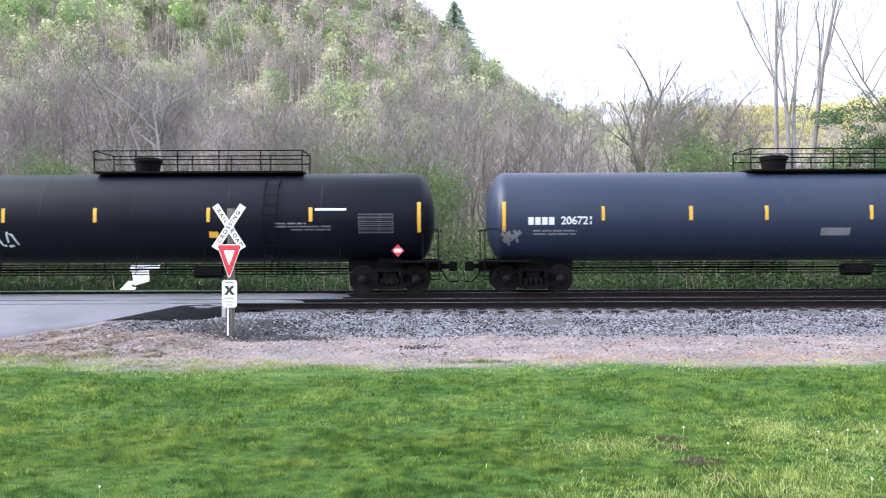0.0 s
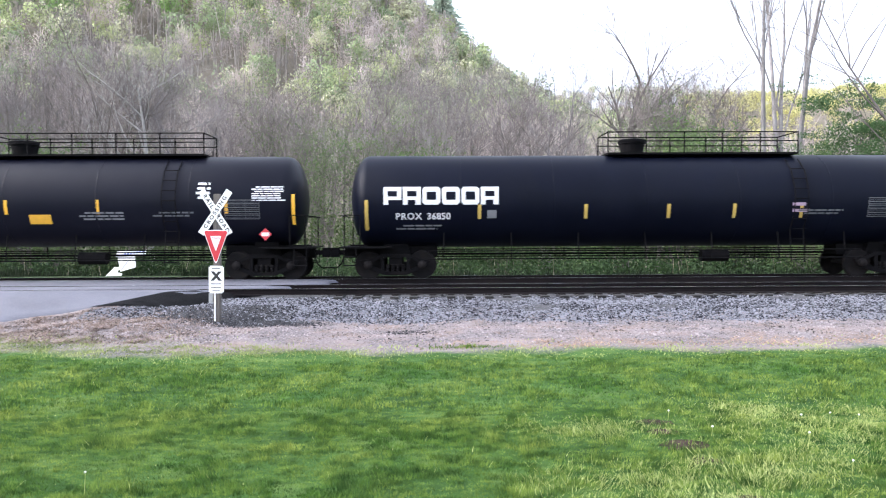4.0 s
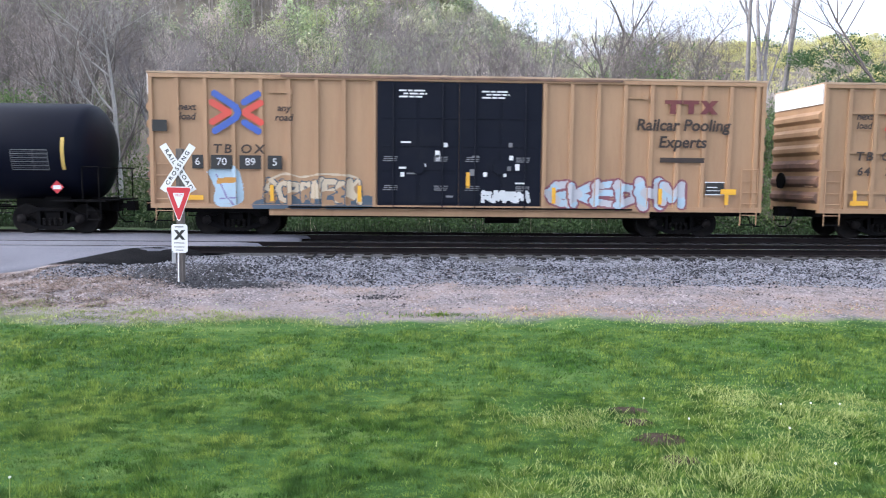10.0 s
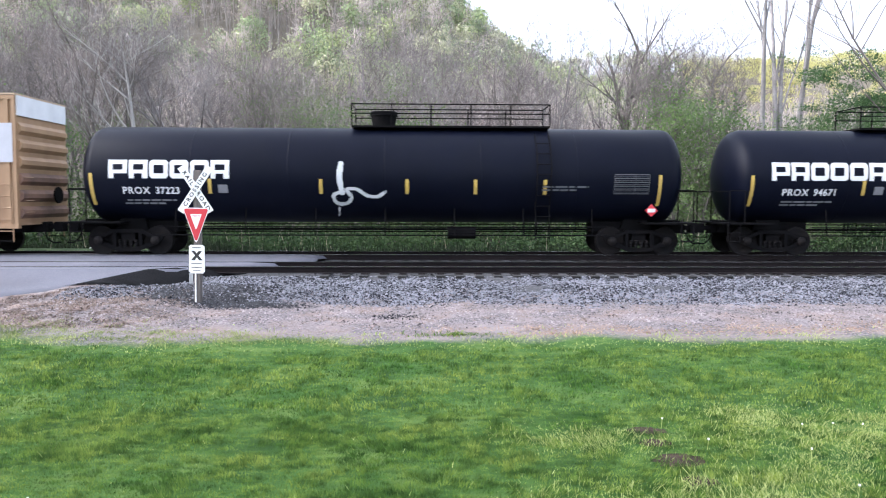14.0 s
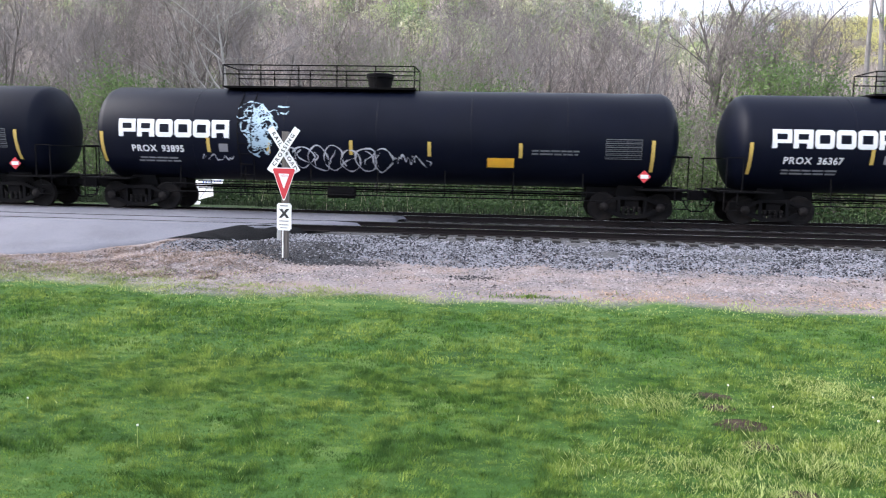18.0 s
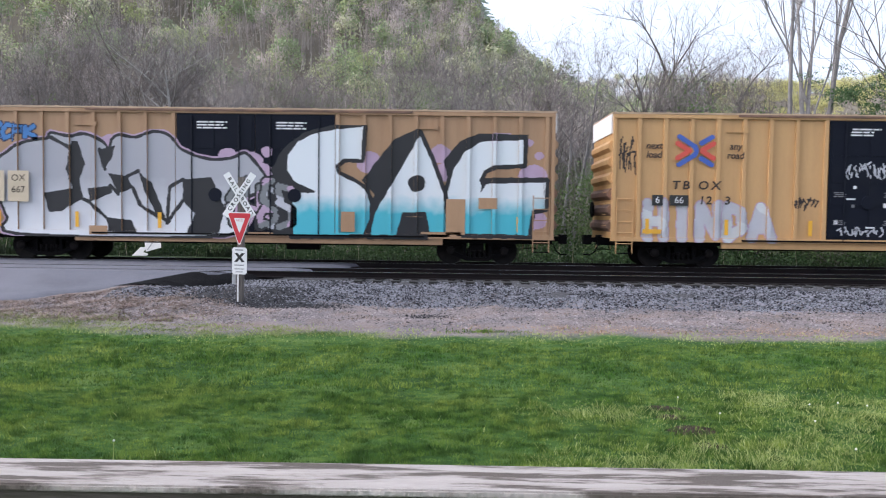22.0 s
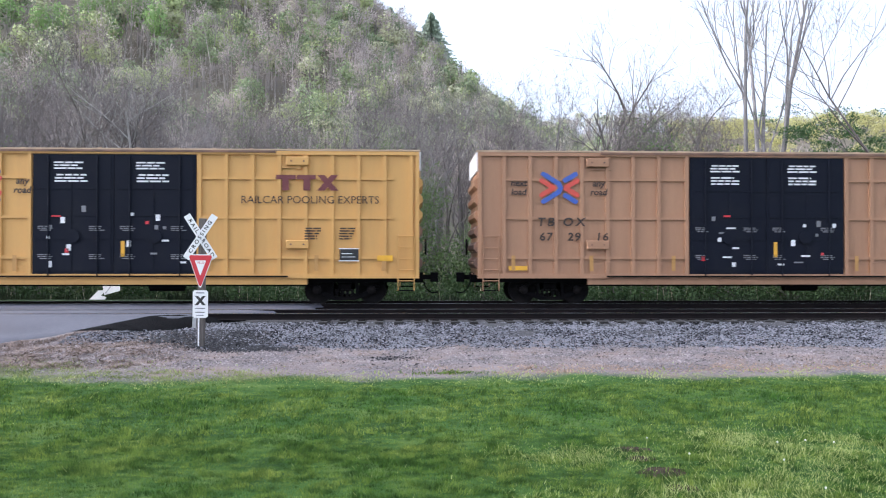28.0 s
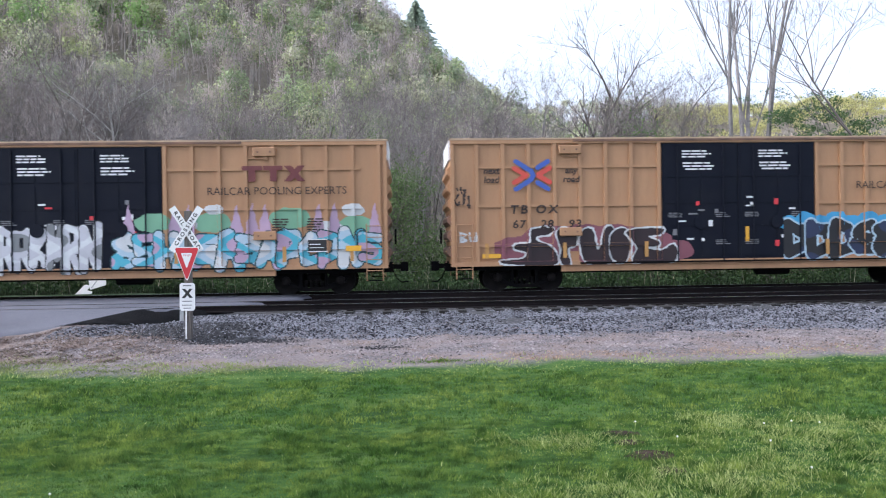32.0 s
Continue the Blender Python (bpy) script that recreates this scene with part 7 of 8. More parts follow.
def track(y, label):
    tr = tagged(new("railway_track"), label, "railway track", "railway tracks", kind="structure")
    for s in (-1, 1):
        part("rail", rail_mesh(y + s * 0.7535), RAILSIDE, tr)
        bm = bmesh.new()
        box(bm, -420, 420, y + s * 0.7535 - 0.033, y + s * 0.7535 + 0.033, RAIL - 0.0035, RAIL)
        part("rail_head", bm, RAILHEAD, tr, "polished running surface")
    vs, fs = [], []
    k = -800
    r = random.Random(int(y))
    while k < 800:
        x = k * 0.51
        k += 1
        yy = y + r.uniform(-0.05, 0.05)
        if -9 < x < 22:
            if x > -2.8:
                share("tie", tie_me, tr, pose(x + r.uniform(-0.03, 0.03), yy, RAIL - 0.194 + r.uniform(-0.006, 0.002), 0, 0, r.uniform(-1.2, 1.2)))
            continue
        i = len(vs)
        for dx, dy, dz in ((-0.115, -1.3, -0.37), (0.115, -1.3, -0.37), (0.115, -1.3, -0.19), (-0.115, -1.3, -0.19), (-0.115, 1.3, -0.19), (0.115, 1.3, -0.19)):
            vs.append((x + dx, yy + dy, RAIL + dz))
        fs += [(i, i + 1, i + 2, i + 3), (i + 3, i + 2, i + 5, i + 4)]
    rest = share("far_ties", soup("far_ties", vs, fs, TIE), tr)
    rest["kind"] = "stuff"
    return tr


near_track = track(NEAR, "empty near track with dark rails and creosoted ties")
track(TRACK, "far track that carries the train")
for k in range(45):
    x = -2.55 + 0.51 * k
    for s in (-1, 1):
        share("tie_plate", plate_me, near_track, pose(x, NEAR + s * 0.7535, RAIL - 0.194))

# ---- ballast: bed and loose stones ----
bed_y = [18.0, 19.2, 19.9, 20.15, 22.6, 23.4, 24.3, 27.0, 27.9]
bed_z = [0.02, 0.24, 0.31, 0.385, 0.39, 0.34, 0.39, 0.39, 0.15]
vs, fs = [], []
bx = np.concatenate([np.linspace(-420, -20, 20), np.arange(-18, 24, 0.8), np.linspace(26, 420, 20)])
for x in bx:
    for y, z in zip(bed_y, bed_z):
        vs.append((x, y + 0.12 * math.sin(x * 1.7 + y), z + (0.02 * math.sin(x * 2.3 + y * 3) if -20 < x < 24 else 0)))
for i in range(len(bx) - 1):
    for j in range(len(bed_y) - 1):
        a = i * len(bed_y) + j
        fs.append((a, a + len(bed_y), a + len(bed_y) + 1, a + 1))
BED = surface("crushed_stone_bed", (0.03, 0.03, 0.033), (0.075, 0.073, 0.078), 9, 0.95, 0, 1.0, 24, dirt=(0.07, 0.068, 0.07), dirt_scale=12, dirt_amount=0.8)
tagged(new("ballast_bed", soup("ballast_bed", vs, fs, BED)), "grey crushed stone bed under both tracks", "ballast", kind="structure")


def stones(n, x0, x1, y0, y1, size, density=None, seed=1, lift=0.0):
    """Loose crushed stones: uneven six-pointed lumps."""
    r = np.random.default_rng(seed)
    x, y = r.uniform(x0, x1, n), r.uniform(y0, y1, n)
    if density is not None:
        keep = r.uniform(0, 1, n) < density(x, y)
        x, y = x[keep], y[keep]
    n = len(x)
    z = np.maximum(np.interp(y, bed_y, bed_z, left=-1, right=-1), land(x, y)) + lift + r.uniform(-0.01, 0.012, n)
    s = r.lognormal(0, 0.35, n) * size
    base = np.array([(1, 0, 0), (-1, 0, 0), (0, 1, 0), (0, -1, 0), (0, 0, 0.8), (0, 0, -0.8)])
    v = base[None] * r.uniform(0.55, 1.25, (n, 6, 1)) + r.uniform(-0.3, 0.3, (n, 6, 3))
    a = r.uniform(0, 2 * np.pi, n)
    t = r.uniform(-0.7, 0.7, n)
    c, sn, ct, st = np.cos(a), np.sin(a), np.cos(t), np.sin(t)
    vx = v[..., 0] * ct[:, None] + v[..., 2] * st[:, None]
    vz = -v[..., 0] * st[:, None] + v[..., 2] * ct[:, None]
    vx, vy = vx * c[:, None] - v[..., 1] * sn[:, None], vx * sn[:, None] + v[..., 1] * c[:, None]
    P = np.stack([vx * s[:, None] + x[:, None], vy * s[:, None] + y[:, None], vz * s[:, None] * 0.8 + z[:, None]], -1).reshape(-1, 3)
    f = np.array([(0, 2, 4), (2, 1, 4), (1, 3, 4), (3, 0, 4)])
    F = (f[None] + 6 * np.arange(n)[:, None, None]).reshape(-1, 3)
    return P, F


def stuff(name, meshes, material, label, category):
    V, F, N, o = [], [], [], 0
    for P, f, *rest in meshes:
        V.append(P), F.append(f + o), N.extend(rest)
        o += len(P)
    return tagged(new(name, soup(name, np.concatenate(V), np.concatenate(F), material, np.concatenate(N) if N else None)), label, category, kind="stuff")


edge = lambda x, y: (0.12 + 0.88 * smooth(17.2, 18.2, y + 0.5 * bumps(x, y, 1.3))) * smooth(16.8, 17.5, y + 0.5 * bumps(x, y, 1.3, 5) - 0.5 * smooth(-4.0, -8.0, x)) * (x > road_edge(y) + 0.5 * (y < 20.4)) * (1 - 0.7 * ((y > 20.15) & (y < 22.5)))
stuff("ballast_stones", [stones(125000, -8.4, 18, 16.6, 20.2, 0.021, edge, 1, 0.012)],
      STONE, "loose grey crushed-stone ballast beside the near track", "ballast")
stuff("dark_ballast", [stones(14000, -4.4, 19, 20.1, 24.4, 0.028, edge, 2, -0.01), stones(6000, -7.0, -3.4, 17.4, 19.3, 0.036, lambda x, y: (x > road_edge(y) + 0.8) * np.exp(-((x + 5.0) / 1.2) ** 2), 12, 0.012), stones(16000, -7.0, -2.0, 16.6, 18.9, 0.024, lambda x, y: np.exp(-((x + 4.0) / 1.0) ** 2 - ((y - 17.25) / 0.35) ** 2) + 0.8 * np.exp(-((x + 5.6) / 0.7) ** 2 - ((y - 18.3) / 0.5) ** 2), 8, 0.014), stones(900, -1.2, 0.3, 15.2, 16.2, 0.02, lambda x, y: np.exp(-((x + 0.5) / 0.4) ** 2 - ((y - 15.7) / 0.25) ** 2), 9, 0.01)], GRIMESTONE, "oil-darkened stones between the rails", "ballast")
sandy = lambda x, y: smooth(14.0, 15.2, y + 0.7 * bumps(x, y, 1.6, 2)) * (1 - smooth(17.4, 18.2, y)) * (x > road_edge(y) + 0.1)
PINK = leafy("pinkish_gravel_bits", (0.04, 0.034, 0.034), (0.35, 0.305, 0.305), 0.95, 0.0, 1.2, 0.5, 1.05, 0.6)
stuff("gravel", [stones(34000, -13, 17, 13.6, 18.2, 0.017, sandy, 5), stones(4000, -11, -4.6, 15.2, 18.8, 0.019, lambda x, y: (x > road_edge(y) + 0.2) * 1.0, 6)], PINK, "pinkish grey gravel along the edge of the lawn", "gravel")

# ---- crossing signs ----


def crossing_sign():
    sign = tagged(new("railroad_crossing_sign"), "wooden post with white crossbuck, red yield triangle and white plate", "road sign")
    bm = bmesh.new()
    box(bm, -0.075, 0.075, -0.075, 0.075, -0.35, 3.05)
    bmesh.ops.bevel(bm, geom=list(bm.edges), offset=0.012, segments=1, affect='EDGES')
    part("post", bm, POSTWOOD, sign, "weathered square wooden post")
    bm = bmesh.new()
    box(bm, -0.05, -0.02, -0.095, -0.078, 0.0, 0.75)
    part("post_strip", bm, SIGNWHITE, sign, "white reflective strip on the post")
    bm = bmesh.new()
    box(bm, -0.2, -0.11, -0.02, 0.06, 0.5, 0.74)
    part("junction_plate", bm, GALV, sign)
    zc = 2.62
    for k, (turn, word, y) in enumerate(((57, "CROSSING", -0.105), (-57, "RAILROAD", -0.085))):
        bm = bmesh.new()
        box(bm, -0.60, 0.60, y - 0.004, y + 0.004, -0.082, 0.082)
        bmesh.ops.bevel(bm, geom=[e for e in bm.edges if abs(e.verts[0].co.y - e.verts[1].co.y) > 0.005], offset=0.006, segments=1, affect='EDGES')
        b = part("crossbuck_blade", bm, SIGNWHITE, sign, "white blade with black lettering")
        b.matrix_basis = pose(-0.02, 0, zc, 0, -turn, 0)
        for a, dx in (("CROSSING", 0.0),) if k == 0 else (("RAIL", -0.30), ("ROAD", 0.31)):
            lettering("lettering", a, 0.125, dx, 0, flat(y - 0.004), BLACKMARK, b, fat=0.003, widen=1.1, spread=1.45 if k == 0 else 1.4, lift=0.003)
    # yield triangle
    bm = bmesh.new()
    tri = [(-0.285, 0.49), (-0.265, 0.455), (-0.03, 0.02), (0.0, 0.0), (0.03, 0.02), (0.265, 0.455), (0.285, 0.49), (0.26, 0.515), (-0.26, 0.515)]
    prism(bm, [(x, z * 1.5 + 1.44) for x, z in tri], -0.135, -0.128)
    y_ = part("yield_rim", bm, SIGNWHITE, sign, "white rim of the yield triangle")
    bm = bmesh.new()
    prism(bm, [(x * 0.92, ((z - 0.32) * 0.93 + 0.32) * 1.5 + 1.44) for x, z in tri], -0.139, -0.136)
    part("yield_face", bm, RED, sign, "red triangular sign face")
    bm = bmesh.new()
    prism(bm, [(x * 0.44, ((z - 0.34) * 0.44 + 0.345) * 1.5 + 1.44) for x, z in tri], -0.142, -0.140)
    part("yield_centre", bm, SIGNWHITE, sign)
    lettering("lettering", "YIELD", 0.07, 0, 2.02, flat(-0.142), RED, sign, lift=0.002)
    # plate with a black X
    bm = bmesh.new()
    box(bm, -0.175, 0.175, -0.105, -0.098, 0.74, 1.38)
    bmesh.ops.bevel(bm, geom=[e for e in bm.edges if abs(e.verts[0].co.y - e.verts[1].co.y) > 0.005], offset=0.03, segments=3, affect='EDGES')
    pl = part("plate", bm, SIGNWHITE, sign, "white plate with a black cross")
    lettering("cross_mark", "X", 0.26, 0.0, 1.13, flat(-0.105), BLACKMARK, pl, fat=0.018, lift=0.003)
    stripes("small_print", 0, 1.32, 0.2, 0.05, 1, flat(-0.105), GREYMARK, pl)
    stripes("small_print", 0, 0.96, 0.24, 0.04, 1, flat(-0.105), GREYMARK, pl)
    stripes("arrow_bar", 0, 0.87, 0.24, 0.03, 1, flat(-0.105), BLACKMARK, pl)
    stripes("small_print", 0, 0.8, 0.18, 0.035, 1, flat(-0.105), GREYMARK, pl)
    return sign


sign = crossing_sign()
sign.matrix_basis = pose(-5.05, 17.5, 0.02, 0, 0.6, 0)


def leaning_sign():
    sign = tagged(new("leaning_crossbuck"), "white crossbuck leaning far over on a white post", "road sign")
    for k, (name, label, pts) in enumerate((("post_board", "broad white board", [(-0.36, -0.3), (-0.04, -0.3), (-0.02, 0), (0.27, 0.45), (-0.02, 0.45), (-0.36, 0)]), ("post_board", "broad white board", [(0.0, -0.3), (0.3, -0.3), (0.31, 0), (0.36, 0.15), (0.1, 0.22), (0.01, 0.1)]),
                                            ("plate", "white plate", [(0.26, 0.22), (0.87, 0.42), (0.76, 0.98), (0.0, 1.05)]), ("crossbuck_blade", "white blade with faded lettering", [(-0.02, 0.88), (1.2, 0.99), (1.22, 1.19), (0.0, 1.12)]))):
        bm = bmesh.new()
        prism(bm, pts, -0.03 - 0.02 * k, -0.015 - 0.02 * k)
        part(name, bm, SIGNWHITE, sign, label)
    blade = sign.children[-1]
    for k in range(7):
        bm = bmesh.new()
        x = 0.32 + 0.12 * k
        prism(bm, [(x, 0.98 + 0.012 * k), (x + 0.06, 0.985 + 0.012 * k), (x + 0.065, 1.075 + 0.012 * k), (x + 0.005, 1.07 + 0.012 * k)], -0.094, -0.091)
        part("letter_bar", bm, BLUEPAINT, blade)
    bm = bmesh.new()
    prism(bm, [(0.28, 0.3), (0.33, 0.3), (0.62, 0.86), (0.57, 0.86)], -0.078, -0.071)
    part("rod", bm, GALV, sign)
    return sign


LEAN = (-13.1, 31.0, 0.35)
lean = leaning_sign()
lean.matrix_basis = pose(*LEAN) @ pose(0, 0, 0, -25, 0, 0)

# ---- porch rail in front of the camera ----
porch = tagged(new("porch_rail"), "weathered porch rail with peeling white paint", "railing")
bm = bmesh.new()
box(bm, -4, 4, -0.085, 0.035, -0.012, 0.0)
bmesh.ops.bevel(bm, geom=list(bm.edges), offset=0.003, segments=2, affect='EDGES')
part("cap_board", bm, OLDWOOD, porch, "cap board with peeling white paint")
bm = bmesh.new()
box(bm, -4, 4, -0.076, -0.012, -0.26, -0.0125)
part("rail_board", bm, RAILFACE, porch)
for k in range(5):
    bm = bmesh.new()
    box(bm, -3.9 + 1.95 * k - 0.045, -3.9 + 1.95 * k + 0.045, -0.011, 0.035, -1.75, -0.0125)
    part("post", bm, RAILFACE, porch)
porch.matrix_basis = pose(0, 0.95, 1.75)

# ---- trees ----


def grow(seed, height, trunk=0.16, levels=4, lean=0.0, fork=0.35, spread=0.55, stems=1, kids=(5, 4, 4, 3), droop=0.0, sides=4):
    """Branches of one tree: tapering tubes as corners and quads, and the ends of the twigs."""
    r = random.Random(seed)
    V, F, tips = [], [], []

    def tube(pts, rad, n):
        prev = None
        for i, (p, q) in enumerate(zip(pts, rad)):
            d = (pts[min(i + 1, len(pts) - 1)] - pts[max(i - 1, 0)]).normalized()
            s = d.cross(Vector((0.3, 0.9, 0.1))).normalized()
            u = d.cross(s)
            ring = []
            for k in range(n):
                w = 2 * math.pi * k / n
                ring.append(len(V))
                V.append(p + (s * math.cos(w) + u * math.sin(w)) * q)
            if prev:
                for k in range(n):
                    F.append((prev[k], prev[(k + 1) % n], ring[(k + 1) % n], ring[k]))
            prev = ring

    def branch(p, d, length, rad, level):
        n = 5 if level == 0 else 4 if level == 1 else 3
        pts, rads = [p], [rad]
        for i in range(n):
            d = (d + Vector((r.uniform(-1, 1), r.uniform(-1, 1), r.uniform(-0.6, 1) - droop * level)) * (0.10 if level == 0 else 0.2)).normalized()
            pts.append(pts[-1] + d * length / n)
            rads.append(rad * (1 - 0.8 * (i + 1) / n))
        tube(pts, rads, (6 if level == 0 else 4 if level < 2 else 3))
        if level >= levels - 1:
            tips.append(pts[-1])
            tips.append(pts[-2])
            return
        for k in range(kids[level] + r.randint(0, 1)):
            t = r.uniform(fork if level == 0 else 0.25, 1.0)
            i = min(int(t * n), n - 1)
            q = pts[i].lerp(pts[i + 1], t * n - i)
            side = Vector((r.gauss(0, 1), r.gauss(0, 1), r.gauss(0.1, 0.5))).normalized()
            nd = (d * (1 - spread) + side * spread + Vector((0, 0, 0.25))).normalized()
            branch(q, nd, length * r.uniform(0.38, 0.62) * (1.15 - 0.5 * t * (level == 0)), max(rads[i] * r.uniform(0.45, 0.65), 0.009), level + 1)

    for s in range(stems):
        a = r.uniform(0, 6.28)
        o = Vector((math.cos(a), math.sin(a), 0)) * (0.35 * (stems > 1))
        d = Vector((lean + (o.x * 0.5), o.y * 0.5, 1)).normalized()
        branch(o, d, height * r.uniform(0.8, 1.0), trunk, 0)
    return V, F, tips


def leaves(centers, n, radius, size, seed, flatten=0.8):
    """Loose clumps of small leaves round the given places."""
    r = np.random.default_rng(seed)
    c = np.array([tuple(p) for p in centers])
    c = c[r.integers(0, len(c), n)] + r.normal(0, radius, (n, 3)) * (1, 1, flatten)
    a = r.normal(0, 1, (n, 3))
    a /= np.linalg.norm(a, axis=1)[:, None]
    b = np.cross(a, r.normal(0, 1, (n, 3)))
    b /= np.linalg.norm(b, axis=1)[:, None]
    s = (size * r.uniform(0.6, 1.4, n))[:, None]
    P = np.stack([c - a * s, c + b * s * 0.6, c + a * s, c - b * s * 0.6], 1).reshape(-1, 3)
    return P, np.arange(4 * n).reshape(-1, 4)


def twigs(centers, n, radius, length, seed):
    """Fine twigs: long slivers that rise and spread from the ends of the branches."""
    r = np.random.default_rng(seed)
    c = np.array([tuple(p) for p in centers])
    c = c[r.integers(0, len(c), n)] + r.normal(0, radius, (n, 3))
    a = r.normal(0, 1, (n, 3)) + (0, 0, 0.9)
    a /= np.linalg.norm(a, axis=1)[:, None]
    b = np.cross(a, r.normal(0, 1, (n, 3)))
    b /= np.linalg.norm(b, axis=1)[:, None]
    s = (length * r.uniform(0.5, 1.4, n))[:, None]
    P = np.stack([c - a * s - b * 0.008, c - a * s + b * 0.008, c + a * s + b * 0.004, c + a * s - b * 0.004], 1).reshape(-1, 3)
    return P, np.arange(4 * n).reshape(-1, 4)


def tree_kind(seed, bark, leaf=None, n=0, radius=0.5, size=0.12, flat=0.8, **kw):
    V, F, tips = grow(seed, **kw)
    tm = soup("trunk", V, F, bark)
    tm.polygons.foreach_set("use_smooth", [True] * len(tm.polygons))
    cm = soup("crown", *(twigs(tips, n, radius, size, seed) if leaf is TWIG else leaves(tips, n, radius, size, seed, flat)), leaf) if n else None
    return tm, cm


def plant(kind, x, y, scale, turn, label, name="tree", sink=0.15):
    t = tagged(new(name), label, "tree", "trackside trees")
    share("trunk", kind[0], t)
    if kind[1]:
        share("crown", kind[1], t)
    t.matrix_basis = pose(x, y, float(land(x, y)) - sink, 0, 0, turn) @ Matrix.Diagonal((scale, scale, scale, 1))
    return t


BARE = [tree_kind(100 + k, BARK, TWIG, 1900, 0.3, 0.32, height=11, trunk=0.15, levels=4, kids=(8, 6, 5), spread=0.6, fork=0.25, stems=1 + k % 2) for k in range(4)]
PALE = [tree_kind(120 + k, PALEBARK, TWIG, 2200, 0.3, 0.35, height=12, trunk=0.17, levels=4, kids=(8, 6, 4), spread=0.62, fork=0.25, stems=2) for k in range(2)]
BUDDING = [tree_kind(140 + k, BARK, LEAF, 4600, 0.42, 0.058, height=8, trunk=0.1, levels=4, kids=(8, 5, 4), spread=0.6, fork=0.2, stems=2) for k in range(3)]
BUSH = [tree_kind(160 + k, BARK, LEAF, 12000, 0.26, 0.034, 0.6, height=3.2, trunk=0.04, levels=3, kids=(9, 7), spread=0.75, fork=0.05, stems=5) for k in range(2)]
TALL = tree_kind(183, PALEBARK, TWIG, 1200, 0.3, 0.3, height=20, trunk=0.2, levels=4, kids=(5, 4, 3), spread=0.32, fork=0.35, stems=4)
GREEN = tree_kind(190, BARK, DARKLEAF, 24000, 0.3, 0.045, 0.32, height=8.5, trunk=0.12, levels=4, kids=(10, 4, 2), spread=0.75, fork=0.2, stems=1)
LIMB = tree_kind(195, BARK, TWIG, 900, 0.25, 0.3, height=19, trunk=0.11, levels=4, kids=(8, 5, 3), spread=0.55, fork=0.35, stems=1, lean=-0.75)

tr = random.Random(5)
for k in range(58):
    x = -36 + 76 * (k + tr.uniform(-0.4, 0.4)) / 58
    y = tr.uniform(36, 56)
    if (8 < x < 19 and k % 2) or x > 18.6:
        continue
    if x < -9 and abs(x + 14 - (y - 30) * 0.1) < 3.0 and y < 60:
        y = 57
    q = tr.random()
    if q < 0.62:
        plant(tr.choice(BARE), x, y, tr.uniform(0.7, 1.08) * (0.8 if x > 8 else 1), tr.uniform(0, 360), "bare grey-brown tree with fine twigs in early spring")
    elif q < 0.8:
        plant(tr.choice(PALE), x, y, tr.uniform(0.75, 1.0) * (0.75 if x > 8 else 1), tr.uniform(0, 360), "bare pale-barked sycamore with spreading limbs")
    else:
        plant(tr.choice(BUDDING), x, y, tr.uniform(0.7, 1.1), tr.uniform(0, 360), "slender tree with fresh light green leaves")
for x, y, s in ((-1.6, 40, 1.7), (12.7, 37, 1.9), (15, 38, 1.4), (-19.2, 37, 1.7), (-23, 37, 1.7), (18.4, 36, 1.5), (3.5, 39, 1.2), (8.5, 38, 1.3), (-9.5, 39, 1.1), (24, 39, 1.6), (17.2, 34, 1.0)):
    plant(tr.choice(BUSH), x, y, s, tr.uniform(0, 360), "bright green leafy shrub at the edge of the wood", "shrub")
SYCAMORE = tree_kind(128, WHITEBARK, TWIG, 300, 0.3, 0.3, height=12.5, trunk=0.2, levels=4, kids=(9, 6, 4), spread=0.62, fork=0.3, stems=1)
plant(SYCAMORE, -16.0, 43, 1.0, 40, "large sycamore with bare white spreading limbs")
plant(PALE[1], -13.2, 46, 1.0, 150, "bare pale-barked sycamore with spreading limbs")
plant(TALL, 19.3, 41, 1.0, 30, "tall pale tree with several bare upright stems")
plant(GREEN, 20.4, 38, 1.0, 0, "tree with deep green young leaves")
plant(LIMB, 26.6, 34, 1.0, 0, "leaning bare tree with a long overhanging limb")
OPEN = [tree_kind(210 + k, BARK, TWIG, 700, 0.25, 0.3, height=10, trunk=0.36, levels=4, kids=(9, 7, 5), spread=0.55, fork=0.35, stems=1) for k in range(2)]
plant(OPEN[0], 11.6, 45, 1.2, 80, "bare dark-branched tree standing against the sky")
plant(OPEN[1], 15.4, 44, 0.95, 20, "bare dark-branched tree standing against the sky")
plant(OPEN[0], 17.6, 46, 1.05, 200, "bare dark-branched tree standing against the sky")

# ---- woods on the hills ----


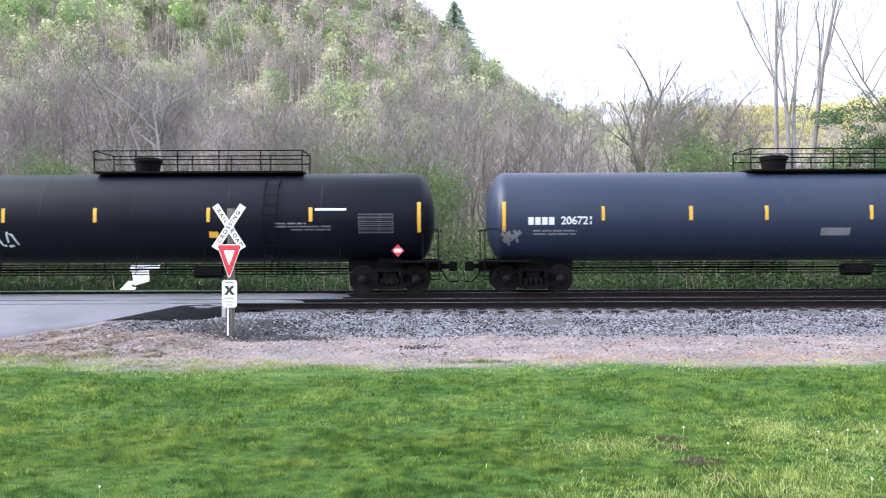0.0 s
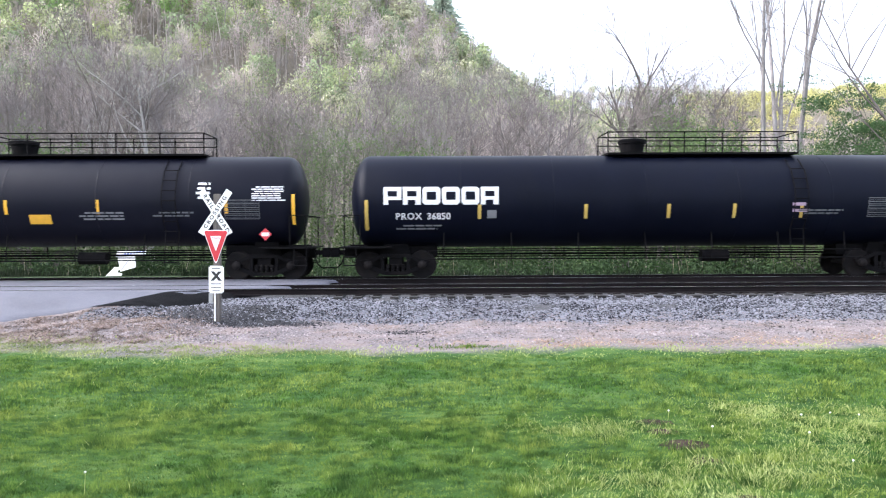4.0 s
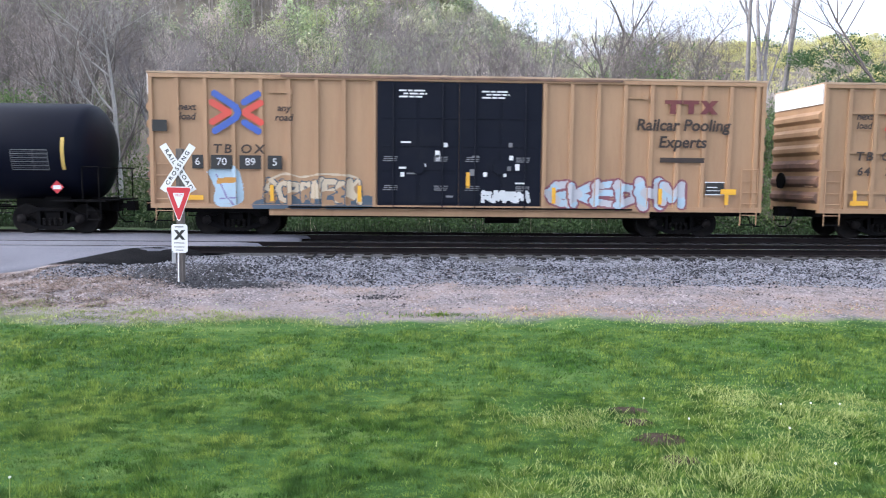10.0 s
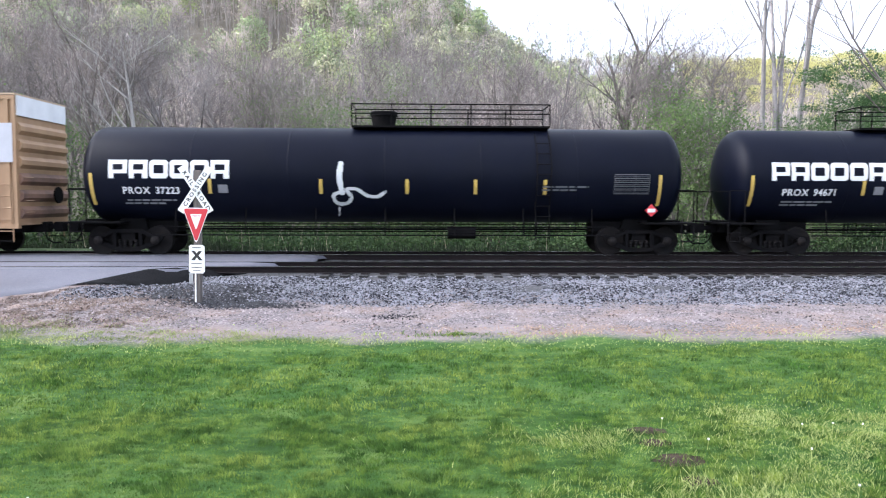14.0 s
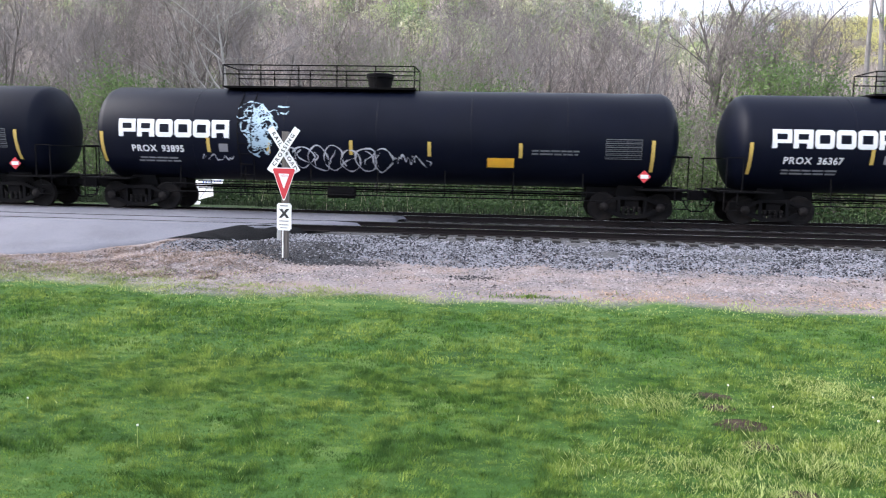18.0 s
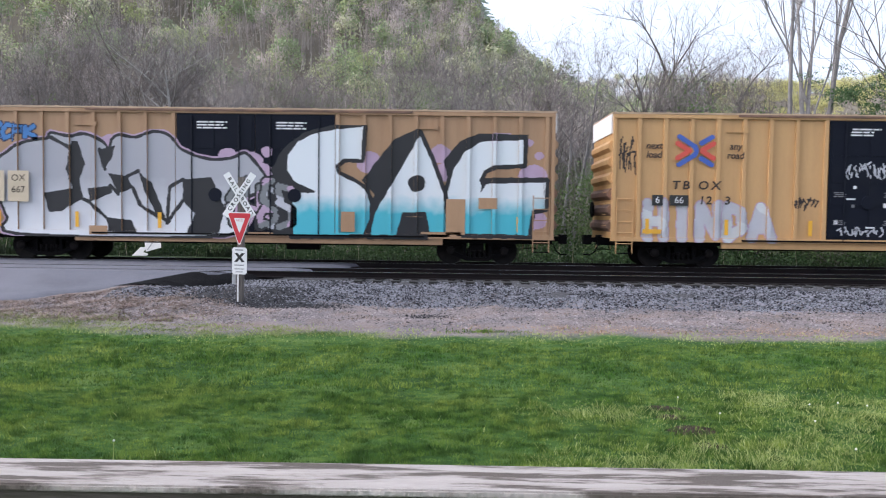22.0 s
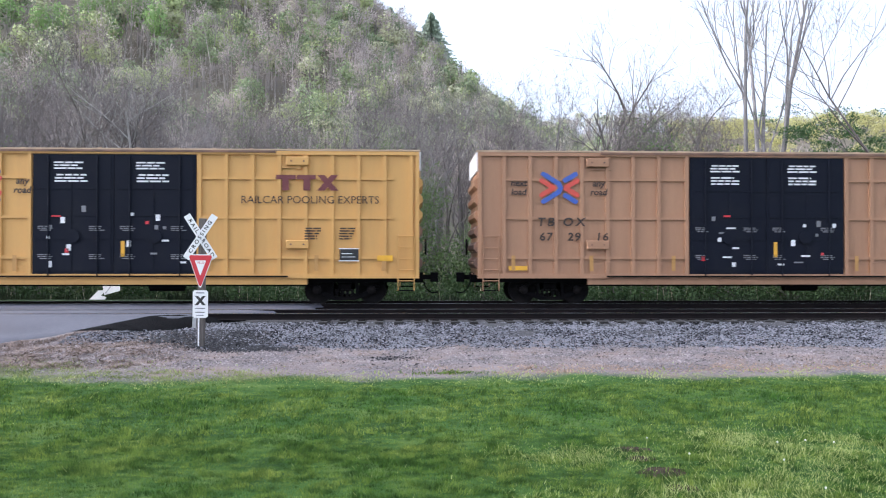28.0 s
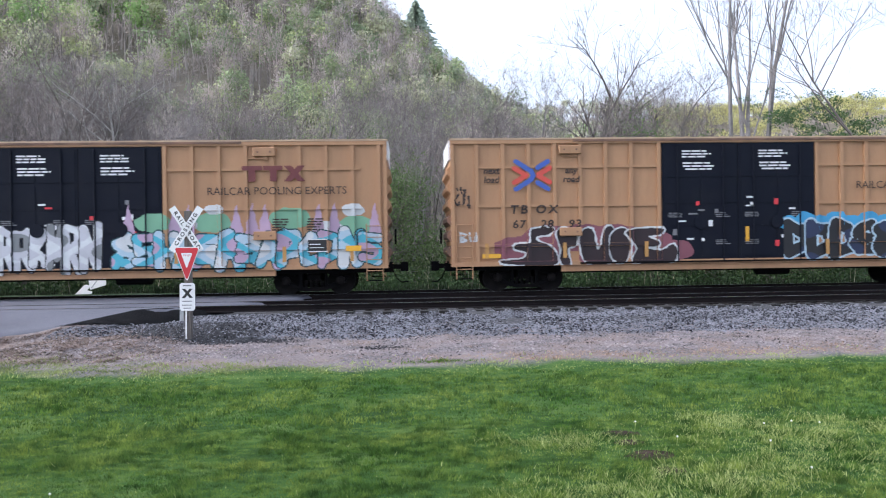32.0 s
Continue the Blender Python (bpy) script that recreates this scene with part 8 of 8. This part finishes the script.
def forest(n, area, seed, bare, keep=None, tall=(8, 13), broad=(1.7, 2.9), fine=1.0, near=False):
    """Far trees in four shades each: trunks with limbs, and rounded crowns of twig tips or of small leaves."""
    r = np.random.default_rng(seed)
    x, y = r.uniform(area[0], area[1], n), r.uniform(area[2], area[3], n)
    if keep is not None:
        k = keep(x, y)
        x, y = x[k], y[k]
    n = len(x)
    z = land(x, y)
    h, w = r.uniform(*tall, n), r.uniform(*broad, n)
    shade = r.integers(0, 4, n)
    deep = np.where(r.uniform(0, 1, n) < 0.5, 0.34, 0.25) * h
    mid = np.stack([x, y, z + h - deep], -1)[:, None, :]
    size = np.stack([w, w, deep], -1)[:, None, :]
    unit = lambda v: v / np.linalg.norm(v, axis=-1)[..., None]
    k = 8
    knots = unit(r.normal(0, 1, (n, k, 3)) + (0, 0, 0.3)) * r.uniform(0.3, 0.68, (n, k, 1))

    def facets(m, s0, s1, shell, thin):
        pick = knots[np.arange(n)[:, None], r.integers(0, k, (n, m))]
        u = unit(r.normal(0, 1, (n, m, 3)) + (0, 0, 0.2))
        off = pick + u * r.uniform(*shell, (n, m, 1))
        c = mid + off * size
        soft = unit(u * 0.7 + unit(off) * 0.8)
        nor = unit(u + r.normal(0, 0.4, (n, m, 3)))
        up = unit(np.cross(nor, r.normal(0, 1, (n, m, 3))))
        if thin < 0.5:
            up = unit(unit(off) * (1, 1, 0.8) + (0, 0, 0.55) + r.normal(0, 0.3, (n, m, 3)))
            nor = unit(np.cross(up, np.cross(soft, up)))
        b = np.cross(nor, up)
        s = r.uniform(s0, s1, (n, m, 1)) * np.clip(y / 125, 0.55, 1.2)[:, None, None] ** (thin > 0.2)
        flip = ((nor * soft).sum(-1) < 0)[..., None]
        b = np.where(flip, -b, b)
        return np.stack([c - up * s, c - b * s * thin, c + up * s, c + b * s * thin], 2), np.repeat(soft[:, :, None, :], 4, 2)
    if bare:
        sets = [facets(int(130 * fine), 0.24, 0.66, (0.08, 0.5), 0.026)] if near else [facets(int(120 * fine), 0.12, 0.26, (0.22, 0.44), 0.34), facets(int(110 * fine), 0.3, 0.75, (0.1, 0.48), 0.045)]
    else:
        sets = [facets(int(300 * fine), 0.14, 0.27, (0.30, 0.42), 0.75)]
    crowns = []
    for q in range(4):
        P = np.concatenate([T[shade == q].reshape(-1, 3) for T, _ in sets])
        N = np.concatenate([M[shade == q].reshape(-1, 3) for _, M in sets])
        crowns.append((P, np.arange(len(P)).reshape(-1, 4), N))
    # trunks, with two limbs each
    tv = []
    lean = r.normal(0, 0.05, (n, 2))
    p0 = np.stack([x, y, z - 0.5], -1)
    p1 = np.stack([x + lean[:, 0] * h, y + lean[:, 1] * h, z + h * 0.85], -1)
    p2 = p0 * 0.6 + p1 * 0.4
    for q in range(4):
        e0, e1, wide = (p0, p1, 0.12) if q < 2 else (p2, p2 + np.stack([r.normal(0, 1.2, n), r.normal(0, 1.2, n), h * 0.42], -1), 0.06)
        ang = (q % 2) * np.pi / 2
        o = np.stack([np.cos(ang) * wide * np.ones(n), np.sin(ang) * wide * np.ones(n), np.zeros(n)], -1)
        tv.append(np.stack([e0 - o, e0 + o, e1 + o * 0.3, e1 - o * 0.3], 1))
    if near:
        # spreading limbs that branch once more, as crossed ribbons
        for _ in range(8):
            t = r.uniform(0.3, 0.85, (n, 1))
            e0 = p0 * (1 - t) + p1 * t
            a = r.uniform(0, 6.283, n)
            d = np.stack([np.cos(a), np.sin(a), r.uniform(0.5, 1.4, n)], -1) * (w * r.uniform(0.5, 1.0, n) * 0.95)[:, None]
            bend = e0 + d * 0.5 - (0, 0, 0.15)
            ends = [(e0, bend, 0.05, 0.035), (bend, e0 + d, 0.035, 0.015)]
            for _ in range(3):
                f = r.uniform(0.35, 0.95, (n, 1))
                q0 = e0 + d * f
                ends.append((q0, q0 + (d * 0.5 + r.normal(0, 0.5, (n, 3)) + (0, 0, 0.45)) * r.uniform(0.5, 1.0, (n, 1)), 0.022, 0.008))
            for u0, u1, w0, w1 in ends:
                for o in ((1, 0, 0), (0, 0.6, 0.8)):
                    o = np.array(o)
                    tv.append(np.stack([u0 - o * w0, u0 + o * w0, u1 + o * w1, u1 - o * w1], 1))
    trunks = np.concatenate(tv).reshape(-1, 3)
    return crowns, (trunks, np.arange(len(trunks)).reshape(-1, 4))


slope = lambda x, y: (land(x, y) > 1.5) & (np.abs(x) < 0.74 * y + 4)
leafy_part = lambda x, y: slope(x, y) & (1.5 * vnoise(x, y, 13, 3) - 0.75 + 0.55 * smooth(84, 140, y) + 0.2 * smooth(-25, 8, x) + 0.75 * smooth(0.09, 0.2, land(x, y) / y) > 0.10)
bare_1, t1 = forest(2350, (-106, 76, 78, 194), 21, True, lambda x, y: slope(x, y) & ~(leafy_part(x, y) & (vnoise(x * 7, y * 7, 9, 8) > 0.24)))
leaf_1, t2 = forest(2300, (-106, 76, 74, 194), 22, False, lambda x, y: leafy_part(x, y) & (vnoise(x * 7, y * 7, 9, 9) > 0.30), (7, 11), (1.9, 3.1))
bare_3, t8 = forest(220, (-48, 4, 92, 150), 28, True, lambda x, y: slope(x, y))
bare_2, t3 = forest(560, (-66, 70, 52, 78), 23, True, lambda x, y: np.abs(x) < 0.76 * y, (7, 12), (1.7, 2.8), 1.0, True)
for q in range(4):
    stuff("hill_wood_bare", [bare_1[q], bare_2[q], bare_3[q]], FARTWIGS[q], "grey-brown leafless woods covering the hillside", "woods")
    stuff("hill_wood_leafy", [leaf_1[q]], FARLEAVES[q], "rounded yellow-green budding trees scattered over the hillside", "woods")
stuff("wood_edge_limbs", [t3], TWIG, "bare branching trunks and limbs at the foot of the hill", "woods")
groves, t7 = forest(60, (-58, -30, 96, 114), 27, False, lambda x, y: vnoise(x, y, 6, 5) > 0.56, (8, 11), (2.0, 2.9))
stuff("green_grove", groves, GROVELEAF, "fresh green trees in full young leaf on the hillside", "woods")
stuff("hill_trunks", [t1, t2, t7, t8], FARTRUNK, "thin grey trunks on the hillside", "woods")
leaf_3, t4 = forest(2600, (20, 420, 240, 400), 24, False, lambda x, y: (land(x, y) > 8) & (x > 0.34 * y) & (x < 0.72 * y), (6, 9.5), (2.8, 4.6), 0.42)
leaf_4, t5 = forest(330, (20, 170, 240, 400), 25, False, lambda x, y: (land(x, y) > 8) & (x < 0.40 * y), broad=(2.3, 4.0), fine=0.55)
bare_4, t6 = forest(500, (20, 170, 240, 400), 26, True, lambda x, y: (land(x, y) > 8) & (x < 0.42 * y), broad=(2.3, 4.0), fine=0.55)
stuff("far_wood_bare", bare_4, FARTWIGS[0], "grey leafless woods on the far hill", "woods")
stuff("far_wood_leafy", leaf_4, FARLEAVES[2], "budding trees on the far hill, haze painted into their colour", "woods")
stuff("far_wood", leaf_3, SUNLEAF, "yellow-green woods on the far hill with sunlight painted in", "woods")
stuff("far_trunks", [t4, t5, t6], BARK, "trunks on the far hill", "woods")


def pine(x, y, h, seed):
    r = np.random.default_rng(seed)
    n = 2600
    t = r.uniform(0, 1, n) ** 0.8
    a = r.uniform(0, 6.283, n)
    rad = (1 - t) ** 0.8 * h * 0.46 * (0.2 + 0.8 * r.uniform(0, 1, n)) * (0.8 + 0.2 * np.sin(t * 60 + 3 * a))
    c = np.stack([np.cos(a) * rad, np.sin(a) * rad, h * (0.12 + 0.88 * t)], -1)
    d = np.stack([np.cos(a), np.sin(a), -0.25 * np.ones(n)], -1) * r.uniform(0.3, 0.7, n)[:, None]
    s = r.normal(0, 0.2, (n, 3))
    P = np.stack([c - d, c + s, c + d, c - s], 1).reshape(-1, 3)
    p = tagged(new("pine"), "dark pointed pine on the skyline of the hill", "tree")
    bm = bmesh.new()
    rod(bm, (0, 0, -0.5), (0, 0, h * 0.97), 0.2, 6, 0.03)
    part("trunk", bm, BARK, p)
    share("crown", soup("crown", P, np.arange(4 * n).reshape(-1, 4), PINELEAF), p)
    p.matrix_basis = pose(x, y, float(land(x, y)) - 0.3)


pine(2.9, 152, 15.5, 1)
pine(5.0, 153, 11, 2)
pine(-5.6, 158, 11, 3)

# ---- trackside weeds, dry stalks, lawn ----


def blades(n, x0, x1, y0, y1, h, wide, seed, keep=None, lean=0.35, zfun=land, hf=None, plain=False):
    r = np.random.default_rng(seed)
    x, y = r.uniform(x0, x1, n), r.uniform(y0, y1, n)
    if keep is not None:
        k = r.uniform(0, 1, n) < keep(x, y)
        x, y = x[k], y[k]
    n = len(x)
    z = zfun(x, y)
    a = r.uniform(0, 6.283, n)
    tuft = vnoise(x, y, 0.30, 14) * 0.5 + vnoise(x, y * 1.3, 0.12, 15) * 0.5
    hh = h * r.uniform(0.5, 1.3, n) * (0.4 + 0.45 * vnoise(x, y, 1.1, 13) + 1.25 * smooth(0.36, 0.78, tuft))
    if hf is not None:
        hh = hh * hf(x, y)
    sway = 0.8 * lean * (vnoise(x, y, 0.42, 16) - 0.5), 0.8 * lean * (vnoise(x, y, 0.42, 17) - 0.5)
    d = np.stack([(r.normal(0, lean, n) + 2 * sway[0]) * hh, (r.normal(0, lean, n) + 2 * sway[1]) * hh, hh], -1)
    s = np.stack([np.cos(a), np.sin(a), np.zeros(n)], -1) * wide * r.uniform(0.6, 1.3, n)[:, None]
    p = np.stack([x, y, z - 0.005], -1)
    P = np.stack([p - s, p + s, p + d * 0.6 + s * 0.7, p + d, p + d * 0.6 - s * 0.7], 1).reshape(-1, 3)
    i = 5 * np.arange(n)[:, None]
    F = np.concatenate([i + (0, 1, 3)] if plain else [i + (0, 1, 2), i + (0, 2, 4), i + (4, 2, 3)])
    return P, F


lawn_edge = lambda x, y: 1 - smooth(-0.8, 0.45, y - (13.3 + 0.03 * x + 0.7 * smooth(-4, -9, x)) + 0.4 * bumps(x, y, 1.5, 2))
SPOTS = ((2.42, 8.26, 0.2), (2.39, 7.85, 0.16), (2.45, 7.35, 0.24), (2.45, 6.83, 0.17), (2.47, 5.76, 0.22), (2.47, 5.08, 0.25), (-0.6, 15.0, 0.01))
bald = lambda x, y: 1 - np.clip(sum(1.1 * np.exp(-((x - a) / (1.1 * b)) ** 2 - ((y - c) / (0.8 * b)) ** 2) for a, c, b in SPOTS), 0, 0.86)
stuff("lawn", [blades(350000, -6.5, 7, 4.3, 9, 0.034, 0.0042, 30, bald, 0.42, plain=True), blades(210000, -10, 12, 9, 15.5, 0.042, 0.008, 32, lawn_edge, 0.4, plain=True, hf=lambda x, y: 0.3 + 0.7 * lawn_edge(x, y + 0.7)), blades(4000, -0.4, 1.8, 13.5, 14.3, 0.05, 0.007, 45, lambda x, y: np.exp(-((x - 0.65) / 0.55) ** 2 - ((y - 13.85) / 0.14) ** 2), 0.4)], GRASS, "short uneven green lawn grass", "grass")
SOIL = surface("bare_brown_soil", (0.018, 0.014, 0.011), (0.075, 0.056, 0.044), 6, 0.95, 0, 0.8, 40, spec=0.03)
for a, c, b in SPOTS[:-1]:
    bm = bmesh.new()
    ring = [bm.verts.new((a + 1.0 * b * math.cos(k * 0.3927) * (1 + 0.3 * math.sin(k * 2.7)), c + 0.75 * b * math.sin(k * 0.3927), float(land(a + 1.5 * b * math.cos(k * 0.3927), c + 1.15 * b * math.sin(k * 0.3927))) + 0.006)) for k in range(16)]
    mid = bm.verts.new((a, c, float(land(a, c)) + 0.012))
    for k in range(16):
        bm.faces.new((ring[k], ring[(k + 1) % 16], mid))
    tagged(new("soil_patch", finish(bm, "soil_patch", SOIL)), "bare brown soil showing through the lawn", "soil", "bare patches in the lawn")
PALEGRASS = leafy("pale_weedy_grass", (0.24, 0.31, 0.09), (0.46, 0.50, 0.20))
WEEDY = ((1.45, 8.0, 0.35), (2.2, 7.9, 0.3), (3.9, 8.7, 0.5), (4.1, 7.5, 0.55), (2.4, 6.4, 0.35), (1.3, 6.3, 0.4), (3.3, 6.6, 0.4), (2.2, 5.9, 0.35), (5.2, 8.4, 0.5), (2.9, 5.3, 0.3), (4.9, 6.6, 0.4))
paley = lambda x, y: sum(np.exp(-((x - a) / (1.3 * b)) ** 2 - ((y - c) / b) ** 2) for a, c, b in WEEDY) * (0.35 + 0.65 * smooth(-0.3, 0.5, bumps(x, y, 0.45, 6)))
speckled = lambda x, y: 0.07 * smooth(0.35, 0.75, bumps(x, y, 0.6, 8)) + 0.03
stuff("pale_grass", [blades(120000, 0.6, 7.0, 4.6, 10.0, 0.04, 0.0036, 33, paley, 0.6), blades(60000, -9, 11, 4.6, 13.2, 0.036, 0.005, 37, speckled, 0.6), blades(9000, -13, -3, 13.0, 16.0, 0.03, 0.008, 39, lambda x, y: 0.4 * smooth(-2.5, -6, x) * (1 - smooth(14.6, 16.2, y + 0.6 * bumps(x, y, 1.2, 5))) * (0.3 + 0.7 * smooth(-0.2, 0.5, bumps(x, y, 0.7, 3)))), blades(14000, -11, 14, 13.0, 15.0, 0.04, 0.009, 38, lambda x, y: 0.5 * smooth(0.1, 0.7, bumps(x, y, 0.9, 7)) * (1 - smooth(13.9, 15.0, y - 0.03 * x))), blades(16000, -10, 12, 11.5, 14.6, 0.05, 0.009, 34, lambda x, y: 0.6 * lawn_edge(x, y - 0.6) * smooth(12.0, 13.2, y - 0.03 * x - 1.6 * smooth(-4, -9, x)), hf=lambda x, y: 0.5 + 0 * x)], PALEGRASS, "pale yellowish weeds in the lawn", "grass")
OLIVE = leafy("thin_olive_grass", (0.105, 0.15, 0.045), (0.27, 0.30, 0.12), 0.8, 0.3, 0.8)
stuff("thin_grass", [blades(110000, -14, 1, 12.4, 16.2, 0.034, 0.008, 46, lambda x, y: smooth(12.6, 13.6, y - 0.12 * np.maximum(-4 - x, 0)) * (1 - smooth(14.3, 15.8, y + 0.9 * (vnoise(x, y, 0.9, 21) - 0.5) + 0.30 * (x + 8))) * (0.25 + 0.75 * vnoise(x, y, 0.5, 22)), 0.8, plain=True)], OLIVE, "thin olive grass where the lawn gives way to gravel", "grass")
stuff("orange_straw", [blades(16000, -1, 15, 13.4, 15.4, 0.022, 0.008, 43, lambda x, y: smooth(13.5, 13.9, y - 0.03 * x) * (1 - smooth(14.1, 14.9, y - 0.03 * x + 0.4 * bumps(x, y, 0.9, 3))) * smooth(-1, 2, x), 2.2)], STRAW, "orange dead grass along the edge of the lawn", "dead grass")
stuff("mulch", [blades(60000, -12, -4.4, 14.6, 18.8, 0.028, 0.008, 41, lambda x, y: (x > road_edge(y) + 0.15) * smooth(-4.4, -6.0, x) * (0.35 + 0.65 * smooth(-0.4, 0.4, bumps(x, y, 0.5, 3))), 2.2), blades(26000, -11, 16, 13.6, 17.4, 0.025, 0.008, 42, lambda x, y: smooth(0.0, 0.6, bumps(x, y, 0.55, 2)) * smooth(13.6, 14.4, y) * (1 - smooth(16.4, 17.4, y)), 2.2)], MULCH, "dead grass and brown mulch strewn over the gravel", "mulch")
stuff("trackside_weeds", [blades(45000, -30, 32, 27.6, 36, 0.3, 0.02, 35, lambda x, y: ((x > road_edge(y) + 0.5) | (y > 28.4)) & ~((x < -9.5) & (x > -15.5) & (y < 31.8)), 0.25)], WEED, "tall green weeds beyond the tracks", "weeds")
ug = np.random.default_rng(61)
ux, uy = ug.uniform(-32, 34, 900), ug.uniform(29.6, 42, 900)
uh = 0.3 + 2.2 * vnoise(ux, uy, 4.0, 12) * ug.uniform(0.4, 1.1, 900) * smooth(28.5, 35, uy)
clear = ~((ux < -8.5) & (ux > -16.5) & (uy < 36))
ux2, uy2 = ug.uniform(-34, 36, 760), ug.uniform(36, 50, 760)
ug_high = np.stack([ux2, uy2, land(ux2, uy2) + 0.4 + 3.8 * vnoise(ux2, uy2, 3.0, 18) * ug.uniform(0.2, 1.1, 760)], -1)
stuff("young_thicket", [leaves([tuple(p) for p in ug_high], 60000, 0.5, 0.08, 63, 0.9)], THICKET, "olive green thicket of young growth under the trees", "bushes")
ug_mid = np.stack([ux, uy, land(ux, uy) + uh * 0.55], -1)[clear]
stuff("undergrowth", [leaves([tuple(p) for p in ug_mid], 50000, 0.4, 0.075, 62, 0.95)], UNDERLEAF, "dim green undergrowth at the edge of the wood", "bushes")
stuff("dry_stalks", [blades(650, -30, 32, 28.5, 36, 1.1, 0.012, 36, lambda x, y: smooth(0.0, 0.6, bumps(x, y, 3, 3)) * (((x > road_edge(y) + 0.5) | (y > 28.4)) & ~((x < -9.5) & (x > -15.5) & (y < 31.8))), 0.12)], STALK, "dry pale stalks among the weeds", "weeds")
dr = random.Random(9)
for k in range(9):
    x, y = dr.choice(((dr.uniform(2, 5.5), dr.uniform(5.2, 8.5)), (dr.uniform(-5, 5), dr.uniform(5, 10))))
    d = tagged(new("dandelion_clock"), "white dandelion seed head on a thin stem in the lawn", "flower", "dandelions in the lawn")
    h = dr.uniform(0.08, 0.2)
    bm = bmesh.new()
    rod(bm, (0, 0, -0.02), (0.01, 0, h), 0.003, 5)
    part("stem", bm, PALEGRASS, d)
    bm = bmesh.new()
    bmesh.ops.create_icosphere(bm, subdivisions=1, radius=0.012)
    bmesh.ops.translate(bm, verts=bm.verts, vec=(0.01, 0, h + 0.015))
    part("seed_head", bm, PETAL, d)
    d.matrix_basis = pose(x, y, float(land(x, y)))

motions()
